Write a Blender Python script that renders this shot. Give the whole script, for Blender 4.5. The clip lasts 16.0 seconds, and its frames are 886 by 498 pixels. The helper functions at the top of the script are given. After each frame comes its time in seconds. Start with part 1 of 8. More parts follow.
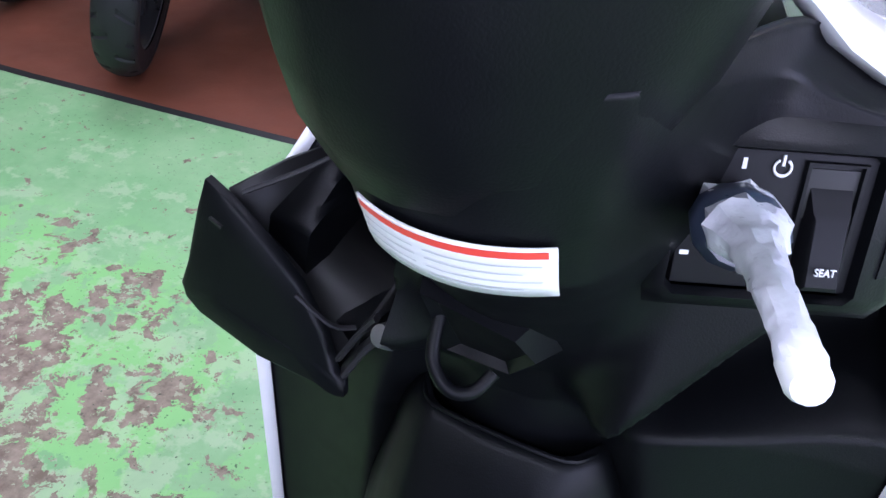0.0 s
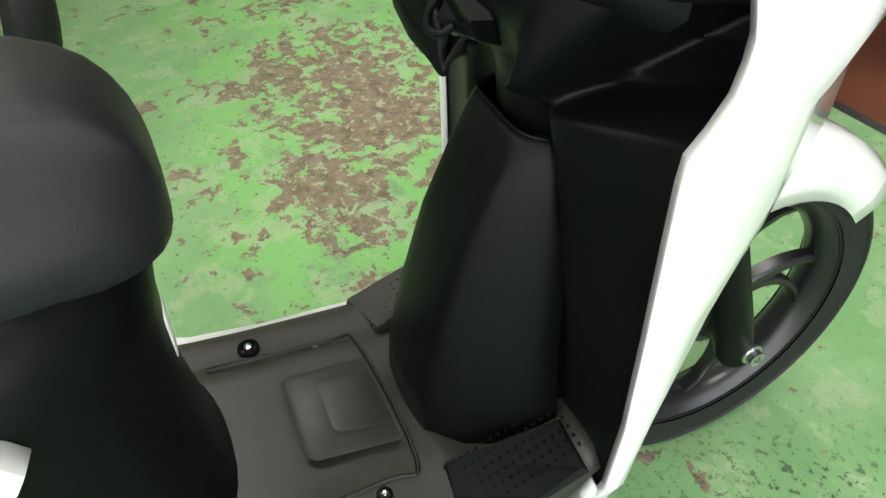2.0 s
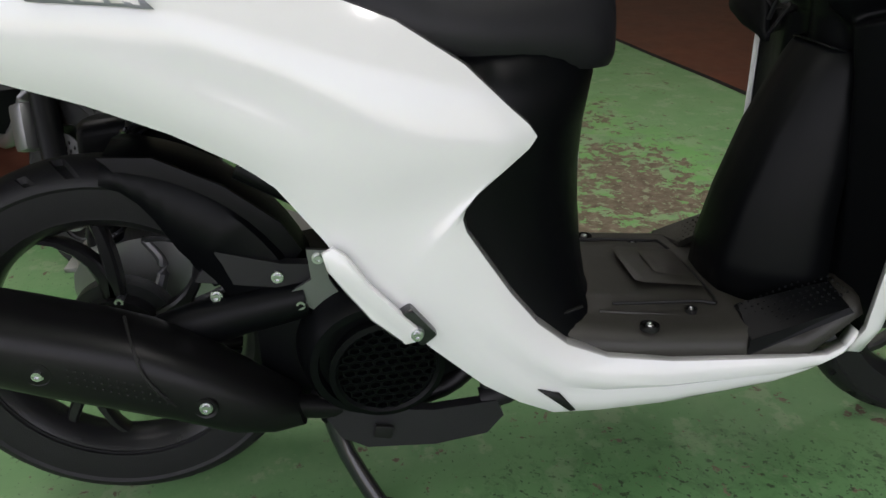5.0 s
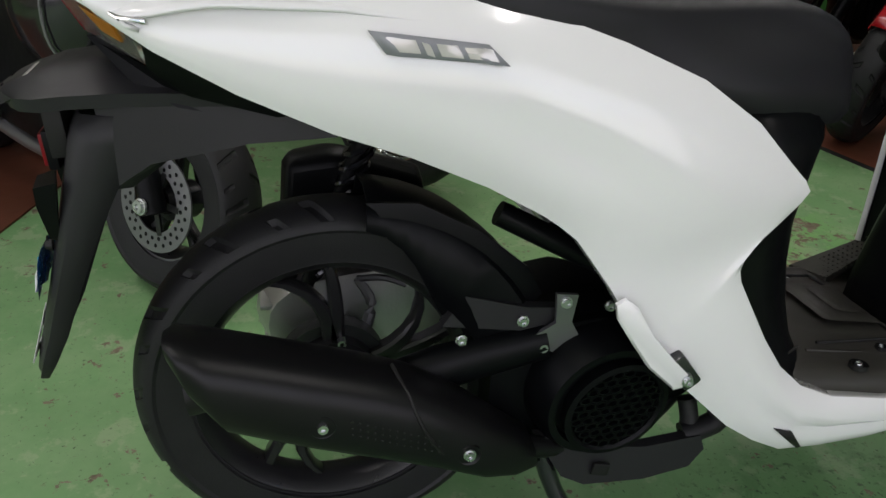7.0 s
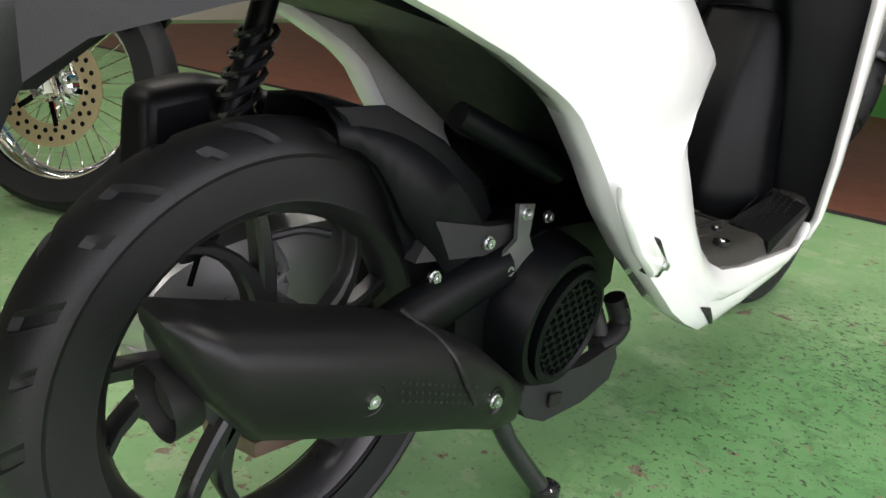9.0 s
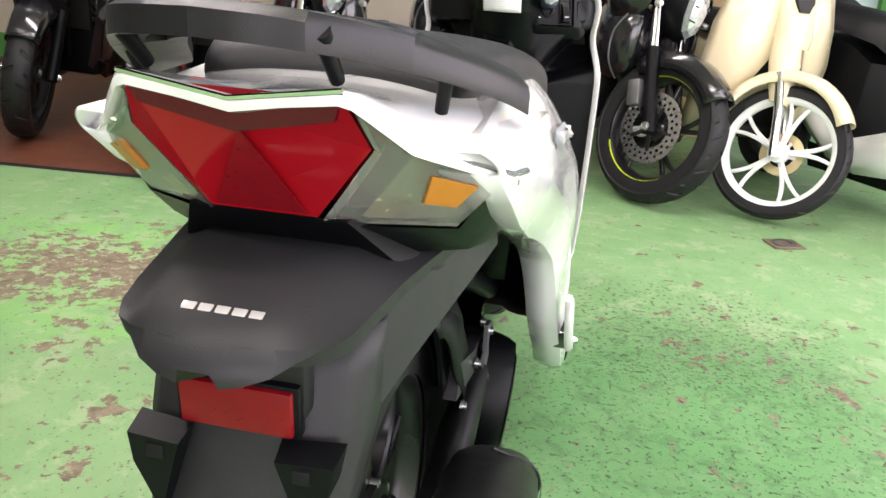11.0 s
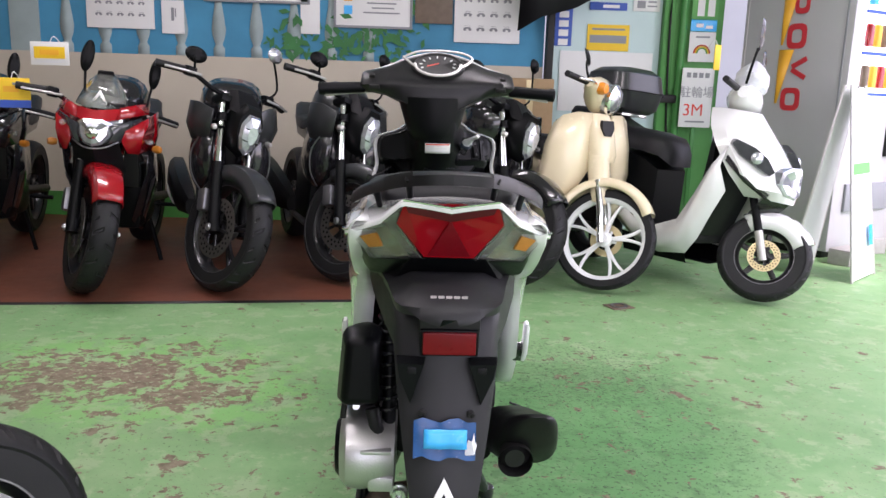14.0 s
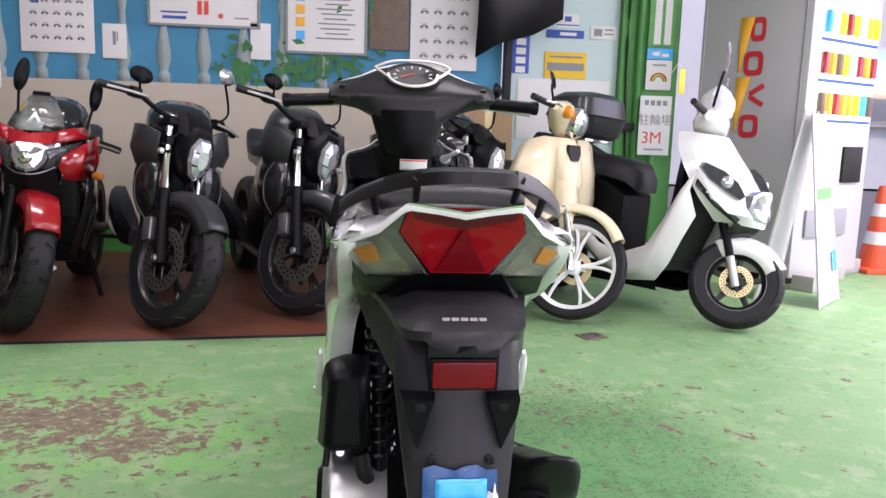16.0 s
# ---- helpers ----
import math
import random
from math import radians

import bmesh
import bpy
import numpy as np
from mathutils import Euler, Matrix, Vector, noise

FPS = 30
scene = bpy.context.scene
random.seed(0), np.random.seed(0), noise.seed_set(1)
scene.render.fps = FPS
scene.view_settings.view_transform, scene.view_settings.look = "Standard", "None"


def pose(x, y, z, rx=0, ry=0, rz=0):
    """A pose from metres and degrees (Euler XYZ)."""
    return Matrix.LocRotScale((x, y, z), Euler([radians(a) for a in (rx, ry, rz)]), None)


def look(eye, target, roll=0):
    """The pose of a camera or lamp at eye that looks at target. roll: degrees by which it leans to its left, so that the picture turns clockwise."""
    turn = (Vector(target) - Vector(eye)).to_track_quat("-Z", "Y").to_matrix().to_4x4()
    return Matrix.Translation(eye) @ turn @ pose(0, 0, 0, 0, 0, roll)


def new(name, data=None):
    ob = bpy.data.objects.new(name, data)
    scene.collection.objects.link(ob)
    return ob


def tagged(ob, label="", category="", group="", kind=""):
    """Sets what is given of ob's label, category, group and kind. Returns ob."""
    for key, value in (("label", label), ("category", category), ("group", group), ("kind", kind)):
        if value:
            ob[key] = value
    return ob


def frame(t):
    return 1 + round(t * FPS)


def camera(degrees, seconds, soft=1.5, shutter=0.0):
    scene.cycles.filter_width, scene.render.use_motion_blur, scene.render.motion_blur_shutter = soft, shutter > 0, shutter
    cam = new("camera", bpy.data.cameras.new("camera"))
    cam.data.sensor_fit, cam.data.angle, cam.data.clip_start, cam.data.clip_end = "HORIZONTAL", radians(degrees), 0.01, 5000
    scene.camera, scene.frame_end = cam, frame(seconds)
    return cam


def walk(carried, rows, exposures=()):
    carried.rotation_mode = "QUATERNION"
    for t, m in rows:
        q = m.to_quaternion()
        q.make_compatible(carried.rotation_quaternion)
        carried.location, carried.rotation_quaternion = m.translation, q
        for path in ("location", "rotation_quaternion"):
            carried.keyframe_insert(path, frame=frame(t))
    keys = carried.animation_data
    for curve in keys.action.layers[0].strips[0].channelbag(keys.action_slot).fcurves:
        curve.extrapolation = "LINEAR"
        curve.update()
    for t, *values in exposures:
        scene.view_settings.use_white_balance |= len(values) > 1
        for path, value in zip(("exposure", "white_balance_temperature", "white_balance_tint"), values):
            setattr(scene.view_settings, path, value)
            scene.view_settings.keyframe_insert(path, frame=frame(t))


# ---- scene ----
cam = camera(58.5, 16.0)
PATH = [
    (0, (0.097, 0.665, 1.006), (-0.569, 2.107, -0.165), 4.4),
    (0.5, (0.196, 0.640, 0.998), (-0.575, 2.059, -0.173), 4.3),
    (1, (0.272, 0.623, 1.022), (-0.753, 1.711, -0.305), 2.1),
    (1.5, (0.401, 0.659, 1.012), (-0.885, 1.414, -0.321), 1.5),
    (2, (0.542, 0.695, 1.013), (-0.842, 1.254, -0.317), -2.4),
    (2.5, (0.634, 0.744, 0.99), (-0.81, 1.028, -0.365), -2.6),
    (3, (0.705, 0.783, 0.952), (-0.766, 0.948, -0.393), -2.7),
    (3.5, (0.785, 0.719, 0.894), (-0.86, 0.86, -0.236), -2.6),
    (4, (0.914, 0.605, 0.836), (-0.893, 0.715, -0.013), -2.7),
    (4.5, (0.974, 0.46, 0.822), (-0.83, 0.621, -0.025), -1.9),
    (5, (1.022, 0.34, 0.851), (-0.774, 0.554, -0.004), -1.2),
    (5.2, (1.035, 0.307, 0.878), (-0.763, 0.545, 0.035), -1.3),
    (7.3, (0.914, -0.12, 0.905), (-0.829, 0.369, 0.056), 2.4),
    (7.5, (0.904, -0.136, 0.847), (-0.83, 0.417, 0.018), 2.0),
    (8, (0.814, -0.231, 0.704), (-0.773, 0.742, -0.025), 3.6),
    (8.2, (0.78, -0.263, 0.682), (-0.75, 0.806, -0.036), 4.0),
    (10.5, (0.322, -0.68, 0.797), (-0.284, 1.093, 0.099), 3.4),
    (11, (0.225, -0.748, 0.925), (-0.122, 1.093, 0.225), 3.8),
    (11.5, (0.123, -0.882, 1.016), (0.008, 0.994, 0.334), 3.3),
    (12, (0.109, -1.019, 1.166), (0.047, 0.856, 0.474), 3.6),
    (12.5, (0.046, -1.146, 1.298), (0.07, 0.742, 0.64), 2.2),
    (13, (-0.061, -1.318, 1.302), (0.014, 0.569, 0.644), 2.2),
    (13.5, (-0.076, -1.437, 1.178), (-0.002, 0.449, 0.517), 2.3),
    (14, (-0.054, -1.491, 1.012), (0.016, 0.468, 0.615), 1.8),
    (14.5, (-0.029, -1.54, 0.871), (0.042, 0.435, 0.566), 2.0),
    (15, (-0.022, -1.541, 0.793), (0.059, 0.434, 0.488), 1.9),
    (15.5, (-0.096, -1.426, 0.795), (-0.003, 0.549, 0.492), 1.9),
    (16, (-0.134, -1.3, 0.941), (0.072, 0.667, 0.638), 1.8),
]
EXPOSURE = [
    (0, 1.3, 5450, 36), (0.5, 1.55, 5400, 38), (1, 1.65, 5700, 33), (1.5, 1.35, 6850, 13), (2.5, 0.9, 6900, 12), (3, 0.8, 6750, 13), (3.5, 0.65, 6800, 15), (4, 0.3, 6800, 19), (5, -0.22, 6750, 20), (7.5, -0.38, 6800, 20),
    (8, 0.25, 6950, 20), (8.2, 0.38, 6950, 20), (10.3, 1.3, 7000, 27), (11, 1.32, 7000, 27), (11.5, 1.0, 6900, 27), (12.5, 0.72, 6600, 31), (14.5, 0.72, 6500, 32), (16, 0.8, 6500, 34),
]
walk(cam, [(t, look(e, a, r)) for t, e, a, r in PATH], EXPOSURE)

# ---- world and lights ----
world = bpy.data.worlds.new("sky_world")
scene.world = world
world.use_nodes = True
wn = world.node_tree.nodes
sky = wn.new("ShaderNodeTexSky")
sky.sky_type = "NISHITA"
sky.sun_disc = False
sky.sun_elevation = radians(50)
sky.sun_rotation = radians(110)
world.node_tree.links.new(sky.outputs[0], wn["Background"].inputs[0])
wn["Background"].inputs[1].default_value = 0.15


def lamp(name, kind, energy, m, colour=(1, 1, 1), size=1.0, size_y=None, angle=0.2):
    data = bpy.data.lights.new(name, kind)
    data.energy, data.color = energy, colour
    if kind == "AREA":
        data.size = size
        if size_y:
            data.shape, data.size_y = "RECTANGLE", size_y
    if kind == "SUN":
        data.angle = angle
    ob = new(name, data)
    ob.matrix_world = m
    return ob


lamp("sun", "SUN", 2.0, look((6, -3, 7), (1.5, 1.5, 0)), (1, 0.97, 0.92), angle=radians(12))
# daylight through the open shop front
lamp("daylight_front", "AREA", 80, look((3.4, 0.2, 1.5), (0.0, 0.3, 0.5)), (0.97, 0.98, 1.0), 6.5, 2.3)
# added fill from behind the camera, set in an assumed rear opening
lamp("rear_fill", "AREA", 55, look((1.2, -4.7, 1.5), (0.3, 0.0, 0.6)), (0.97, 0.98, 1.0), 4.0, 2.3)
TUBES = ((-1.6, 0.6), (0.5, -1.0), (0.6, 1.3), (-1.6, 2.5), (-1.2, -1.4))
for tx, ty in TUBES:
    lamp("tube_light", "AREA", 14, look((tx, ty, 2.63), (tx, ty, 0)), (0.97, 1.0, 0.97), 1.2, 0.14)

# ---- materials ----


def material(name, colour, rough=0.5, metal=0.0, vary=0.12, scale=8.0, bump=0.0, bump_scale=180.0, coat=0.0, spec=0.5, speck=0.0):
    m = bpy.data.materials.new(name)
    m.use_nodes = True
    nt = m.node_tree
    nd, ln = nt.nodes, nt.links
    b = nd["Principled BSDF"]
    b.inputs["Metallic"].default_value = metal
    b.inputs["Coat Weight"].default_value = coat
    b.inputs["Coat Roughness"].default_value = 0.06
    b.inputs["Specular IOR Level"].default_value = spec
    co = nd.new("ShaderNodeTexCoord")
    no = nd.new("ShaderNodeTexNoise")
    no.inputs["Scale"].default_value, no.inputs["Detail"].default_value = scale, 6
    ln.new(co.outputs["Object"], no.inputs["Vector"])
    mx = nd.new("ShaderNodeMix")
    mx.data_type = "RGBA"
    mx.inputs[6].default_value = (*[c * (1 - vary) for c in colour], 1)
    mx.inputs[7].default_value = (*[min(1, c * (1 + vary)) for c in colour], 1)
    ln.new(no.outputs[0], mx.inputs[0])
    ln.new(mx.outputs[2], b.inputs["Base Color"])
    mr = nd.new("ShaderNodeMapRange")
    mr.inputs[3].default_value, mr.inputs[4].default_value = max(0.02, rough - 0.07), min(1, rough + 0.07)
    n2 = nd.new("ShaderNodeTexNoise")
    n2.inputs["Scale"].default_value = scale * 3.7
    ln.new(co.outputs["Object"], n2.inputs["Vector"])
    ln.new(n2.outputs[0], mr.inputs[0])
    ln.new(mr.outputs[0], b.inputs["Roughness"])
    if bump:
        n3 = nd.new("ShaderNodeTexNoise")
        n3.inputs["Scale"].default_value, n3.inputs["Detail"].default_value = bump_scale, 3
        ln.new(co.outputs["Object"], n3.inputs["Vector"])
        bp = nd.new("ShaderNodeBump")
        bp.inputs["Strength"].default_value, bp.inputs["Distance"].default_value = bump, 0.002
        ln.new(n3.outputs[0], bp.inputs["Height"])
        ln.new(bp.outputs[0], b.inputs["Normal"])
    return m


def glow(name, colour, strength):
    m = bpy.data.materials.new(name)
    m.use_nodes = True
    b = m.node_tree.nodes["Principled BSDF"]
    b.inputs["Base Color"].default_value = (*colour, 1)
    b.inputs["Emission Color"].default_value = (*colour, 1)
    b.inputs["Emission Strength"].default_value = strength
    return m


def glass(name, colour, rough=0.05, trans=1.0):
    m = material(name, colour, rough, vary=0.05)
    m.node_tree.nodes["Principled BSDF"].inputs["Transmission Weight"].default_value = trans
    m.node_tree.nodes["Principled BSDF"].inputs["IOR"].default_value = 1.45
    m.node_tree.nodes["Principled BSDF"].inputs["Specular IOR Level"].default_value = 0.3
    return m


def floor_material():
    m = bpy.data.materials.new("worn_green_floor")
    m.use_nodes = True
    nt = m.node_tree
    nd, ln = nt.nodes, nt.links
    b = nd["Principled BSDF"]
    co = nd.new("ShaderNodeTexCoord")

    def noise_node(scale, detail=4, rough=0.55, dist=0.0):
        n = nd.new("ShaderNodeTexNoise")
        n.inputs["Scale"].default_value, n.inputs["Detail"].default_value = scale, detail
        n.inputs["Roughness"].default_value, n.inputs["Distortion"].default_value = rough, dist
        ln.new(co.outputs["Object"], n.inputs["Vector"])
        return n.outputs[0]

    def maths(op, a, c, clamp=False):
        n = nd.new("ShaderNodeMath")
        n.operation, n.use_clamp = op, clamp
        for i, v in enumerate((a, c)):
            if isinstance(v, (int, float)):
                n.inputs[i].default_value = v
            else:
                ln.new(v, n.inputs[i])
        return n.outputs[0]

    def ramp(v, lo, hi):
        n = nd.new("ShaderNodeMapRange")
        n.inputs[1].default_value, n.inputs[2].default_value = lo, hi
        ln.new(v, n.inputs[0])
        return n.outputs[0]

    def mix(f, a, c):
        n = nd.new("ShaderNodeMix")
        n.data_type = "RGBA"
        ln.new(f, n.inputs[0])
        for i, v in ((6, a), (7, c)):
            if isinstance(v, tuple):
                n.inputs[i].default_value = (*v, 1)
            else:
                ln.new(v, n.inputs[i])
        return n.outputs[2]

    def spot(x, y, rx, ry):
        mp = nd.new("ShaderNodeMapping")
        mp.inputs["Location"].default_value = (-x / rx, -y / ry, 0)
        mp.inputs["Scale"].default_value = (1 / rx, 1 / ry, 1)
        ln.new(co.outputs["Object"], mp.inputs["Vector"])
        g = nd.new("ShaderNodeTexGradient")
        g.gradient_type = "SPHERICAL"
        ln.new(mp.outputs[0], g.inputs[0])
        return g.outputs[1]

    # where feet and wheels have worn the paint through
    wear = maths("MAXIMUM", maths("MULTIPLY", spot(-1.12, 1.16, 0.85, 0.52), 1.0), maths("MULTIPLY", spot(-0.80, 1.0, 0.55, 0.42), 0.85))
    wear = maths("MAXIMUM", wear, maths("MULTIPLY", spot(-1.85, 1.1, 0.7, 0.45), 0.6))
    sheen = maths("MULTIPLY", ramp(wear, 0.04, 0.34), 1.0)
    wear = maths("MAXIMUM", wear, maths("MULTIPLY", spot(0.75, 1.25, 0.7, 0.5), 0.30))
    wear = maths("MAXIMUM", wear, maths("MULTIPLY", spot(-0.6, 0.3, 0.8, 0.5), 0.34))
    wear = maths("MAXIMUM", wear, maths("MULTIPLY", spot(-1.6, -0.5, 0.9, 0.7), 0.36))
    flakes = noise_node(21, 7, 0.68, 0.35)
    patches = noise_node(6.5, 4, 0.6, 0.4)
    field = maths("ADD", maths("MULTIPLY", flakes, 0.62), maths("MULTIPLY", patches, 0.38))
    bare = ramp(maths("ADD", field, maths("MULTIPLY", wear, 0.17)), 0.597, 0.605)
    pits = maths("MULTIPLY", ramp(noise_node(95, 3, 0.6), 0.64, 0.68), ramp(noise_node(2.6, 4), 0.38, 0.54))
    # pitted stretch beside the scooter, also the mask for its painted-in shade
    shade_pitted = maths("MULTIPLY", ramp(maths("ADD", maths("MAXIMUM", spot(0.52, 0.80, 0.70, 0.80), spot(0.40, 0.20, 0.45, 0.5)), maths("MULTIPLY", noise_node(5, 5, 0.65), 0.5)), 0.42, 0.80), 1.0)
    pits = maths("MAXIMUM", pits, maths("MULTIPLY", ramp(noise_node(75, 4, 0.65), 0.585, 0.61), ramp(shade_pitted, 0.1, 0.6)))
    pits = maths("MAXIMUM", pits, maths("MULTIPLY", ramp(noise_node(62, 5, 0.7), 0.56, 0.59), ramp(maths("ADD", spot(0.50, 1.30, 0.60, 0.50), maths("MULTIPLY", noise_node(6, 5, 0.65), 0.4)), 0.38, 0.62)))
    speck = ramp(noise_node(52, 4, 0.7), 0.645, 0.665)
    speck = maths("MULTIPLY", speck, ramp(maths("ADD", noise_node(1.9, 3), maths("MULTIPLY", wear, 0.3)), 0.42, 0.58))
    bare = maths("MAXIMUM", bare, speck, True)
    paint = mix(ramp(noise_node(1.3, 4), 0.3, 0.7), (0.145, 0.315, 0.125), (0.195, 0.365, 0.16))
    paint = mix(ramp(noise_node(5.0, 6, 0.7), 0.42, 0.66), paint, (0.225, 0.38, 0.18))
    # fresher top coat left standing in flakes between the bare spots
    vivid = maths("MULTIPLY", ramp(maths("ADD", noise_node(8.0, 6, 0.65), maths("MULTIPLY", wear, 0.10)), 0.50, 0.53), sheen)
    paint = mix(maths("MULTIPLY", vivid, 0.9), paint, (0.19, 0.44, 0.135))
    faded = ramp(maths("ADD", noise_node(9.0, 5, 0.7), maths("MULTIPLY", wear, 0.10)), 0.55, 0.60)
    paint = mix(maths("MULTIPLY", faded, 0.55), paint, (0.33, 0.43, 0.25))
    under = mix(ramp(noise_node(30, 4, 0.7), 0.35, 0.65), (0.13, 0.095, 0.065), (0.26, 0.205, 0.15))
    # pale worn-down filler showing as cream flecks
    filler = maths("MULTIPLY", ramp(noise_node(38, 4, 0.7), 0.56, 0.60), ramp(wear, 0.15, 0.5))
    under = mix(maths("MULTIPLY", filler, 0.75), under, (0.36, 0.42, 0.26))
    # shade on the scooter's right, mixed into the paint as darker green
    paint = mix(maths("MULTIPLY", shade_pitted, 0.72), paint, (0.070, 0.225, 0.075))
    # dark scuffs and grime marks broken up by the rough surface
    scuff = maths("MULTIPLY", ramp(noise_node(17, 6, 0.72, 0.6), 0.50, 0.60), maths("ADD", maths("MULTIPLY", ramp(shade_pitted, 0.05, 0.5), 0.40), 0.05))
    paint = mix(scuff, paint, (0.050, 0.125, 0.048))
    grime = ramp(noise_node(0.9, 5, 0.65), 0.45, 0.75)
    colour = mix(maths("MULTIPLY", pits, 0.85), mix(bare, paint, under), (0.035, 0.052, 0.028))
    b.inputs["Specular IOR Level"].default_value = 0.3
    ln.new(mix(maths("MULTIPLY", grime, 0.22), colour, (0.15, 0.19, 0.10)), b.inputs["Base Color"])
    ln.new(ramp(maths("ADD", maths("MULTIPLY", bare, 0.4), maths("MULTIPLY", noise_node(7, 4), 0.5)), -0.55, 1.0), b.inputs["Roughness"])
    bp = nd.new("ShaderNodeBump")
    bp.inputs["Strength"].default_value, bp.inputs["Distance"].default_value = 0.35, 0.003
    ln.new(maths("SUBTRACT", maths("MULTIPLY", noise_node(60, 3), 0.35), bare), bp.inputs["Height"])
    ln.new(bp.outputs[0], b.inputs["Normal"])
    return m


M = {
    "white": material("pearl_white_paint", (0.79, 0.79, 0.79), 0.20, vary=0.02, coat=1.0),
    "black": material("grained_black_plastic", (0.0026, 0.0030, 0.0036), 0.40, vary=0.25, scale=14, bump=0.10, bump_scale=900, spec=0.13),
    "matte": material("matte_dark_grey_plastic", (0.018, 0.018, 0.0195), 0.46, vary=0.2, scale=12, bump=0.12, bump_scale=800, spec=0.26),
    "floorb": material("brownish_black_floorboard", (0.027, 0.0255, 0.021), 0.45, vary=0.2, scale=10, bump=0.15, bump_scale=700),
    "seat": material("black_vinyl_seat", (0.012, 0.012, 0.014), 0.44, vary=0.2, scale=9, bump=0.2, bump_scale=1100, spec=0.28),
    "rubber": material("tyre_rubber", (0.011, 0.011, 0.012), 0.52, vary=0.3, scale=20, bump=0.2, bump_scale=500, spec=0.28),
    "rim": material("black_alloy", (0.012, 0.012, 0.013), 0.30, 0.1, vary=0.15),
    "drum_grey": material("oily_grey_casting", (0.014, 0.017, 0.016), 0.5, 0.0, vary=0.5, scale=40, bump=0.3, bump_scale=200),
    "gunmetal": material("grey_alloy", (0.22, 0.22, 0.23), 0.35, 0.8, vary=0.15),
    "steel": material("zinc_bolt", (0.62, 0.63, 0.64), 0.28, 1.0, vary=0.1),
    "chrome": material("chrome", (0.8, 0.8, 0.8), 0.08, 1.0, vary=0.05),
    "alu": material("cast_aluminium", (0.55, 0.55, 0.54), 0.42, 0.9, vary=0.12, scale=16, bump=0.25, bump_scale=260),
    "muffler": material("satin_black_muffler", (0.006, 0.006, 0.0065), 0.38, 0.0, vary=0.25, spec=0.24),
    "silver": material("silver_paint", (0.55, 0.54, 0.52), 0.32, 0.5, vary=0.06),
    "red_lens": glass("red_lens", (0.32, 0.005, 0.010), 0.10, 0.15),
    "dark_lens": glass("dark_red_lens", (0.10, 0.004, 0.012), 0.08, 0.3),
    "lamp_bowl": material("amber_tinted_bowl", (0.40, 0.34, 0.20), 0.25, 0.6, vary=0.4, scale=40),
    "clear_lens": glass("clear_lens", (0.88, 0.92, 0.86), 0.05, 0.92),
    "amber": material("amber_bulb_cover", (0.46, 0.17, 0.02), 0.3, vary=0.35),
    "red": material("red_bodywork", (0.30, 0.006, 0.010), 0.2, vary=0.06, coat=0.6),
    "reflector": material("red_reflector", (0.16, 0.003, 0.007), 0.3, vary=0.25, scale=60, spec=0.25),
    "label": material("white_paper_label", (0.72, 0.72, 0.72), 0.5, vary=0.05),
    "red_ink": material("red_ink", (0.72, 0.06, 0.04), 0.5, vary=0.05),
    "grey_ink": material("grey_ink", (0.25, 0.26, 0.28), 0.6, vary=0.1),
    "film": material("cyan_protective_film", (0.03, 0.42, 0.85), 0.25, vary=0.1),
    "film_dark": material("blue_film_edge", (0.01, 0.07, 0.22), 0.25, vary=0.4, scale=40),
    "wrap": material("crumpled_clear_wrap", (0.66, 0.67, 0.72), 0.3, vary=0.15, scale=60, bump=0.8, bump_scale=90),
    "cream": material("cream_paint", (0.72, 0.62, 0.42), 0.25, vary=0.05, coat=0.5),
    "grey_body": material("grey_bodywork", (0.030, 0.032, 0.034), 0.33, 0.1, vary=0.15, coat=0.25, spec=0.35),
    "black_gloss": material("gloss_black_paint", (0.012, 0.012, 0.014), 0.16, vary=0.2, coat=0.5),
    "headlamp": material("headlamp_reflector", (0.50, 0.52, 0.56), 0.16, 0.7, vary=0.45, scale=60, coat=0.4),
    "mirror": material("mirror_glass", (0.85, 0.87, 0.9), 0.03, 1.0, vary=0.02),
    "yellow": material("yellow_paper", (0.85, 0.55, 0.02), 0.6, vary=0.06),
    "lime": material("lime_rim_stripe", (0.62, 0.75, 0.02), 0.4, vary=0.05),
    "blue_ink": material("blue_ink", (0.03, 0.09, 0.42), 0.55, vary=0.1),
    "brass": material("gold_disc", (0.62, 0.52, 0.30), 0.35, 0.8, vary=0.1),
    "paper": material("poster_paper", (0.74, 0.75, 0.74), 0.55, vary=0.03),
    "smoked": material("smoked_lamp_glass", (0.03, 0.033, 0.038), 0.12, vary=0.5, scale=25, coat=0.5),
    "dark_disc": material("dark_brake_disc", (0.16, 0.15, 0.14), 0.35, 0.8, vary=0.2),
    "bar_black": material("satin_black_moulding", (0.008, 0.008, 0.009), 0.36, vary=0.2, scale=12, bump=0.08, bump_scale=800, spec=0.28),
    "panel_black": material("satin_black_panel", (0.006, 0.006, 0.007), 0.5, vary=0.15, spec=0.15),
    "key_blue": material("dark_key_head", (0.03, 0.04, 0.065), 0.3, vary=0.4, scale=50, coat=0.5),
    "grey_print": material("pale_grey_print", (0.5, 0.51, 0.53), 0.6, vary=0.05),
    "floor": floor_material(),
}


def add_mat(key, *args, **kw):
    M[key] = material(*args, **kw)
    return M[key]


# ---- mesh helpers ----


def thing(name, label, category, m=None, group="", kind=""):
    ob = new(name)
    ob.empty_display_size = 0.1
    if m is not None:
        ob.matrix_world = m
    return tagged(ob, label, category, group, kind)


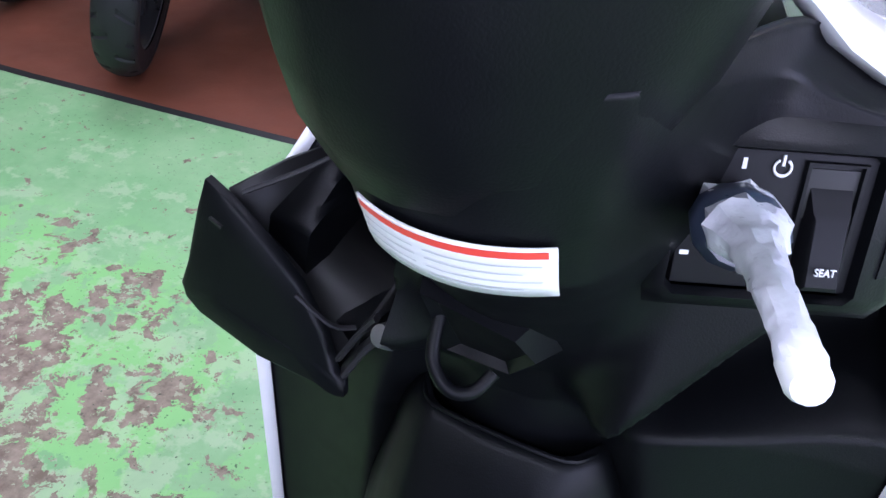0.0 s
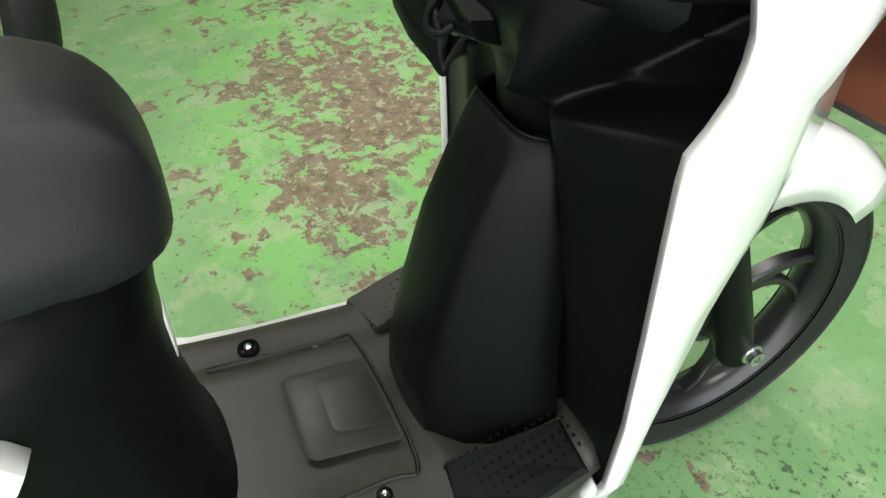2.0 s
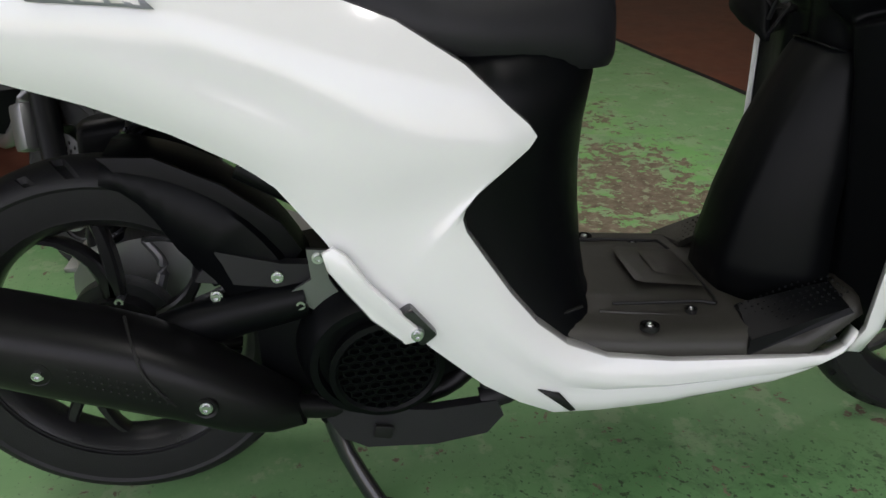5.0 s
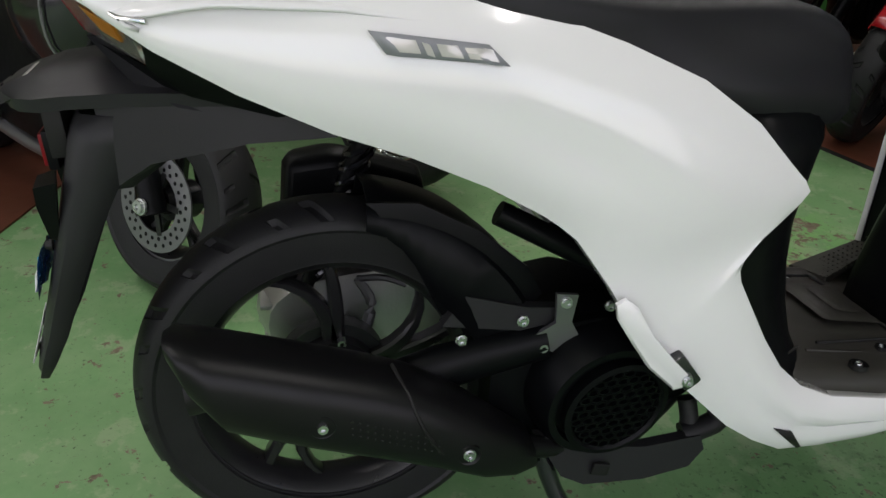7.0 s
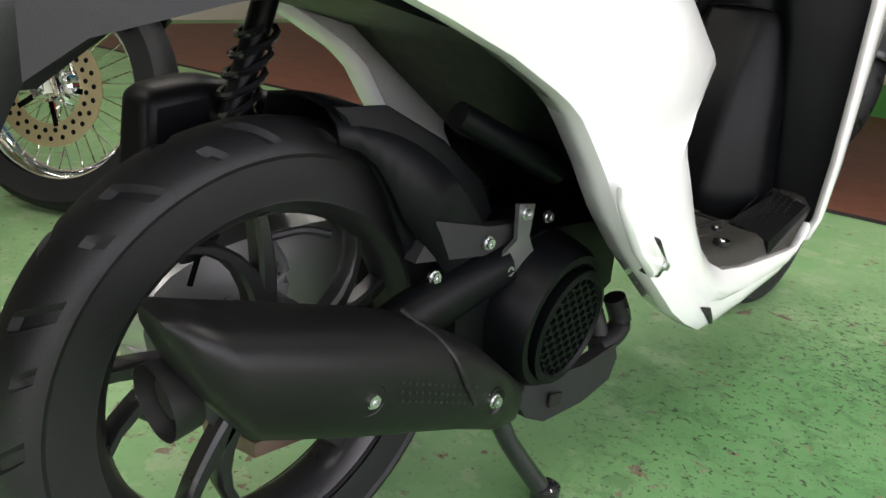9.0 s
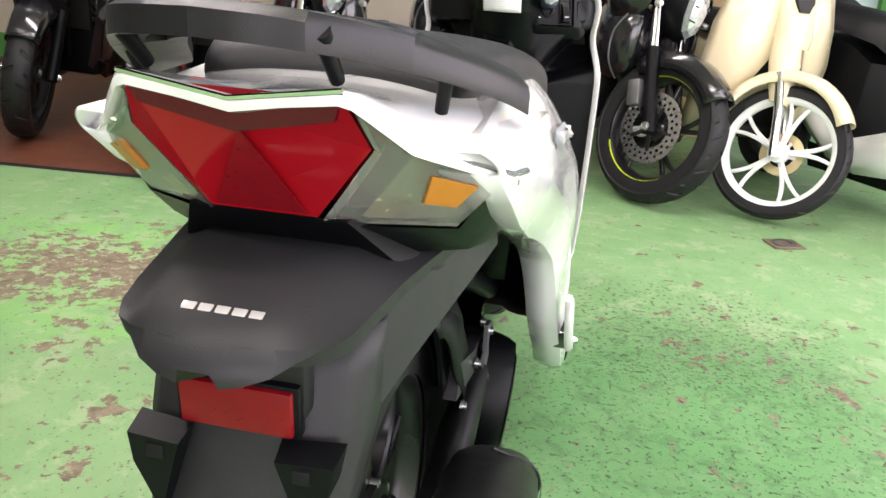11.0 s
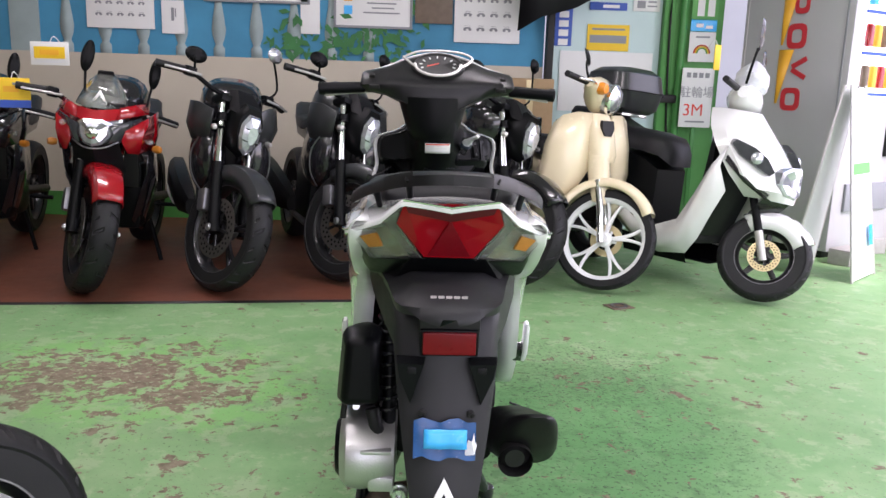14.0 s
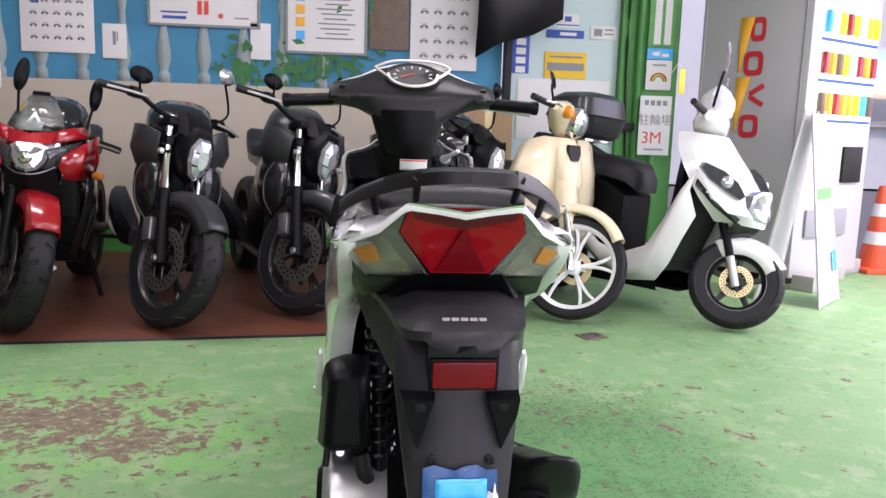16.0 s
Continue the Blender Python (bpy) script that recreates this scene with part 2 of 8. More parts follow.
def part(name, bm, mat, parent=None, label="", m=None, sharp=38):
    if m is not None:
        bm.transform(m)
    me = bpy.data.meshes.new(name)
    bmesh.ops.recalc_face_normals(bm, faces=bm.faces)
    bm.to_mesh(me)
    bm.free()
    for p in me.polygons:
        p.use_smooth = True
    me.set_sharp_from_angle(angle=radians(sharp))
    me.materials.append(M[mat] if isinstance(mat, str) else mat)
    ob = new(name, me)
    if parent is not None:
        ob.parent = parent
    if label:
        ob["label"] = label
    return ob


def structure(name, bm, mat, label):
    return tagged(part(name, bm, mat), label, name.split("_")[0], kind="structure")


def bm_new():
    return bmesh.new()


def add_box(bm, c, s, bevel=0.0, rot=None, taper=1.0):
    vs = []
    for dz in (-1, 1):
        k = taper if dz > 0 else 1.0
        for dx, dy in ((-1, -1), (1, -1), (1, 1), (-1, 1)):
            v = Vector((dx * s[0] / 2 * k, dy * s[1] / 2 * k, dz * s[2] / 2))
            if rot:
                v = Euler([radians(a) for a in rot]).to_matrix() @ v
            vs.append(bm.verts.new(v + Vector(c)))
    fs = [bm.faces.new([vs[i] for i in f]) for f in ((3, 2, 1, 0), (4, 5, 6, 7), (0, 1, 5, 4), (1, 2, 6, 5), (2, 3, 7, 6), (3, 0, 4, 7))]
    if bevel:
        es = list({e for f in fs for e in f.edges})
        bmesh.ops.bevel(bm, geom=es, offset=bevel, segments=2, affect="EDGES", profile=0.6)
    return bm


def box(c, s, bevel=0.0, rot=None, taper=1.0):
    return add_box(bm_new(), c, s, bevel, rot, taper)


def add_loft(bm, rings, closed=True, caps=True, loop=False):
    rows = [[bm.verts.new(p) for p in r] for r in rings]
    n = len(rows[0])
    pairs = list(zip(rows, rows[1:])) + ([(rows[-1], rows[0])] if loop else [])
    for a, b in pairs:
        for i in range(n if closed else n - 1):
            j = (i + 1) % n
            bm.faces.new((a[i], a[j], b[j], b[i]))
    if caps and closed and not loop:
        bm.faces.new(rows[0][::-1])
        bm.faces.new(rows[-1])
    return bm


def loft(rings, closed=True, caps=True, loop=False):
    return add_loft(bm_new(), rings, closed, caps, loop)


def smooth_path(pts, n=6):
    pts = [Vector(p) for p in pts]
    out = []
    for i in range(len(pts) - 1):
        p0, p1, p2, p3 = pts[max(0, i - 1)], pts[i], pts[i + 1], pts[min(len(pts) - 1, i + 2)]
        for k in range(n):
            t = k / n
            out.append(0.5 * (2 * p1 + (p2 - p0) * t + (2 * p0 - 5 * p1 + 4 * p2 - p3) * t * t + (3 * p1 - p0 - 3 * p2 + p3) * t ** 3))
    out.append(pts[-1])
    return out


def add_tube(bm, pts, r, seg=10, curve=0, flat=1.0, up=(0, 0, 1)):
    pts = smooth_path(pts, curve) if curve else [Vector(p) for p in pts]
    rings = []
    for i, p in enumerate(pts):
        d = (pts[min(i + 1, len(pts) - 1)] - pts[max(i - 1, 0)]).normalized()
        side = d.cross(Vector(up))
        if side.length < 1e-3:
            side = d.cross(Vector((0, 1, 0)))
        side.normalize()
        nrm = side.cross(d).normalized()
        if isinstance(r, (list, tuple)):
            k = i / (len(pts) - 1) * (len(r) - 1)
            j = min(int(k), len(r) - 2)
            rr = r[j] + (r[j + 1] - r[j]) * (k - j)
        else:
            rr = r
        rings.append([p + rr * (math.cos(a) * side + flat * math.sin(a) * nrm) for a in [2 * math.pi * q / seg for q in range(seg)]])
    return add_loft(bm, rings)


def tube(pts, r, seg=10, curve=0, flat=1.0, up=(0, 0, 1)):
    return add_tube(bm_new(), pts, r, seg, curve, flat, up)


def add_lathe(bm, profile, c=(0, 0, 0), axis=(1, 0, 0), seg=32, closed_profile=False):
    """profile: (radius, distance along the axis)."""
    ax = Vector(axis).normalized()
    u = ax.orthogonal().normalized()
    w = ax.cross(u)
    rings = []
    for k in range(seg):
        a = 2 * math.pi * k / seg
        d = math.cos(a) * u + math.sin(a) * w
        rings.append([Vector(c) + ax * h + d * r for r, h in profile])
    rows = [[bm.verts.new(p) for p in r] for r in rings]
    n = len(profile)
    for k in range(seg):
        a, b = rows[k], rows[(k + 1) % seg]
        for i in range(n if closed_profile else n - 1):
            j = (i + 1) % n
            bm.faces.new((a[i], a[j], b[j], b[i]))
    bmesh.ops.remove_doubles(bm, verts=[v for r in rows for v in r], dist=1e-5)
    return bm


def lathe(profile, c=(0, 0, 0), axis=(1, 0, 0), seg=32, closed_profile=False):
    return add_lathe(bm_new(), profile, c, axis, seg, closed_profile)


def add_bolt(bm, p, r=0.007, axis=(1, 0, 0), h=0.006):
    return add_lathe(bm, [(0, h * 0.6), (r * 0.45, h * 0.6), (r * 0.5, h), (r, h), (r, h * 0.35), (r * 1.35, h * 0.3), (r * 1.35, -0.002), (0, -0.002)], p, axis, 12)


def bolt(p, r=0.007, axis=(1, 0, 0), h=0.006):
    return add_bolt(bm_new(), p, r, axis, h)


def thick(ob, t, offset=-1.0, bevel=0.0):
    md = ob.modifiers.new("thickness", "SOLIDIFY")
    md.thickness, md.offset = t, offset
    if bevel:
        b = ob.modifiers.new("edge", "BEVEL")
        b.width, b.segments, b.limit_method, b.angle_limit = bevel, 2, "ANGLE", radians(50)
    return ob


def subdiv(ob, n=1):
    md = ob.modifiers.new("smooth", "SUBSURF")
    md.levels = md.render_levels = n
    return ob


def mirrored(pts):
    return [(-p[0], *p[1:]) for p in pts]


def lerp_table(tab, v):
    if v <= tab[0][0]:
        return tab[0][1]
    for (a, x), (b, y) in zip(tab, tab[1:]):
        if v <= b:
            t = (v - a) / (b - a)
            return x + (y - x) * t
    return tab[-1][1]


def smoothstep(a, b, v):
    t = min(1, max(0, (v - a) / (b - a)))
    return t * t * (3 - 2 * t)


def tyre_bm(R, w, rim_r, c, tread=True, seg=150, coarse=False):
    """Tyre about the x axis, with grooves cut into the tread."""
    bm = bm_new()
    seg = 48 if coarse else (416 if tread else 96)
    ncross = 14 if coarse else 32
    rows = []
    for k in range(seg):
        a = 2 * math.pi * k / seg
        row = []
        for i in range(ncross + 1):
            s = -1 + 2 * i / ncross
            ang = s * math.pi * 0.62
            h = (R - rim_r)
            x = math.sin(ang) * w / 2 * (1.0 if abs(ang) < 1.57 else 0.93)
            rr = R - h * 0.42 * (1 - math.cos(ang)) if abs(ang) < 1.57 else R - h * (0.42 + 0.58 * (abs(ang) - 1.57) / (math.pi * 0.62 - 1.57))
            if tread and not coarse:
                # the grid leans with the tread, so that each groove follows its rows
                q = (k + (16 if s > 0 else 0)) % 32
                if (0.12 < abs(s) < 0.56 and q < 4) or (0.32 < abs(s) < 0.54 and 15 <= q < 18):
                    rr -= 0.006
                aa = a - min(abs(s), 0.6) * 0.45 * math.pi / 6.5
            else:
                aa = a
            row.append(bm.verts.new(Vector(c) + Vector((x, rr * math.cos(aa), rr * math.sin(aa)))))
        rows.append(row)
    for k in range(seg):
        a, b = rows[k], rows[(k + 1) % seg]
        for i in range(ncross):
            bm.faces.new((a[i], a[i + 1], b[i + 1], b[i]))
    return bm


def rim_bm(rim_r, w, c, seg=64):
    h = w / 2
    return lathe([(rim_r + 0.004, -h * 0.8), (rim_r + 0.006, -h * 0.86), (rim_r - 0.004, -h * 0.86), (rim_r - 0.014, -h * 0.62), (rim_r - 0.022, -h * 0.3), (rim_r - 0.022, h * 0.3),
                  (rim_r - 0.014, h * 0.62), (rim_r - 0.004, h * 0.86), (rim_r + 0.006, h * 0.86), (rim_r + 0.004, h * 0.8), (rim_r - 0.008, h * 0.5), (rim_r - 0.008, -h * 0.5)], c, seg=seg, closed_profile=True)


def blade_spoke(c, a, r0, r1, w0, w1, t, sweep=0.0, x0=0.0, x1=0.0):
    """One cast spoke from the hub out to the rim, swept along its way."""
    rings = []
    for k in range(7):
        f = k / 6
        r = r0 + (r1 - r0) * f
        ang = a + sweep * f * f
        d = Vector((0, math.cos(ang), math.sin(ang)))
        tn = Vector((0, -math.sin(ang), math.cos(ang)))
        w = w0 + (w1 - w0) * f
        x = x0 + (x1 - x0) * f
        p = Vector(c) + d * r + Vector((x, 0, 0))
        rings.append([p + tn * (w * u) + Vector((t * v, 0, 0)) for u, v in ((-0.5, -0.35), (-0.3, -0.5), (0.3, -0.5), (0.5, -0.35), (0.5, 0.35), (0.3, 0.5), (-0.3, 0.5), (-0.5, 0.35))])
    return loft(rings)


def disc_bm(c, r, t=0.004, holes=18, inner=0.6, seg=72):
    """Brake disc with drilled slots."""
    bm = bm_new()
    add_lathe(bm, [(r * inner, -t / 2), (r, -t / 2), (r, t / 2), (r * inner, t / 2)], c, seg=seg, closed_profile=True)
    return bm


def wheel(parent, name, c, R, w, rim_r, spokes, rim_mat, spoke_w=(0.03, 0.02), spoke_t=0.022, sweep=0.0, tread=True, coarse=False, disc=None, disc_side=1, stripe=None, hub_r=0.035, m=None, pairs=0.0, disc_mat="steel", tyre_label="", edge=None):
    bm = rim_bm(rim_r, w * 0.86, c, 40 if coarse else 72)
    add_lathe(bm, [(0, -w * 0.42), (hub_r * 0.6, -w * 0.42), (hub_r * 0.7, -w * 0.3), (hub_r, -w * 0.25), (hub_r, w * 0.25), (hub_r * 0.7, w * 0.3), (hub_r * 0.6, w * 0.42), (0, w * 0.42)], c, seg=24)
    wh = part(name, bm, rim_mat, parent, m=m)
    part("tyre", tyre_bm(R, w, rim_r, c, tread, coarse=coarse), "rubber", wh, tyre_label, m=m, sharp=25)
    for k in range(spokes):
        a = 2 * math.pi * k / spokes + 0.3
        for s in ((-1, 1) if pairs else (0,)):
            part("spoke", blade_spoke(c, a + s * pairs * 0.25, hub_r * 0.8, rim_r - 0.012, spoke_w[0], spoke_w[1], spoke_t, sweep + s * pairs), rim_mat, wh, m=m)
    # thin ring along each rim edge; gunmetal ones draw the edge's highlight
    if edge:
        for sx in (-1, 1):
            part("rim_edge", lathe([(rim_r - 0.003, -0.0015), (rim_r + 0.002, -0.0015), (rim_r + 0.002, 0.0015), (rim_r - 0.003, 0.0015)], Vector(c) + Vector((sx * w * 0.375, 0, 0)), seg=64, closed_profile=True), edge, wh, m=m)
    if disc:
        dc = Vector(c) + Vector((disc_side * w * 0.55, 0, 0))
        bm = disc_bm(dc, disc)
        d = part("brake_disc", bm, disc_mat, wh, m=m)
        bm = bm_new()
        for k in range(24):
            for q, rr in enumerate((0.72, 0.86)):
                a = 2 * math.pi * (k + 0.5 * q) / 24
                add_lathe(bm, [(0, 0), (disc * 0.045, 0)], dc + Vector((disc_side * 0.0026, math.cos(a) * disc * rr, math.sin(a) * disc * rr)), seg=8)
        part("drill_hole", bm, "black", d, m=m)
        bm = bm_new()
        for k in range(5):
            a = 2 * math.pi * k / 5
            add_box(bm, dc + Vector((0, math.cos(a) * disc * 0.45, math.sin(a) * disc * 0.45)), (0.006, disc * 0.42, 0.014), rot=(math.degrees(a), 0, 0))
        part("disc_carrier", bm, rim_mat, d, m=m)
    if stripe:
        for k in range(2):
            rings = []
            for q in range(15):
                a = k * math.pi + 0.5 + q / 14 * 1.7
                rings.append([Vector(c) + Vector((x, rr * math.cos(a), rr * math.sin(a))) for x, rr in ((-w * 0.395, rim_r - 0.002), (-w * 0.395, rim_r + 0.010), (-w * 0.36, rim_r + 0.010), (-w * 0.36, rim_r - 0.002))])
            part("rim_stripe", loft(rings), stripe, wh, m=m)
            rings = [[Vector((2 * c[0] - p.x, p.y, p.z)) for p in r] for r in rings]
            part("rim_stripe", loft(rings), stripe, wh, m=m)
    return wh


def text_part(name, body, size, mat, parent, m, depth=0.0006):
    cu = bpy.data.curves.new(name, "FONT")
    cu.body, cu.size, cu.extrude, cu.align_x, cu.align_y = body, size, depth, "CENTER", "CENTER"
    tmp = bpy.data.objects.new(name + "_tmp", cu)
    scene.collection.objects.link(tmp)
    me = bpy.data.meshes.new_from_object(tmp.evaluated_get(bpy.context.evaluated_depsgraph_get()))
    bpy.data.objects.remove(tmp)
    me.transform(m)
    me.materials.clear()
    me.materials.append(M[mat])
    ob = new(name, me)
    ob.parent = parent
    return ob

# ---- the room ----
add_mat("cream_wall", "cream_wall_plaster", (0.52, 0.47, 0.38), 0.75, vary=0.1, scale=2.5, bump=0.2, bump_scale=60)
add_mat("green_band", "green_wall_base", (0.05, 0.25, 0.05), 0.6, vary=0.25, scale=5)
add_mat("mural_blue", "mural_sea_blue", (0.04, 0.24, 0.40), 0.7, vary=0.4, scale=3)
add_mat("mural_grey", "mural_grey_balustrade", (0.30, 0.38, 0.38), 0.7, vary=0.2, scale=6)
add_mat("mural_leaf", "mural_leaf_green", (0.03, 0.17, 0.05), 0.7, vary=0.4, scale=12)
add_mat("ceiling", "ceiling_board", (0.55, 0.56, 0.53), 0.8, vary=0.08, scale=2)
add_mat("aqua", "pale_aqua_panel", (0.50, 0.66, 0.66), 0.5, vary=0.05, scale=2)
add_mat("green_pole", "green_painted_steel", (0.04, 0.24, 0.05), 0.45, vary=0.2)
add_mat("green_wall", "green_painted_panel", (0.10, 0.36, 0.10), 0.6, vary=0.12)
add_mat("mat", "brown_rubber_mat", (0.125, 0.036, 0.017), 0.55, vary=0.4, scale=5, bump=0.3, bump_scale=120)
add_mat("asphalt", "asphalt", (0.11, 0.11, 0.11), 0.85, vary=0.25, scale=30, bump=0.5, bump_scale=200)
add_mat("grey_vend", "pale_grey_enamel", (0.46, 0.46, 0.47), 0.35, vary=0.03)
add_mat("logo_orange", "orange_logo_paint", (0.85, 0.42, 0.03), 0.4, vary=0.04)
add_mat("logo_red", "red_logo_paint", (0.60, 0.03, 0.04), 0.4, vary=0.04)
add_mat("dark_frame", "dark_door_frame", (0.012, 0.012, 0.012), 0.45, vary=0.2, spec=0.25)
add_mat("brown_mottled", "brown_poster_print", (0.14, 0.10, 0.07), 0.5, vary=0.5, scale=14)
add_mat("card_board", "cardboard", (0.36, 0.24, 0.13), 0.8, vary=0.15, scale=20)
add_mat("concrete", "concrete_block", (0.36, 0.35, 0.33), 0.85, vary=0.2, scale=30, bump=0.5, bump_scale=120)
add_mat("orange_cone", "orange_cone_plastic", (0.78, 0.10, 0.03), 0.45, vary=0.1)
add_mat("leaf", "street_foliage", (0.07, 0.13, 0.035), 0.6, vary=0.4)
add_mat("amber_lit", "bright_amber_lens", (0.80, 0.26, 0.02), 0.18, vary=0.2, coat=0.5)
add_mat("far_wall", "pale_street_wall", (0.62, 0.63, 0.62), 0.8, vary=0.12, scale=1.5)
M["tube"] = glow("fluorescent_tube", (0.96, 1.0, 0.96), 6.0)
M["product_glow"] = glow("lit_display_panel", (0.95, 0.97, 1.0), 1.3)

structure("floor", box((-1.2, -0.2, -0.06), (9.6, 9.6, 0.12)), "floor", "worn green painted concrete shop floor with bare patches")
structure("ground", box((20, 5, -0.09), (90, 90, 0.1)), "asphalt", "grey asphalt street outside the shop")
# wall behind the parked bikes, with a green base, cream dado and a painted mural above
structure("wall_north", box((-2.575, 4.53, 0.685), (6.85, 0.16, 1.01)), "cream_wall", "cream plaster dado wall behind the bikes")
structure("baseboard", box((-2.575, 4.525, 0.09), (6.85, 0.17, 0.18)), "green_band", "green painted base along the wall")
structure("wall_mural", box((-2.575, 4.53, 1.945), (6.85, 0.14, 1.51)), "mural_blue", "blue painted sea mural on the wall")
structure("wall_west", box((-6.0, -0.2, 1.35), (0.12, 9.5, 2.7)), "cream_wall", "cream plaster side wall of the shop")
# unseen wall added to close the room, halved to let the fill in
structure("wall_south", box((-3.5, -4.9, 1.35), (5.0, 0.12, 2.7)), "cream_wall", "unseen cream half wall added behind, leaving room for the rear fill")
structure("ceiling", box((-1.2, -0.2, 2.76), (9.6, 9.6, 0.1)), "ceiling", "off-white board ceiling with tube lights")
for tx, ty in TUBES:
    t = thing("ceiling_light", "slim fluorescent tube fitting on the ceiling", "ceiling light", pose(tx, ty, 2.71), "ceiling lights")
    part("housing", box((0, 0, -0.02), (1.3, 0.16, 0.04), 0.008), "paper", t)
    part("tube", tube([(-0.58, 0, -0.055), (0.58, 0, -0.055)], 0.014), "tube", t)

# painted balustrade of the mural, a little proud of the wall
bal = thing("mural_balustrade", "grey painted balustrade of the wall mural", "wall painting", pose(0, 4.452, 0), kind="structure")
part("handrail", box((-2.575, 0, 1.93), (6.8, 0.01, 0.09), 0.002), "mural_grey", bal)
for k in range(20):
    x = -5.28 + k * 0.2695
    if -3.1 < x < -2.7 or x > -0.25:
        continue
    rr = [(0.040, 1.185), (0.040, 1.25), (0.030, 1.262), (0.024, 1.275), (0.044, 1.33), (0.050, 1.38), (0.040, 1.46), (0.024, 1.56), (0.020, 1.66), (0.034, 1.74), (0.020, 1.80), (0.040, 1.83), (0.040, 1.89)]
    bm = bm_new()
    a = [bm.verts.new((x - w, 0, z)) for w, z in rr]
    b = [bm.verts.new((x + w, 0, z)) for w, z in rr]
    for i in range(len(rr) - 1):
        bm.faces.new((a[i], b[i], b[i + 1], a[i + 1]))
    thick(part("baluster", bm, "mural_grey", bal), 0.006)
part("pillar", box((-2.88, 0, 1.54), (0.21, 0.012, 0.70), 0.003), "mural_grey", bal)
bm = bm_new()
for k in range(260):
    cx, cz = random.choice(((-0.95, 1.32), (-0.18, 1.62), (-0.62, 1.30), (-0.30, 1.36)))
    x, z = random.gauss(cx, 0.10), random.gauss(cz, 0.10)
    if z < 1.20 or x > 0.8:
        continue
    a, s = random.uniform(0, 6.3), random.uniform(0.02, 0.055)
    v = [bm.verts.new((x + s * math.cos(a + q) * k2, -0.004 - 0.00002 * k, z + s * math.sin(a + q) * k2)) for q, k2 in ((0, 1), (1.2, 0.5), (3.1, 0.9), (4.3, 0.45))]
    bm.faces.new(v)
tagged(part("mural_foliage", bm, "mural_leaf"), "green painted leaves on the wall mural", "wall painting", kind="structure").location = (0, 4.446, 0)

# brown mat under the row of motorcycles
bm = bm_new()
nx = 26
front = [(-5.6 + 5.75 * k / nx) for k in range(nx + 1)]
rows = []
for x in front:
    y0 = 2.17 + (0.115 if x > -1.9 else 0.11) * (x + 0.45) + random.uniform(-0.004, 0.004)
    rows.append([(x, y0, 0.0), (x, y0 + 0.002, 0.006), (x, y0 + 0.6, 0.006), (x, 4.42, 0.006), (x, 4.42, 0.0)])
structure("floor_mat", loft(rows, closed=False), "mat", "brown rubber mat under the parked motorcycles")
thin = part("mat_edge", loft([[(x, r[0][1] - 0.012, 0.001), (x, r[0][1] + 0.004, 0.009)] for x, r in zip(front, rows)], closed=False), "dark_frame")
tagged(thin, "dark worn edge strip of the rubber mat", "floor mat", kind="structure")


def poster(name, x0, x1, z0, z1, label, y=4.44, mat="paper", frame_mat=None):
    t = thing(name, label, "poster", pose((x0 + x1) / 2, y, (z0 + z1) / 2))
    w, h = x1 - x0, z1 - z0
    part("sheet", box((0, 0, 0), (w, 0.006, h), 0.0015), mat, t)
    if frame_mat:
        for dx, dz, sx, sz in ((0, h / 2, w + 0.02, 0.018), (0, -h / 2, w + 0.02, 0.018), (-w / 2, 0, 0.018, h), (w / 2, 0, 0.018, h)):
            part("frame_bar", box((dx, -0.004, dz), (sx, 0.014, sz), 0.002), frame_mat, t)
    return t


def bars(t, mat, rows, depth=-0.0055, name="print"):
    for x, z, w, h in rows:
        part(name, box((x, depth, z), (w, 0.003, h)), mat, t)


def bike_icons(t, x0, x1, z0, z1, nx, nz):
    bm = bm_new()
    for i in range(nx):
        for j in range(nz):
            cx, cz = x0 + (x1 - x0) * (i + 0.5) / nx, z0 + (z1 - z0) * (j + 0.5) / nz
            s = (x1 - x0) / nx * 0.32
            for q in (-1, 1):
                add_lathe(bm, [(0, 0), (s * 0.38, 0)], (cx + q * s * 0.6, -0.0075, cz - s * 0.2), (0, -1, 0), 10)
            add_box(bm, (cx, -0.006, cz + s * 0.12), (s * 1.2, 0.003, s * 0.35))
            add_box(bm, (cx, -0.006, cz + s * 0.62), (s * 1.3, 0.002, s * 0.08))
    tagged(part("print", bm, "grey_ink", t), kind="stuff")


p = poster("poster", -2.435, -1.957, 1.366, 1.881, "white poster printed with rows of small motorcycle pictures")
bike_icons(p, -0.19, 0.19, -0.2, 0.2, 5, 5)
bars(p, "blue_ink", [(-0.14, 0.08, 0.05, 0.04), (-0.14, 0.16, 0.05, 0.04)])
p = poster("poster", -1.595, -0.86, 1.581, 1.919, "white notice with small red figures and blue print", frame_mat="grey_ink")
bars(p, "blue_ink", [(-0.2, -0.12, 0.16, 0.02), (-0.2, -0.085, 0.18, 0.012)])
bars(p, "red_ink", [(-0.03, -0.05, 0.03, 0.09), (0.015, -0.05, 0.03, 0.09), (0.11, -0.1, 0.03, 0.03)])
bars(p, "grey_ink", [(0.05, 0.08, 0.4, 0.012), (0.05, 0.05, 0.36, 0.012), (0.25, -0.11, 0.1, 0.01)])
p = poster("poster", -0.672, -0.124, 1.431, 2.024, "framed white price table with coloured squares", frame_mat="grey_ink")
bars(p, "grey_ink", [(0.06 + 0.01 * (k % 2), 0.2 - k * 0.033, 0.26 - 0.05 * (k % 3), 0.010) for k in range(13)])
bars(p, "film", [(-0.18, 0.08, 0.06, 0.06), (-0.18, -0.18, 0.06, 0.06)])
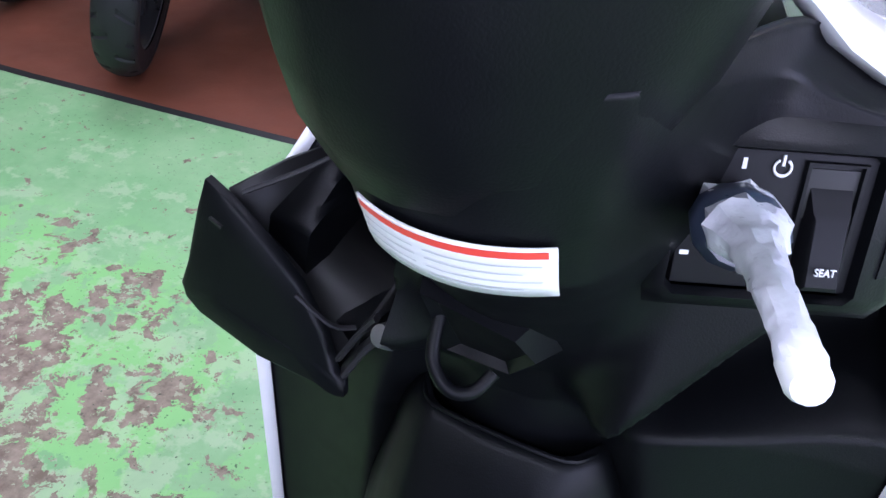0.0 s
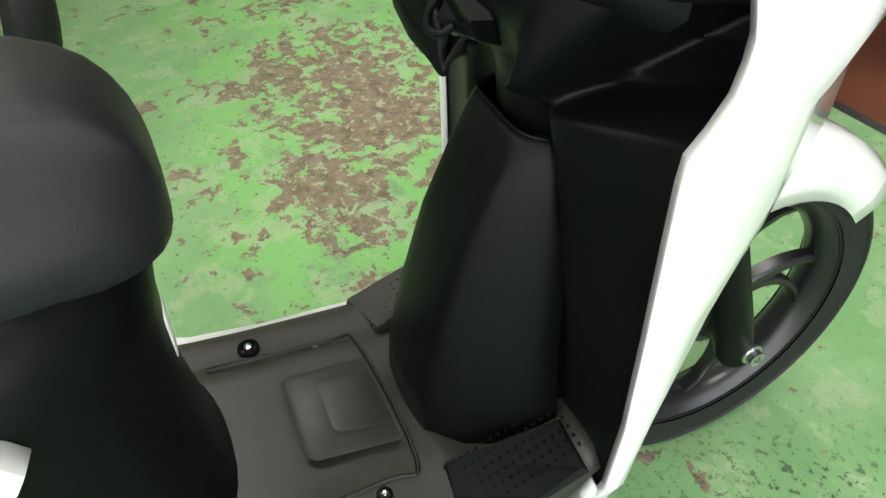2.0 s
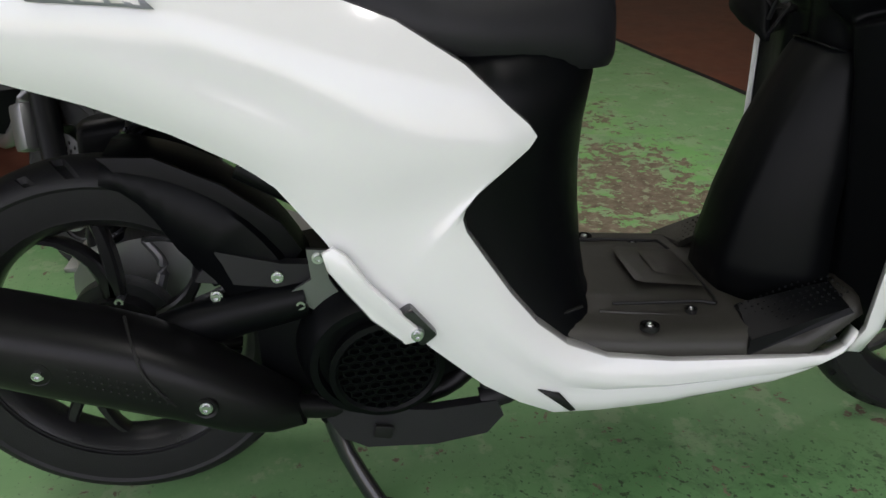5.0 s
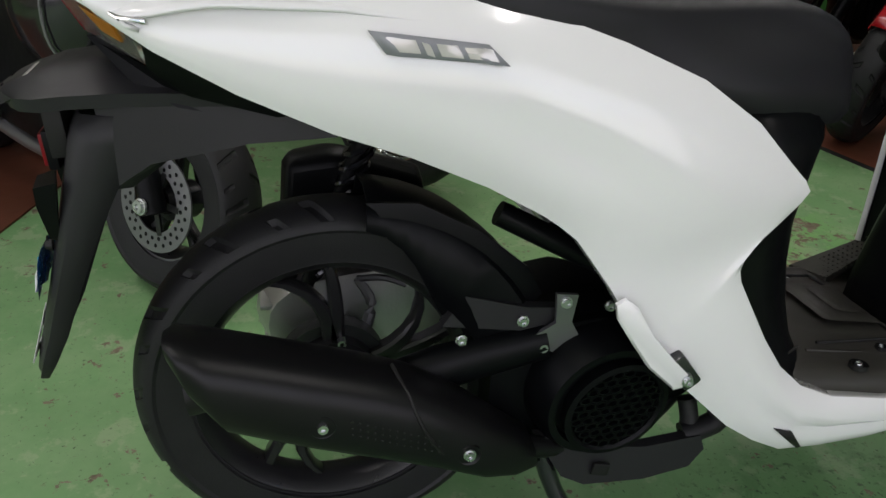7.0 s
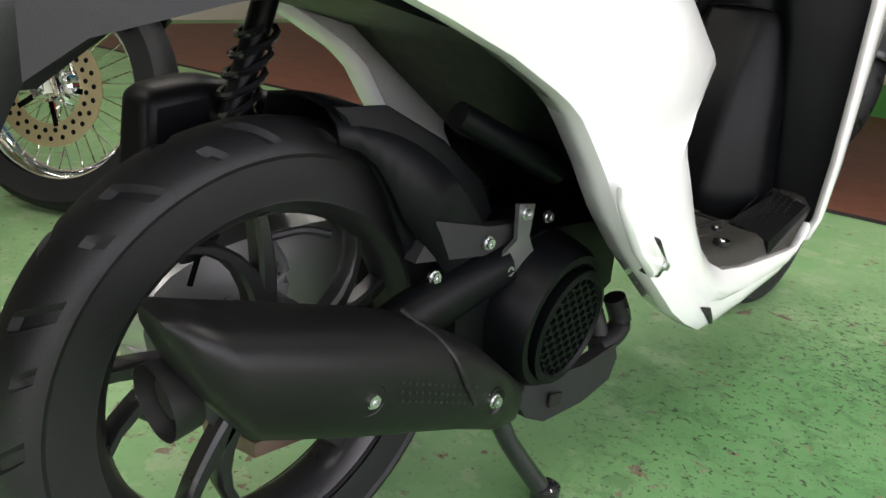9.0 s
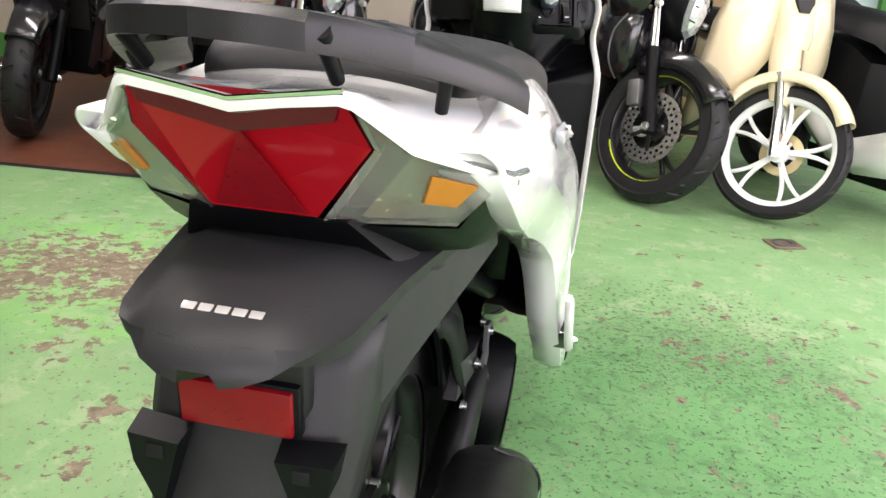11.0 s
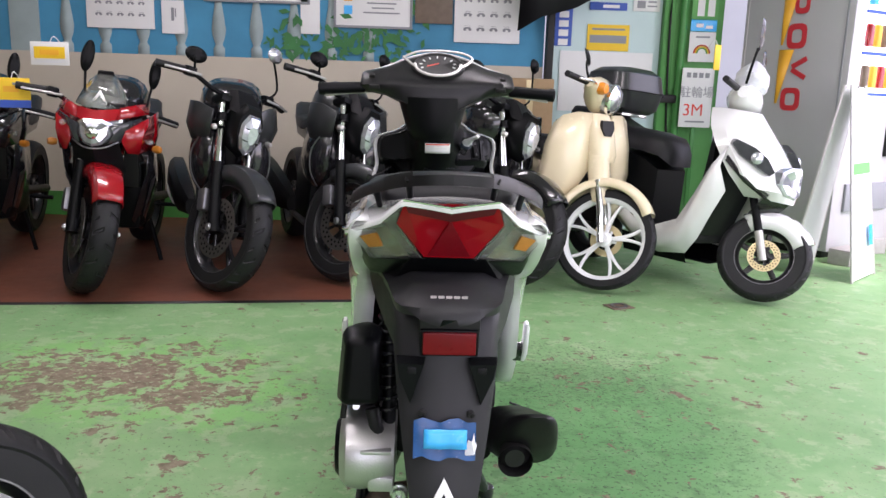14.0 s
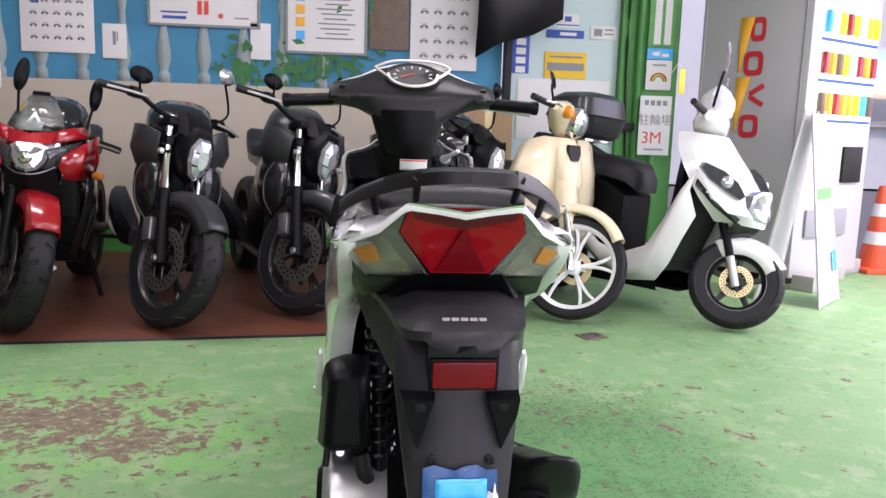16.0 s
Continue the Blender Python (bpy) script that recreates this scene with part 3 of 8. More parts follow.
bars(p, "logo_orange", [(-0.18, -0.005, 0.06, 0.06), (-0.18, -0.09, 0.06, 0.06)])
# pot and plant of the mural, built as a plain brown sheet
p = poster("poster", -0.097, 0.175, 1.471, 2.091, "flat brown sheet standing in for a pot and plant in the mural", mat="brown_mottled")
p = poster("poster", 0.188, 0.665, 1.347, 2.043, "white poster printed with rows of small scooter pictures")
bike_icons(p, -0.19, 0.19, -0.3, 0.3, 4, 6)
p = poster("small_card", -1.906, -1.747, 1.34, 1.57, "small white price card with grey writing", y=4.44)
bars(p, "grey_ink", [(0.0, 0.02, 0.02, 0.09), (0.02, 0.03, 0.008, 0.06)])
p = poster("small_card", -0.918, -0.78, 1.37, 1.615, "small cream price card", y=4.44)

# doorway and panel beside the mural
structure("door_frame", box((0.885, 4.42, 1.35), (0.05, 0.1, 2.7), 0.004), "dark_frame", "dark upright of a doorway")
structure("wall_panel", box((1.31, 4.50, 1.35), (0.79, 0.08, 2.7)), "aqua", "pale aqua wall panel covered with stickers")
structure("wall_east", box((1.925, 4.46, 1.35), (0.43, 0.12, 2.7)), "green_wall", "green painted wall by the street")
flag = thing("black_banner", "black cloth banner hanging beside the doorway", "banner", pose(0.80, 4.2, 1.72))
thick(part("cloth", loft([[(-0.18, 0, -0.30), (-0.14, 0.01, 0.5)], [(-0.02, -0.02, -0.2), (0, -0.015, 0.5)], [(0.22, 0.015, -0.13), (0.2, 0.0, 0.5)], [(0.42, 0, -0.02), (0.42, 0.0, 0.5)]], closed=False), "seat", flag), 0.004)
part("hanger", tube([(-0.15, 0.0, 0.49), (0.43, 0.0, 0.49)], 0.008, 8), "dark_frame", flag)
for x in (-0.1, 0.38):
    part("hanger", tube([(x, 0, 0.485), (x, 0, 0.99)], 0.006, 8), "dark_frame", flag)


def sticker(x, z, w, h, mat, label, ink=None, rows=(), y=4.452):
    t = poster("sticker", x - w / 2, x + w / 2, z - h / 2, z + h / 2, label, y=y, mat=mat)
    if ink:
        bars(t, ink, rows, -0.0045)
    return t


sticker(0.986, 1.504, 0.125, 0.315, "blue_ink", "tall blue sticker with white writing", "paper", [(0, 0.13 - 0.065 * k, 0.07, 0.045) for k in range(5)])
sticker(1.306, 1.635, 0.274, 0.055, "blue_ink", "blue and white sticker", "paper", [(0.02, 0, 0.12, 0.022)])
sticker(1.317, 1.414, 0.309, 0.186, "yellow", "yellow and black camera warning sticker", "grey_ink", [(0, 0.06, 0.24, 0.014), (0, -0.01, 0.27, 0.055)])
sticker(1.585, 1.655, 0.196, 0.094, "paper", "white sticker with a small grey picture", "grey_ink", [(-0.04, 0.0, 0.06, 0.05), (0.04, 0.02, 0.06, 0.012), (0.04, -0.01, 0.07, 0.01)])
sticker(1.320, 1.728, 0.162, 0.095, "paper", "white sticker with a violet mark", "blue_ink", [(0, 0.012, 0.05, 0.035), (0, -0.03, 0.16, 0.008)])
sticker(1.315, 1.097, 0.686, 0.434, "paper", "white paper sheet on the aqua panel")
pole = thing("pole", "green painted steel drain pipe by the wall", "pole", pose(1.835, 4.36, 0))
part("pipe", tube([(0, 0, 0), (0, 0, 2.7)], 0.028, 16), "green_pole", pole)
part("clamp", box((-0.09, 0, 0.99), (0.18, 0.05, 0.06), 0.01), "dark_frame", pole)
dp = thing("pole", "grey-green door post beside the drain pipe", "pole", pose(1.745, 4.42, 0))
part("post", box((0, 0, 1.35), (0.08, 0.06, 2.7), 0.006), "green_band", dp)
part("cable", tube([(0.02, -0.04, 2.6), (0.0, -0.045, 1.6), (0.025, -0.04, 0.9), (0.06, -0.05, 0.5)], 0.008, 8, 5), "dark_frame", dp)
sg = thing("parking_sign", "white parking sign with black and red characters", "sign", pose(1.950, 4.28, 1.003))
part("board", box((0, 0, 0), (0.232, 0.012, 0.42), 0.003), "paper", sg)
part("post", box((0, 0.02, -0.5), (0.03, 0.03, 1.0), 0.004), "green_pole", sg)
bars(sg, "grey_ink", [(-0.07 + 0.045 * k, 0.16, 0.03, 0.035) for k in range(4)], -0.0075)
text_part("lettering", "\u99d0\u8f2a\u5834", 0.085, "grey_ink", sg, Matrix.Translation((0.0, -0.008, 0.035)) @ pose(0, 0, 0, 90))
text_part("lettering", "3M", 0.12, "red_ink", sg, Matrix.Translation((-0.02, -0.008, -0.09)) @ pose(0, 0, 0, 90))
bars(sg, "grey_ink", [(0, -0.17, 0.14, 0.012)], -0.0075)
sticker(1.985, 1.79, 0.19, 0.46, "green_wall", "tall green notice with pale red characters", "label", [(-0.03, 0, 0.05, 0.42), (0.045, 0, 0.05, 0.42)], y=4.36)
sticker(1.985, 1.515, 0.19, 0.08, "film", "blue brand banner with white strokes", "paper", [(-0.03, 0, 0.05, 0.025), (0.04, -0.01, 0.05, 0.02)], y=4.36)
rb = sticker(1.985, 1.365, 0.19, 0.21, "paper", "white notice with a coloured arch", "grey_ink", [(0, 0.07, 0.1, 0.012)], y=4.36)
for r, mt in ((0.058, "logo_red"), (0.047, "yellow"), (0.036, "green_wall")):
    part("arch", tube([(r * math.cos(a), -0.006, -0.045 + r * math.sin(a)) for a in [math.pi * i / 12 for i in range(13)]], 0.005, 6), mt, rb)

# drinks machine, turned towards the street
vm = thing("vending_machine", "pale grey drinks vending machine with an orange and red logo", "vending machine", pose(2.60, 3.45, 0, 0, 0, 30))
part("cabinet", box((0.42, 0.40, 1.0), (0.84, 0.80, 1.90), 0.012), "grey_vend", vm)
part("foot_plinth", box((0.42, 0.40, 0.03), (0.78, 0.7, 0.06), 0.004), "dark_frame", vm)
for z0, z1 in ((0.985, 1.335), (1.365, 1.72)):
    bm = bm_new()
    v = [bm.verts.new(q) for q in ((-0.006, 0.485, z0), (-0.006, 0.497, z0), (-0.006, 0.50, z1), (-0.006, 0.395, z1))]
    bm.faces.new(v)
    thick(part("logo_wedge", bm, "logo_orange", vm), 0.006, 0)
# four plain red shapes in a column: two squarish frames, a wedge and a ring
for z0, z1, y0, y1 in ((0.94, 1.09, 0.315, 0.455), (1.34, 1.50, 0.315, 0.455), (1.56, 1.715, 0.315, 0.42)):
    bm = bm_new()
    rings = []
    for x, k in ((-0.002, 1.0), (-0.008, 1.0), (-0.008, 0.54), (-0.002, 0.54)):
        rings.append([(x, (y0 + y1) / 2 + k * (y1 - y0) / 2 * math.copysign(abs(math.cos(a)) ** 0.55, math.cos(a)), (z0 + z1) / 2 + k * (z1 - z0) / 2 * math.copysign(abs(math.sin(a)) ** 0.55, math.sin(a))) for a in [2 * math.pi * i / 32 for i in range(32)]])
    part("logo_shape", loft(rings, caps=False, loop=True), "logo_red", vm)
for q in (-1, 1):
    part("logo_shape", box((-0.005, 0.345 - 0.0 * q, 1.215 + q * 0.035), (0.006, 0.115, 0.032), 0.001, rot=(q * -28, 0, 0)), "logo_red", vm)
part("door_edge", box((0.0, 0.05, 1.0), (0.012, 0.012, 1.86), 0.003), "grey_ink", vm)
part("side_trim", box((-0.003, 0.785, 1.0), (0.008, 0.02, 1.88), 0.002), "silver", vm)
part("display_window", box((0.42, -0.006, 1.42), (0.72, 0.02, 0.80), 0.004), "product_glow", vm)
for j in range(3):
    for i in range(8):
        part("drink_sample", lathe([(0, -0.06), (0.027, -0.06), (0.027, 0.06), (0.02, 0.075), (0, 0.075)], (0.12 + 0.085 * i, -0.03, 1.16 + 0.25 * j), (0, 0, 1), 12), random.choice(("red", "film", "brown_mottled", "lime", "logo_orange", "paper")), vm)
    part("button_strip", box((0.42, -0.022, 1.06 + 0.25 * j), (0.68, 0.012, 0.02)), "blue_ink", vm)
part("coin_panel", box((0.62, -0.008, 0.78), (0.24, 0.02, 0.24), 0.004), "dark_frame", vm)
part("flap", box((0.36, -0.01, 0.40), (0.5, 0.02, 0.18), 0.006), "grey_ink", vm)

# folding notice stand
st = thing("a_frame_sign", "white folding notice stand with a green band", "sign stand", pose(2.44, 3.06, 0, 0, 0, 44) @ Matrix.Diagonal((0.95, 0.72, 0.89, 1)))
for q, nm in ((-1, "front_panel"), (1, "back_panel")):
    part(nm, loft([[(-0.2, 0.24 * q, 0.01), (0.2, 0.24 * q, 0.01), (0.2, 0.25 * q, 0.01), (-0.2, 0.25 * q, 0.01)], [(-0.12, 0.02 * q, 1.22), (0.12, 0.02 * q, 1.22), (0.12, 0.03 * q, 1.22), (-0.12, 0.03 * q, 1.22)]]), "paper", st)
    for sx in (-1, 1):
        part("leg", tube([(0.21 * sx, 0.25 * q, 0.0), (0.125 * sx, 0.025 * q, 1.24)], 0.011, 8), "silver", st)
part("green_band", loft([[(-0.158, -0.135, 0.68), (0.158, -0.135, 0.68)], [(-0.152, -0.122, 0.75), (0.152, -0.122, 0.75)]], closed=False), "green_wall", st)
part("blue_mark", box((0.1, -0.225, 0.28), (0.06, 0.004, 0.14), rot=(-10, 0, 0)), "film", st)

# outside, seen past the machine
for x, y in ((2.70, 3.36), (3.32, 4.02), (3.02, 3.74)):
    cb = tagged(part("concrete_block", box((0, 0, 0.05), (0.24, 0.14, 0.1), 0.008), "concrete"), "small grey concrete block on the floor", "block", "concrete blocks")
    cb.matrix_world = pose(x, y, 0, 0, 0, random.uniform(-20, 40))
co = thing("traffic_cone", "orange and white traffic cone on the street", "traffic cone", pose(3.62, 4.08, 0) @ Matrix.Scale(0.92, 4))
part("base", box((0, 0, 0.02), (0.36, 0.36, 0.04), 0.01), "orange_cone", co)
for z0, z1, mt in ((0.03, 0.22, "orange_cone"), (0.22, 0.32, "paper"), (0.32, 0.44, "orange_cone"), (0.44, 0.54, "paper"), (0.54, 0.68, "orange_cone")):
    f = lambda z: 0.14 - 0.11 * z / 0.68
    part("band", lathe([(f(z0), z0), (f(z1), z1)] + ([(0, z1)] if z1 > 0.6 else []), (0, 0, 0), (0, 0, 1), 24), mt, co)
hs = thing("street_building", "pale grey building across the street", "building", pose(13, 14, 0))
part("wall", box((0, 0, 3.5), (22, 1.0, 7), 0.02), "far_wall", hs)
for i in range(7):
    w = part("window", box((-8.4 + 2.8 * i, -0.51, 2.0), (1.5, 0.06, 1.4), 0.02), "mirror", hs)
    part("sill", box((-8.4 + 2.8 * i, -0.56, 1.25), (1.7, 0.16, 0.07)), "concrete", w)
part("roof_edge", box((0, -0.1, 7.05), (22.4, 1.3, 0.16)), "concrete", hs)
tr = thing("street_tree", "small leafy tree by the street", "tree", pose(4.6, 7.6, 0))
part("trunk", tube([(0, 0, 0), (0.05, 0, 0.9), (-0.03, 0.05, 1.7)], [0.09, 0.06, 0.04], 10, 4), "brown_mottled", tr)
bm = bm_new()
for k in range(900):
    a, b2, r = random.uniform(0, 6.28), random.uniform(-1.3, 1.4), random.uniform(0.4, 1.0) ** 0.5
    c = Vector((math.cos(a) * math.cos(b2), math.sin(a) * math.cos(b2), math.sin(b2) * 0.8)) * r * 0.8 + Vector((0, 0, 2.0))
    d = Vector((random.gauss(0, 1), random.gauss(0, 1), random.gauss(0, 1))).normalized() * 0.07
    e = d.orthogonal().normalized() * 0.03
    bm.faces.new([bm.verts.new(c + q) for q in (d, e, -d, -e)])
part("crown", bm, "leaf", tr)
# drain cover
dr = thing("floor_drain", "small rusty drain cover set in the floor", "drain cover", pose(0.94, 2.189, 0.002, 0, 0, 20))
part("plate", box((0, 0, 0.002), (0.12, 0.10, 0.005), 0.002), "brown_mottled", dr)
part("grate_ring", lathe([(0.028, 0), (0.042, 0), (0.042, 0.003), (0.028, 0.003)], (0, 0, 0.005), (0, 0, 1), 20, True), "gunmetal", dr)

# ---- the white scooter ----
sc = thing("scooter", "pearl white motor scooter with black plastics on its centre stand", "scooter", pose(0, 0, 0))

rw = wheel(sc, "rear_wheel", (0, 0, 0.272), 0.262, 0.092, 0.19, 5, "rim", (0.024, 0.015), 0.026, 0.30, disc=None, hub_r=0.06, pairs=0.20, edge="matte")
# brake drum, its arm and cable end, seen between the spokes
bd = part("brake_drum", lathe([(0, -0.046), (0.03, -0.046), (0.036, -0.040), (0.070, -0.036), (0.076, -0.028), (0.076, 0.0), (0, 0)], (0, 0, 0.272), (1, 0, 0), 36), "drum_grey", rw)
for k in range(6):
    a = radians(20 + 60 * k)
    part("drum_bolt", bolt((-0.026, 0.058 * math.cos(a), 0.272 + 0.058 * math.sin(a)), 0.006, (1, 0, 0), 0.05), "steel", bd)
part("brake_arm", tube([(-0.040, 0.045, 0.300), (-0.046, 0.060, 0.350), (-0.044, 0.040, 0.392)], [0.010, 0.008, 0.006], 8, 4), "gunmetal", bd)
part("cable_end", tube([(-0.044, 0.040, 0.392), (-0.030, 0.075, 0.398), (-0.020, 0.105, 0.390)], 0.005, 8, 4), "matte", bd)
fw = wheel(sc, "front_wheel", (0, 1.285, 0.248), 0.248, 0.082, 0.19, 5, "rim", (0.020, 0.014), 0.022, -0.42, pairs=0.20, edge="matte", disc=0.095, disc_side=-1, hub_r=0.045)

# side body: (upper edge y, z, x) and (lower edge y, z, x) from the tail to the front corner
SIDE = [
    (-0.235, 0.802, 0.150, -0.215, 0.782, 0.160),
    (-0.190, 0.804, 0.142, -0.170, 0.750, 0.166),
    (-0.100, 0.812, 0.140, -0.100, 0.710, 0.168),
    (0.000, 0.815, 0.146, -0.010, 0.669, 0.170),
    (0.100, 0.806, 0.150, 0.070, 0.641, 0.170),
    (0.200, 0.784, 0.152, 0.152, 0.607, 0.176),
    (0.300, 0.751, 0.156, 0.217, 0.572, 0.182),
    (0.395, 0.712, 0.162, 0.235, 0.560, 0.185),
    (0.468, 0.664, 0.170, 0.256, 0.543, 0.187),
    (0.515, 0.618, 0.174, 0.272, 0.522, 0.190),
    (0.541, 0.594, 0.176, 0.286, 0.503, 0.192),
    (0.550, 0.581, 0.176, 0.303, 0.480, 0.194),
    (0.541, 0.568, 0.177, 0.322, 0.449, 0.197),
    (0.508, 0.544, 0.186, 0.340, 0.424, 0.198),
    (0.478, 0.522, 0.197, 0.352, 0.408, 0.200),
    (0.464, 0.508, 0.200, 0.362, 0.397, 0.201),
    (0.460, 0.496, 0.201, 0.374, 0.383, 0.202),
    (0.464, 0.480, 0.202, 0.390, 0.364, 0.204),
    (0.486, 0.444, 0.202, 0.422, 0.332, 0.208),
    (0.519, 0.392, 0.200, 0.486, 0.273, 0.210),
    (0.553, 0.347, 0.198, 0.531, 0.243, 0.210),
    (0.593, 0.312, 0.198, 0.577, 0.220, 0.208),
    (0.648, 0.287, 0.197, 0.639, 0.214, 0.204),
    (0.737, 0.272, 0.197, 0.728, 0.210, 0.196),
    (0.826, 0.265, 0.197, 0.816, 0.212, 0.188),
    (0.916, 0.258, 0.194, 0.882, 0.219, 0.186),
    (0.959, 0.255, 0.190, 0.926, 0.230, 0.184),
    (0.984, 0.266, 0.188, 0.965, 0.240, 0.180),
    (0.993, 0.292, 0.192, 0.994, 0.262, 0.186),
]


def side_panel(s):
    rings = []
    n = 9
    for k, (y0, z0, x0, y1, z1, x1) in enumerate(SIDE):
        ring = []
        wd = math.hypot(y1 - y0, z1 - z0)
        bulge = min(0.034, wd * 0.17) * lerp_table([(0, 1.0), (7, 1.0), (11, 0.45), (14, 0.30), (18, 0.35), (21, 1.0), (30, 1.0)], k)
        for i in range(n + 1):
            f = i / n
            b = bulge * (math.sin(math.pi * f) ** 0.8)
            crease = 0.012 * smoothstep(0.42, 0.52, f) * (1 - smoothstep(0.5, 0.9, f)) * smoothstep(0.1, 0.25, y0) * (1.0 if k < 7 else 0.55 if k == 7 else 0.2 if k == 8 else 0.0 if k < 20 else 0.6)
            ring.append((s * (x0 + (x1 - x0) * f + b - crease), y0 + (y1 - y0) * f, z0 + (z1 - z0) * f))
        # lip turned inwards along both edges
        ring = [(s * (x0 - 0.022), y0 + 0.004, z0 - 0.002)] + ring + [(s * (x1 - 0.012), y1, z1 - 0.002), (s * (x1 - 0.045), y1, z1 + 0.006)]
        rings.append(ring)
    return loft(rings, closed=False)


for s in (1, -1):
    sp = thick(part("side_panel", side_panel(s), "white", sc, sharp=38), 0.003, 0)
    pts = [q.co.copy() for q in sp.data.vertices]

    def skin_x(y, z):
        return s * max(s * q.x for q in sorted(pts, key=lambda p: (p.y - y) ** 2 + (p.z - z) ** 2)[:3])

    def decal(corners, lift, n=6):
        """Thin plate laid on the panel: four corners (y, z) in turn."""
        a, b2, c, d = [Vector((0, *q)) for q in corners]
        rows = []
        for i in range(n + 1):
            p, q = a.lerp(b2, i / n), d.lerp(c, i / n)
            rows.append([(skin_x(v.y, v.z) + s * lift, v.y, v.z) for v in (p, p.lerp(q, 0.5), q)])
        return loft(rows, closed=False)

    # air slot near the foot of the panel
    thick(part("air_slot", decal(((0.552, 0.264), (0.580, 0.256), (0.603, 0.226), (0.596, 0.225)), 0.003, 5), "dark_frame", sp), 0.003, 0)
    # badge: dark outlined plate with plain silver bars in place of the lettering
    bg = thick(part("badge", decal(((0.022, 0.771), (0.140, 0.757), (0.160, 0.738), (0.040, 0.749)), 0.003, 8), "grey_ink", sp, "dark outlined badge with silver bars"), 0.0015, 0)
    for y0, y1 in ((0.036, 0.066), (0.072, 0.080), (0.086, 0.108), (0.114, 0.142)):
        zt, zb = 0.7665 - 0.12 * (y0 - 0.03), 0.7535 - 0.10 * (y0 - 0.03)
        part("badge_bar", decal(((y0, zt), (y1, zt - 0.0025), (y1 + 0.006, zb - 0.0025), (y0 + 0.006, zb)), 0.0055, 3), "silver", bg)

# tail deck between the seat and the light
DECK_Y = [(0.0, -0.298), (0.075, -0.298), (0.092, -0.282), (0.11, -0.262), (0.145, -0.222), (0.172, -0.192)]
DECK_Z = [(0.0, 0.835), (0.035, 0.841), (0.075, 0.846), (0.092, 0.830), (0.11, 0.811), (0.145, 0.793), (0.172, 0.781)]
rings = []
for i in range(45):
    x = -0.172 + 0.344 * i / 44
    ax = abs(x)
    y0, z0 = lerp_table(DECK_Y, ax), lerp_table(DECK_Z, ax)
    col = [(x, y0 + 0.012, z0 - 0.014), (x, y0, z0 - 0.010), (x, y0 - 0.002, z0 - 0.004), (x, y0 + 0.002, z0)]
    for k in range(1, 13):
        f = k / 12
        y = y0 + (0.10 - y0) * f
        deck = lerp_table([(-0.20, 0.832), (-0.09, 0.828), (0.0, 0.825), (0.1, 0.812)], y) - 0.036 * (ax / 0.17) ** 2.4
        m = smoothstep(0.0, 0.09, y - y0)
        col.append((x, y, z0 * (1 - m) + deck * m))
    rings.append(col)
thick(part("tail_cover", loft(rings, closed=False), "white", sc, sharp=50), 0.004, -1)

# seat
rings = []
SEAT = [(-0.138, 0.822, 0.090, 0.030), (-0.132, 0.844, 0.108, 0.050), (-0.105, 0.858, 0.116, 0.070), (-0.030, 0.860, 0.132, 0.090), (0.060, 0.851, 0.148, 0.100), (0.140, 0.835, 0.158, 0.110), (0.200, 0.819, 0.160, 0.115), (0.270, 0.806, 0.154, 0.120), (0.340, 0.797, 0.138, 0.130),
        (0.420, 0.792, 0.112, 0.140), (0.500, 0.788, 0.082, 0.150), (0.560, 0.784, 0.066, 0.155), (0.620, 0.774, 0.060, 0.150), (0.660, 0.752, 0.056, 0.130), (0.680, 0.715, 0.050, 0.090), (0.685, 0.680, 0.034, 0.030)]
for y, z, w, d in SEAT:
    wl = max(w, lerp_table([(0.3, 0.0), (0.40, 0.160), (0.50, 0.152), (0.6, 0.118), (0.68, 0.080)], y)) if 0.36 < y < 0.67 else w
    ring = []
    for i in range(13):
        a = -math.pi / 2 + math.pi * i / 12
        sx = math.copysign(abs(math.sin(a)) ** 0.62, math.sin(a))
        ring.append((w * sx, y, z - 0.03 * (1 - math.cos(a) ** 0.55 if math.cos(a) > 0 else 1)))
    ring += [(wl, y, z - 0.03 - d * 0.35), (wl * 0.98, y, z - d), (0, y, z - d), (-wl * 0.98, y, z - d), (-wl, y, z - 0.03 - d * 0.35)]
    rings.append(ring)
seat = subdiv(part("seat", loft(rings), "seat", sc, sharp=80), 1)

# black cover below the seat, wrapped round the front
rings = []
for z, yr, w, yf in ((0.68, 0.46, 0.132, 0.660), (0.62, 0.49, 0.160, 0.662), (0.56, 0.46, 0.172, 0.652), (0.50, 0.43, 0.174, 0.648), (0.44, 0.44, 0.176, 0.650), (0.38, 0.48, 0.178, 0.656), (0.33, 0.53, 0.182, 0.662), (0.300, 0.57, 0.186, 0.675), (0.282, 0.60, 0.187, 0.72)):
    ring = []
    wf = lerp_table([(0.28, 0.15), (0.36, 0.115), (0.5, 0.105), (0.7, 0.085)], z)
    for i in range(21):
        a = math.pi * i / 20
        c, s_ = math.cos(a), math.sin(a)
        ring.append((math.copysign(abs(c) ** 0.75, c) * (w if abs(c) > 0.999 else wf + (w - wf) * abs(c) ** 2.2), yr + (yf - yr) * s_ ** 0.8, z))
    rings.append(ring)
thick(part("underseat_cover", loft(rings, closed=False), "black", sc, sharp=60), 0.004)
for s in (1, -1):
    part("cover_seam", tube([(s * 0.180, 0.50, 0.352), (s * 0.172, 0.56, 0.335), (s * 0.135, 0.63, 0.33)], 0.0022, 6, 4), "dark_frame", sc)



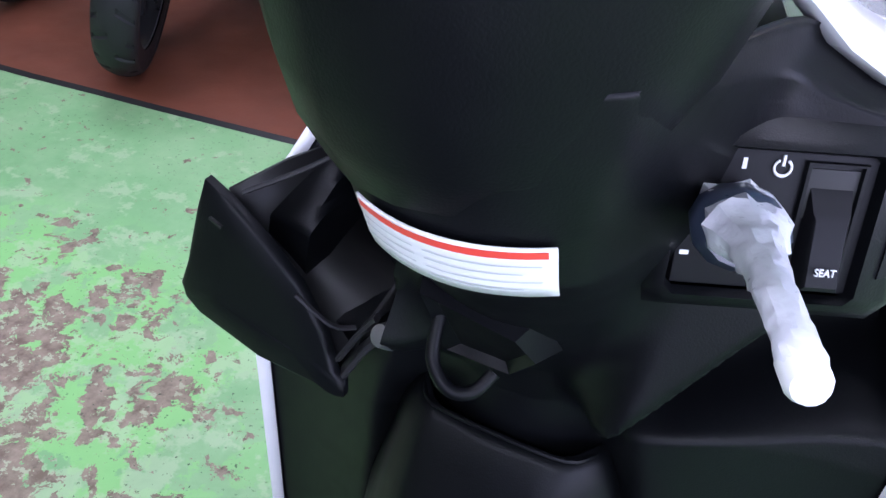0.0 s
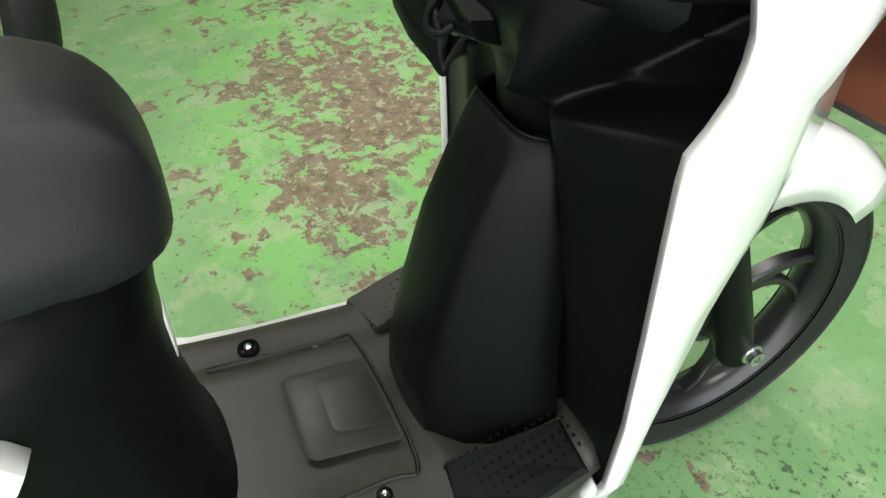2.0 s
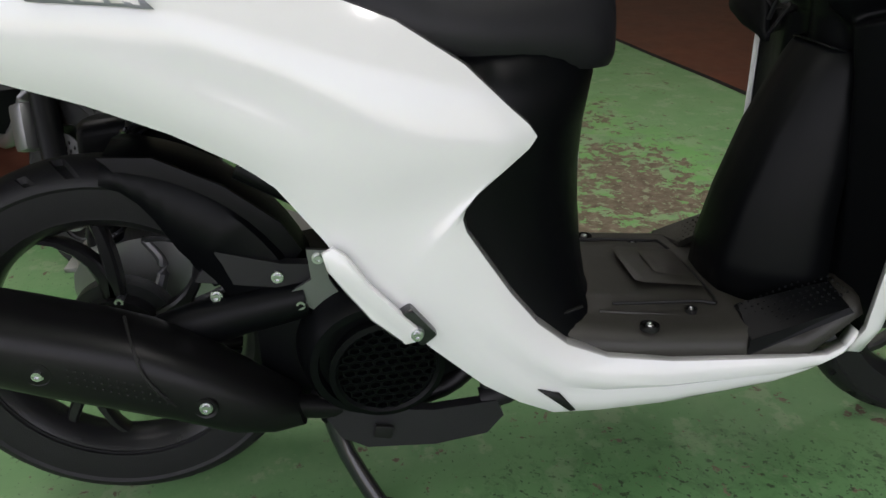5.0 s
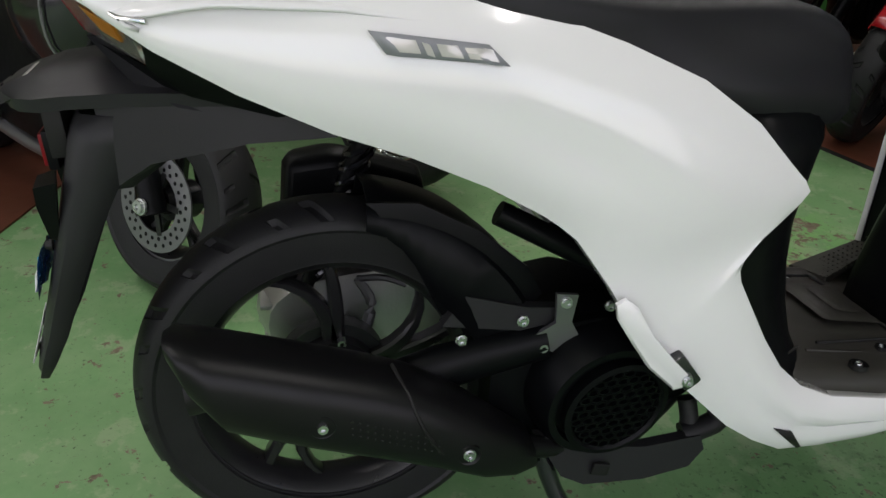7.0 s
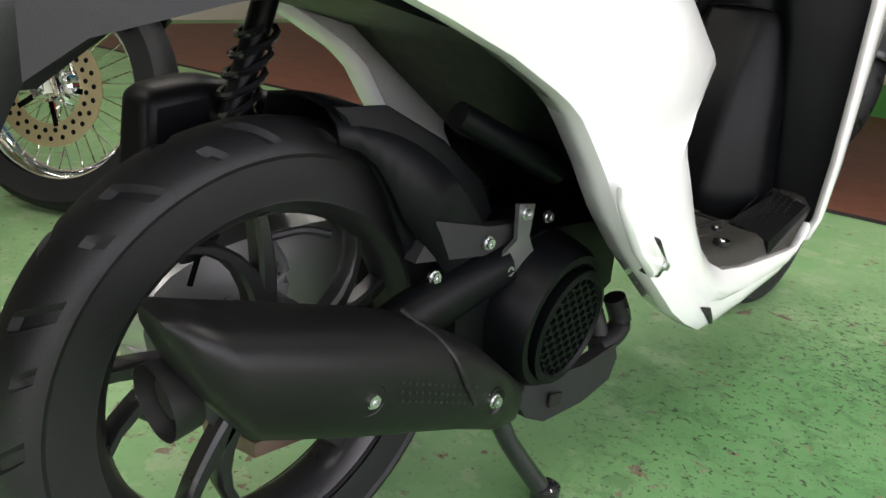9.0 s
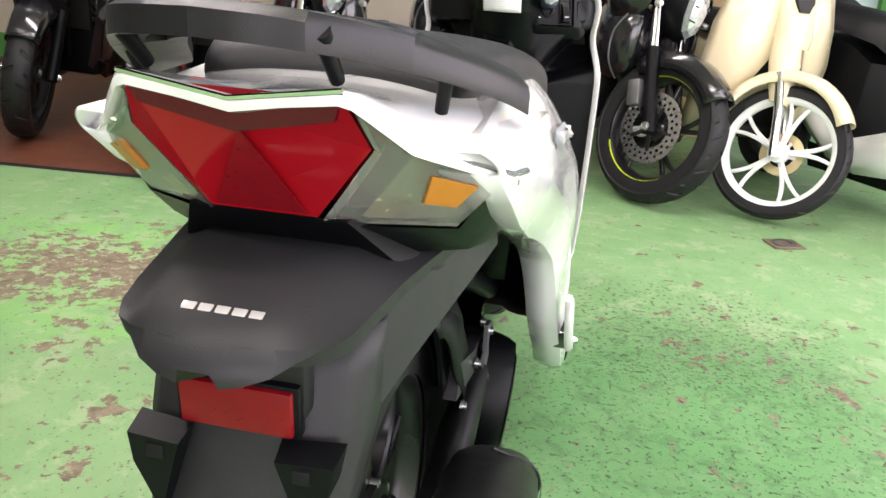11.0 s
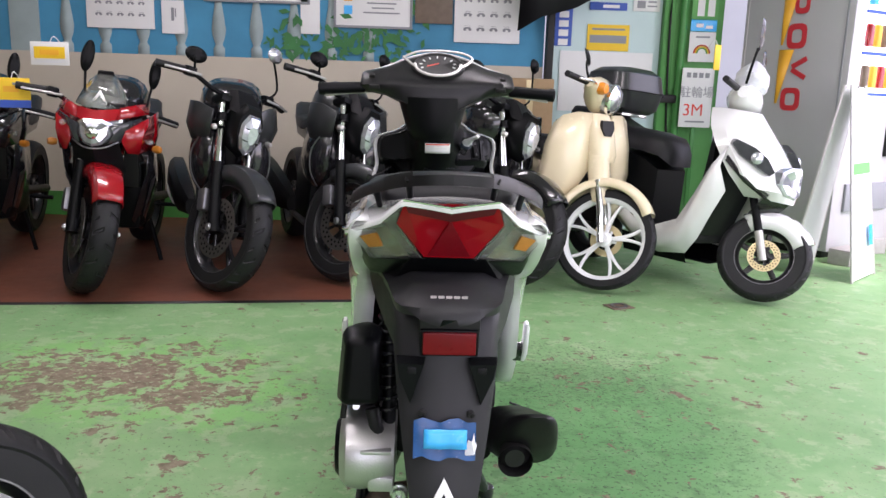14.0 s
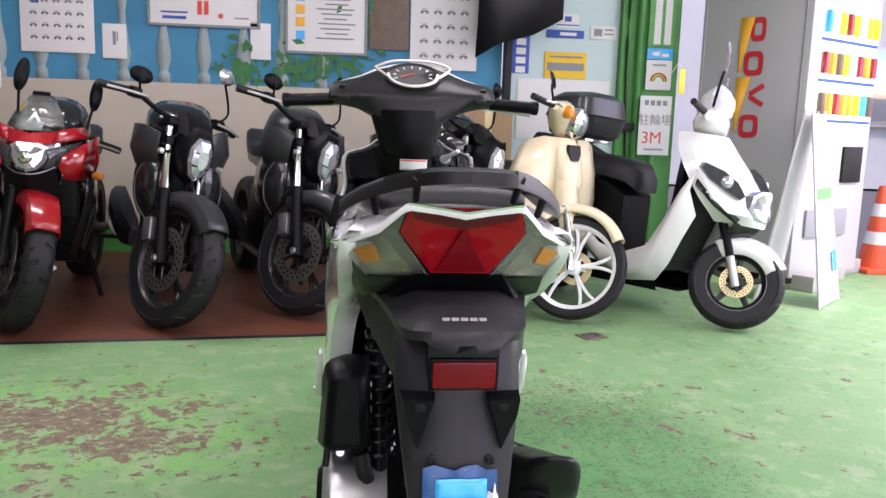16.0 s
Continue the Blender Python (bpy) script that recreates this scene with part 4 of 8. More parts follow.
def cover_point(x, lift):
    """Point on the front of the cover below the seat, half way up."""
    c = 0.0
    while c < 0.99 and c ** 0.75 * (0.105 + 0.069 * c ** 2.2) < abs(x):
        c += 0.005
    return (x, 0.43 + 0.218 * (1 - c * c) ** 0.4 + lift)


cl = thick(part("notice_label", loft([[(*cover_point(-0.062 + 0.009 * i, 0.002), z) for i in range(10)] for z in (0.482, 0.498, 0.514, 0.530)], closed=False), "label", sc, "white notice label with dark print"), 0.001)
for q in range(4):
    part("print", loft([[(*cover_point(-0.050 + 0.009 * i, 0.0038), z) for i in range(7)] for z in (0.488 + 0.009 * q, 0.4925 + 0.009 * q)], closed=False), "grey_print", cl)

# floorboard with its raised hatch, grip dots and screws
rings = []
for y in (0.56, 0.62, 0.70, 0.80, 0.88, 0.93, 0.965, 0.99, 1.0):
    zz = lerp_table([(0.56, 0.322), (0.7, 0.302), (0.85, 0.288), (0.93, 0.284), (1.0, 0.335)], y)
    ring = []
    for i in range(25):
        x = -0.186 + 0.372 * i / 24
        up = 0.012 * (1 - smoothstep(0.095, 0.115, abs(x))) * (1 - smoothstep(0.80, 0.84, y))
        ring.append((x, y, zz + up - 0.030 * smoothstep(0.165, 0.186, abs(x)) * (1 - smoothstep(0.93, 1.0, y) * 0.3)))
    rings.append(ring)
fb = thick(part("floorboard", loft(rings, closed=False), "floorb", sc, sharp=50), 0.002, 0)
part("hatch_seam", tube([(-0.105, 0.66, 0.318), (-0.102, 0.80, 0.306), (-0.088, 0.834, 0.300), (0.09, 0.838, 0.300), (0.104, 0.80, 0.306), (0.112, 0.68, 0.317)], 0.0024, 6, 5), "dark_frame", fb)
part("hatch_scoop", loft([[(-0.058, 0.742, 0.3195), (-0.050, 0.732, 0.3198), (0.055, 0.732, 0.3198), (0.063, 0.742, 0.3195), (0.066, 0.832, 0.3075), (-0.058, 0.832, 0.3075)], [(-0.052, 0.746, 0.3225), (-0.046, 0.737, 0.3228), (0.051, 0.737, 0.3228), (0.057, 0.746, 0.3225), (0.060, 0.830, 0.3095), (-0.052, 0.830, 0.3095)]]), "floorb", fb, sharp=70)
part("hatch_dish", loft([[(-0.036, 0.775, 0.3205), (-0.030, 0.768, 0.3212), (0.034, 0.768, 0.3212), (0.040, 0.775, 0.3205), (0.044, 0.828, 0.3110), (-0.038, 0.828, 0.3110)], [(-0.030, 0.779, 0.3222), (-0.025, 0.773, 0.3228), (0.028, 0.773, 0.3228), (0.033, 0.779, 0.3222), (0.038, 0.827, 0.3122), (-0.032, 0.827, 0.3122)]]), "floorb", fb, sharp=70)
for s in (1, -1):
    part("floor_rib", tube([(s * 0.118, 0.66, 0.310), (s * 0.120, 0.76, 0.296), (s * 0.13, 0.83, 0.289), (s * 0.165, 0.88, 0.284)], 0.0025, 6, 4), "floorb", fb)
    part("foot_step", loft([[(s * 0.100, 0.862, 0.284), (s * 0.185, 0.845, 0.262), (s * 0.188, 0.985, 0.318), (s * 0.128, 0.985, 0.330)], [(s * 0.104, 0.866, 0.2965), (s * 0.181, 0.850, 0.284), (s * 0.184, 0.980, 0.324), (s * 0.130, 0.980, 0.336)]]), "black" if s > 0 else "floorb", fb)
for x, y, r in ((-0.131, 0.712, 0.0085), (0.160, 0.716, 0.0085), (-0.103, 0.786, 0.0055), (0.115, 0.793, 0.0055), (-0.154, 0.897, 0.0085), (0.145, 0.903, 0.0085)):
    zz = lerp_table([(0.56, 0.322), (0.7, 0.302), (0.85, 0.288), (0.93, 0.284)], y) + 0.004
    cup = part("screw_cup", lathe([(r * 1.5, 0.004), (r * 1.55, -0.002), (r * 1.15, 0.004), (r * 1.1, -0.002), (0, -0.002)], (x, y, zz), (0, 0, 1), 18), "dark_frame", fb)
    part("screw", lathe([(0, 0.003), (r * 0.3, 0.003), (r * 0.55, 0.005), (r * 0.7, 0.001), (r * 0.7, -0.004)], (x, y, zz), (0, 0, 1), 12), "steel", cup)
for s in (1, -1):
    bm = bm_new()
    for i in range(15):
        for j in range(9):
            x, y = s * (0.085 + 0.0115 * j), 0.862 + 0.0088 * i
            if x * s > 0.17 or x * s < 0.105 - (y - 0.86) * 0.1:
                continue
            add_lathe(bm, [(0, 0.0018), (0.0015, 0.0016), (0.0021, -0.001)], (x, y, 0.2958 + 0.34 * (y - 0.864) - 0.20 * (abs(x) - 0.104) * (1 - (y - 0.85) / 0.135)), (0, 0, 1), 6)
    tagged(part("grip_dots", bm, "black" if s > 0 else "floorb", fb), kind="stuff")

# leg shield: black inner face with a raised middle, white outer skin
EDGE = [(0.262, 0.190, 0.990), (0.30, 0.198, 1.002), (0.40, 0.203, 1.008), (0.52, 0.205, 1.009), (0.62, 0.206, 1.009), (0.68, 0.206, 1.010), (0.700, 0.204, 1.014), (0.714, 0.200, 1.032), (0.732, 0.194, 1.052), (0.75, 0.187, 1.064), (0.768, 0.184, 1.068), (0.785, 0.184, 1.064), (0.805, 0.187, 1.056), (0.83, 0.189, 1.050), (0.848, 0.186, 1.045), (0.860, 0.178, 1.043), (0.868, 0.155, 1.041), (0.874, 0.130, 1.038), (0.886, 0.106, 1.036), (0.900, 0.088, 1.036), (0.913, 0.07, 1.036)]


def edge_x(z):
    return lerp_table([(a, b) for a, b, c in EDGE], z)


def edge_y(z):
    return lerp_table([(a, c) for a, b, c in EDGE], z)


def shield_y(x, z):
    ax, e, w = abs(x), edge_y(z), edge_x(z)
    crown = lerp_table([(0.26, 0.880), (0.36, 0.905), (0.50, 0.948), (0.62, 0.978), (0.67, 0.976), (0.70, 0.968), (0.73, 0.950), (0.77, 0.922), (0.80, 0.898), (0.825, 0.874), (0.855, 0.861), (0.89, 0.851), (0.913, 0.846)], z)
    half = lerp_table([(0.26, 0.115), (0.36, 0.10), (0.6, 0.075), (0.70, 0.052), (0.75, 0.062), (0.82, 0.074), (0.87, 0.078), (0.92, 0.085)], z)
    mid = 1 - smoothstep(half - 0.028, half + 0.020, ax)
    low = 0.668 + 0.28 * max(0, ax - 0.056)
    high = low + 0.078 * smoothstep(0.045, 0.15, ax)
    lower = e - 0.034 * (1 - smoothstep(0.06, w - 0.01, ax)) * lerp_table([(0.28, 0.2), (0.5, 0.7), (0.70, 1.0)], z)
    upper = 0.985 + 0.42 * (ax - 0.09) + 0.25 * (z - 0.835)
    top = smoothstep(high - 0.008, high + 0.022, z)
    y = lower * (1 - top) + upper * top
    if x > 0:
        # open knee pocket between the two lips
        y += 0.060 * smoothstep(low - 0.006, low + 0.016, z) * (1 - top) * smoothstep(0.05, 0.09, ax)
    else:
        # glove pocket
        y += 0.055 * smoothstep(0.066, 0.074, ax) * (1 - smoothstep(0.150, 0.158, ax)) * smoothstep(0.655, 0.663, z + 0.25 * (ax - 0.11)) * (1 - smoothstep(0.785, 0.793, z + 0.1 * (ax - 0.11)))
    edge = smoothstep(w - 0.020, w - 0.002, ax)
    y = y * (1 - edge) + e * edge
    return y * (1 - mid) + (crown + 9.0 * ax * ax) * mid


rings = []
zs = [0.262 + (0.913 - 0.262) * k / 220 for k in range(221)]
for z in zs:
    w = edge_x(z)
    rings.append([(w * (-1 + i / 40), shield_y(w * (-1 + i / 40), z), z) for i in range(81)])
thick(part("inner_shield", loft(rings, closed=False), "black", sc, sharp=60), 0.003, 1)
# tunnel cover at the foot of the shield
rings = []
for z, yr, wr, ws_, ys in ((0.286, 0.856, 0.060, 0.124, 0.985), (0.34, 0.860, 0.058, 0.120, 0.985), (0.42, 0.878, 0.055, 0.112, 0.985), (0.52, 0.910, 0.052, 0.100, 0.995), (0.58, 0.938, 0.050, 0.086, 1.000), (0.612, 0.955, 0.048, 0.078, 1.000), (0.630, 0.965, 0.045, 0.068, 0.999), (0.637, 0.972, 0.041, 0.060, 0.998)):
    side = [(ws_, ys), (ws_ * 0.75 + wr * 0.25, ys * 0.68 + yr * 0.32), (ws_ * 0.4 + wr * 0.6, ys * 0.30 + yr * 0.70), (wr * 1.02, yr + 0.11 * (ys - yr)), (wr * 0.90, yr + 0.035 * (ys - yr)), (wr * 0.6, yr + 0.001), (wr * 0.25, yr - 0.001)]
    rings.append([(x, y, z) for x, y in side] + [(0, yr - 0.0015, z)] + [(-x, y, z) for x, y in side[::-1]])
tc = thick(part("tunnel_cover", loft(rings, closed=False), "black", sc, sharp=60), 0.003)
part("cover_lip", tube([(-0.058, 0.990, 0.633), (-0.044, 0.972, 0.638), (0, 0.968, 0.640), (0.044, 0.972, 0.638), (0.058, 0.990, 0.633)], 0.0016, 6, 4), "black", tc)
for s in (1, -1):
    # outer skin, folded round the edge of the inner shield and swept back to the front wheel
    rings = []
    for z, w, y in EDGE:
        back = lerp_table([(0.26, 0.008), (0.4, 0.026), (0.5, 0.060), (0.56, 0.15), (0.62, 0.19), (0.75, 0.22), (0.91, 0.14)], z)
        inn = lerp_table([(0.26, 0.165), (0.4, 0.158), (0.52, 0.150), (0.62, 0.128), (0.75, 0.11), (0.91, 0.03)], z)
        fold = lerp_table([(0.26, 0.010), (0.4, 0.020), (0.55, 0.030), (0.92, 0.030)], z)
        rings.append([(s * (w - 0.005), y - 0.002, z), (s * (w + 0.004), y - 0.005, z), (s * (w + 0.006), y + 0.006, z), (s * (w + 0.006), y + fold, z), (s * (w * 0.85 + inn * 0.15 + 0.006), y + fold + back * 0.35, z + 0.004), (s * inn, y + fold + back, z + 0.01), (s * (inn - 0.03), y + fold + back, z + 0.01)])
    thick(part("front_cowl", loft(rings, closed=False), "white", sc, sharp=60), 0.003, 0)
part("nose", loft([[(-0.10, 1.09, 0.56), (0.10, 1.09, 0.56), (0.08, 1.17, 0.58), (-0.08, 1.17, 0.58)], [(-0.11, 1.10, 0.72), (0.11, 1.10, 0.72), (0.09, 1.225, 0.72), (-0.09, 1.225, 0.72)], [(-0.09, 1.09, 0.86), (0.09, 1.09, 0.86), (0.07, 1.18, 0.86), (-0.07, 1.18, 0.86)], [(-0.06, 1.06, 0.915), (0.06, 1.06, 0.915), (0.05, 1.12, 0.915), (-0.05, 1.12, 0.915)]]), "white", sc)

# front wheel guard and fork
rings = []
for k in range(17):
    a = radians(35 + 115 * k / 16)
    r = 0.278
    w = 0.058 - 0.012 * abs(k - 8) / 8
    c = Vector((0, 1.285 + r * math.cos(a), 0.248 + r * math.sin(a)))
    d = Vector((0, math.cos(a), math.sin(a)))
    rings.append([c + Vector((x * w, 0, 0)) - d * h for x, h in ((-1, 0.075), (-1.02, 0.045), (-0.9, 0.016), (-0.5, 0.002), (0, 0), (0.5, 0.002), (0.9, 0.016), (1.02, 0.045), (1, 0.075))])
thick(part("front_mudguard", loft(rings, closed=False), "white", sc, sharp=60), 0.003)
for s in (1, -1):
    fk = part("fork_leg", tube([(s * 0.066, 1.285, 0.225), (s * 0.066, 1.262, 0.30), (s * 0.066, 1.17, 0.60)], [0.024, 0.025, 0.021], 14), "black", sc)
    part("axle_nut", bolt((s * 0.088, 1.287, 0.245), 0.011, (s, 0, 0), 0.014), "steel", fk)
part("brake_caliper", box((-0.075, 1.24, 0.33), (0.045, 0.07, 0.08), 0.012, rot=(25, 0, 0)), "gunmetal", sc)

# handlebar cover, dials and grips
rings = []
BAR = ((0.0, 0.858, 1.035, 0.920, 1.116), (0.03, 0.858, 1.034, 0.924, 1.114), (0.06, 0.859, 1.028, 0.938, 1.108), (0.10, 0.864, 1.01, 0.962, 1.095), (0.15, 0.872, 0.985, 0.986, 1.074), (0.19, 0.878, 0.975, 0.994, 1.064), (0.218, 0.884, 0.968, 0.998, 1.058), (0.227, 0.893, 0.955, 1.005, 1.048))
for x, y0, y1, z0, z1 in [(-q[0], *q[1:]) for q in BAR[::-1]] + list(BAR[1:]):
    rings.append([(x, y0 + 0.01, z0 + 0.01), (x, y0, (z0 + z1) / 2 - 0.01), (x, y0 + 0.014, z1 - 0.42 * (z1 - z0)), (x, (y0 + y1) / 2 + 0.01, z1 - 0.006), (x, y1 - 0.01, z1), (x, y1, z1 - 0.012), (x, y1 - 0.004, (z0 + z1) / 2), (x, (y0 + y1) / 2, z0)])
hb = part("handlebar_cover", loft(rings), "bar_black", sc, sharp=60)
part("cowl_rim", tube([(-0.224, 0.957, 1.052), (-0.15, 0.984, 1.075), (-0.10, 1.010, 1.098), (-0.05, 1.03, 1.113), (0, 1.036, 1.119), (0.05, 1.03, 1.113), (0.10, 1.010, 1.098), (0.15, 0.984, 1.075), (0.224, 0.957, 1.052)], 0.0028, 8, 4), "white", sc)
part("steering_neck", loft([[(-0.010 + w * math.cos(a), 0.928 + d * math.sin(a), z) for a in [2 * math.pi * i / 20 for i in range(20)]] for z, w, d in ((0.853, 0.046, 0.060), (0.862, 0.058, 0.073), (0.88, 0.074, 0.080), (0.90, 0.082, 0.084), (0.94, 0.094, 0.086), (0.985, 0.108, 0.086))]), "black", sc)
gm = Matrix.Translation((0, 0.915, 1.0765)) @ pose(0, 0, 0, 40) @ Matrix.Diagonal((1.25, 1.4, 1, 1))
dial = part("dial_panel", lathe([(0, 0.002), (0.048, 0.002), (0.052, 0.006), (0.056, 0.005), (0.058, -0.008)], (0, 0, 0), (0, 0, 1), 32), "dark_frame", hb, m=gm @ Matrix.Diagonal((1.1, 0.72, 1, 1)))
part("dial_ring", tube([(0.054 * math.cos(a), 0.036 * math.sin(a), 0.006) for a in [math.pi * (0.98 + 1.04 * i / 20) for i in range(21)]], 0.0035, 8), "silver", dial, m=gm)
part("dial_ring", tube([(-0.083, 0.028, 0.0), (-0.04, 0.044, 0.006), (0.04, 0.044, 0.006), (0.083, 0.028, 0.0), (0.05, -0.012, 0.006)], 0.003, 8, 5), "silver", dial, m=gm)
part("dial_ring", tube([(-0.083, 0.028, 0.0), (-0.05, -0.012, 0.006)], 0.003, 8), "silver", dial, m=gm)
for k in range(9):
    a = radians(200 - 27 * k)
    part("dial_mark", box((0.04 * math.cos(a), 0.026 * math.sin(a), 0.004), (0.007, 0.002, 0.001), rot=(0, 0, math.degrees(a))), "paper", dial, m=gm)
part("dial_needle", box((-0.012, 0.0, 0.005), (0.03, 0.002, 0.001), rot=(0, 0, 20)), "red_ink", dial, m=gm)
for s in (1, -1):
    gr = part("grip", lathe([(0, 0), (0.015, 0), (0.0165, 0.004), (0.0165, 0.115), (0.019, 0.120), (0.019, 0.135), (0.012, 0.138), (0, 0.138)], (s * 0.215, 0.915, 1.010), (s * 1, -0.05, -0.06), 18), "black", sc)
    part("brake_lever", tube([(s * 0.20, 0.965, 1.0), (s * 0.26, 0.972, 0.995), (s * 0.34, 0.955, 0.985)], [0.007, 0.006, 0.007], 8, 4), "silver", sc)
    part("switch", box((s * 0.185, 0.877, 1.012), (0.03, 0.012, 0.012), 0.003, rot=(20, 0, 0)), "dark_frame", hb)
    part("switch", box((s * 0.192, 0.886, 1.044), (0.016, 0.012, 0.010), 0.003, rot=(40, 0, 0)), "dark_frame", hb)

# key panel on the inner shield
kb = Matrix.Translation((0.103, 0.975, 0.828)) @ pose(0, 0, 0, 76, 0, 25)
km = kb @ Matrix.Diagonal((0.64, 0.76, 0.8, 1))
kz = part("panel_bezel", loft([[(-0.062, -0.040, -0.022), (-0.050, -0.052, -0.022), (0.066, -0.054, -0.026), (0.078, -0.042, -0.026), (0.074, 0.034, -0.026), (0.062, 0.046, -0.024), (-0.040, 0.046, -0.020), (-0.056, 0.032, -0.022)],
                               [(-0.047, -0.032, 0.004), (-0.040, -0.038, 0.004), (0.048, -0.039, 0.002), (0.055, -0.032, 0.002), (0.053, 0.027, 0.001), (0.046, 0.036, 0.002), (-0.035, 0.036, 0.004), (-0.044, 0.027, 0.004)],
                               [(-0.041, -0.030, 0.006), (-0.037, -0.034, 0.006), (0.036, -0.034, 0.006), (0.040, -0.030, 0.006), (0.040, 0.028, 0.006), (0.036, 0.032, 0.006), (-0.034, 0.032, 0.006), (-0.040, 0.026, 0.006)],
                               [(-0.039, -0.029, 0.0), (-0.036, -0.032, 0.0), (0.035, -0.032, 0.0), (0.038, -0.029, 0.0), (0.038, 0.027, 0.0), (0.035, 0.030, 0.0), (-0.033, 0.030, 0.0), (-0.038, 0.025, 0.0)]], caps=False), "black", sc, m=kb, sharp=50)
kp = part("key_panel", box((0, 0, -0.004), (0.118, 0.080, 0.012), 0.002), "panel_black", sc, m=km)
part("seat_switch", loft([[(0.018, -0.034, 0.0), (0.046, -0.034, 0.0), (0.046, 0.026, 0.0), (0.018, 0.026, 0.0)], [(0.020, -0.033, 0.016), (0.044, -0.033, 0.016), (0.044, 0.010, 0.010), (0.020, 0.010, 0.010)], [(0.022, -0.030, 0.018), (0.042, -0.030, 0.018), (0.042, 0.006, 0.012), (0.022, 0.006, 0.012)]]), "panel_black", kp, m=km)
part("switch_frame", tube([(0.014, -0.037, 0.003), (0.014, 0.035, 0.003), (0.050, 0.035, 0.003), (0.050, -0.037, 0.003), (0.014, -0.037, 0.003)], 0.0025, 6), "black", kp, m=km)
part("switch_well", box((0.032, 0.018, 0.002), (0.032, 0.028, 0.002), 0.0005), "dark_frame", kp, m=km)
text_part("lettering", "SEAT", 0.0062, "label", kp, km @ Matrix.Translation((0.032, -0.021, 0.0186)))
part("power_mark", tube([(-0.002 + 0.0055 * math.cos(a), 0.031 + 0.0045 * math.sin(a), 0.003) for a in [radians(120 + 300 * i / 14) for i in range(15)]], 0.0009, 6), "label", kp, m=km)
part("power_mark", box((-0.002, 0.035, 0.003), (0.0016, 0.006, 0.001)), "label", kp, m=km)
for k in range(4):
    part("lock_mark", box((-0.053, 0.024 - 0.015 * k, 0.0025), (0.006, 0.0025, 0.0008)), "label", kp, m=km)
part("lock_mark", box((-0.026, 0.032, 0.0025), (0.0025, 0.006, 0.0008)), "label", kp, m=km)
part("lock_barrel", lathe([(0.012, 0.0), (0.022, 0.002), (0.022, 0.008), (0.013, 0.011), (0.011, 0.004), (0, 0.004)], (-0.026, 0.0, 0.0), (0, 0, 1), 24), "black", kp, m=km)
part("side_flap", loft([[(0.046, -0.024, 0.0), (0.047, 0.018, 0.0), (0.054, 0.022, 0.0), (0.076, -0.010, -0.010), (0.072, -0.020, -0.010)], [(0.048, -0.021, 0.0045), (0.049, 0.016, 0.0045), (0.053, 0.019, 0.0045), (0.072, -0.010, -0.004), (0.069, -0.017, -0.004)]]), "black", kp, m=kb, sharp=30)
# key wrapped in clear film, sticking out of the lock
rings = []
k0, k1 = Vector((0.086, 0.960, 0.838)), Vector((0.120, 0.818, 0.880))
kd = (k1 - k0).normalized()
ku = kd.cross(Vector((0, 0, 1))).normalized()
kv = ku.cross(kd)
for k in range(27):
    f = k / 26
    r0 = lerp_table([(0, 0.010), (0.08, 0.0155), (0.30, 0.0145), (0.42, 0.0090), (0.6, 0.0062), (0.8, 0.0054), (0.96, 0.0056), (1.0, 0.0040)], f)
    sag = 0.004 * math.sin(f * 3.14) * kv
    rings.append([k0.lerp(k1, f) + sag + r0 * (1 + 0.30 * noise.noise((k * 0.7, i * 1.3, 3.1))) * (math.cos(a) * ku + math.sin(a) * kv * (0.8 if f < 0.4 else 1.0)) for i, a in enumerate([2 * math.pi * q / 18 for q in range(18)])])
key = tagged(part("wrapped_key", loft(rings), "wrap", sc, "key wrapped in crumpled clear film", sharp=30))
part("key_head", loft([[k0.lerp(k1, f) + r0 * (math.cos(a) * ku * 1.0 + math.sin(a) * kv * 0.85) for a in [2 * math.pi * q / 12 for q in range(12)]] for f, r0 in ((0.10, 0.012), (0.14, 0.0178), (0.24, 0.0180), (0.29, 0.013))]), "key_blue", key)
part("key_tag", lathe([(0.0, 0.002), (0.0045, 0.001), (0.0058, -0.002), (0.0058, -0.012)], k1, kd, 14), "label", key)
# warning label bent round the spine
def on_spine(x0, x1, z0, z1, lift, n=12, rows=2):
    return loft([[(x, shield_y(x, z) - lift, z) for x in [x0 + (x1 - x0) * i / n for i in range(n + 1)]] for z in [z0 + (z1 - z0) * k / (rows - 1) for k in range(rows)]], closed=False)


lab = thick(part("warning_label", on_spine(-0.032, 0.042, 0.823, 0.853, 0.0030, 14, 5), "label", sc, "white warning label with a red band"), 0.001)
part("red_band", on_spine(-0.031, 0.040, 0.8475, 0.8515, 0.0047), "red_ink", lab)
for k in range(4):
    for x0, x1 in ((-0.030, -0.006), (-0.002, 0.038 - 0.006 * (k % 2))):
        part("print", on_spine(x0, x1, 0.8425 - 0.0048 * k, 0.8432 - 0.0048 * k, 0.0047, 6), "grey_print", lab)
# folding hook
hk = part("hook_base", loft([[(-0.036, 0.966, 0.706), (0.016, 0.966, 0.706), (0.034, 0.950, 0.740), (0.024, 0.938, 0.766), (-0.036, 0.934, 0.778)], [(-0.026, 0.946, 0.714), (0.010, 0.946, 0.714), (0.026, 0.934, 0.740), (0.018, 0.922, 0.760), (-0.030, 0.918, 0.771)], [(-0.020, 0.950, 0.718), (0.006, 0.950, 0.718), (0.020, 0.938, 0.740), (0.014, 0.928, 0.756), (-0.024, 0.924, 0.765)]]), "black", sc, sharp=30)
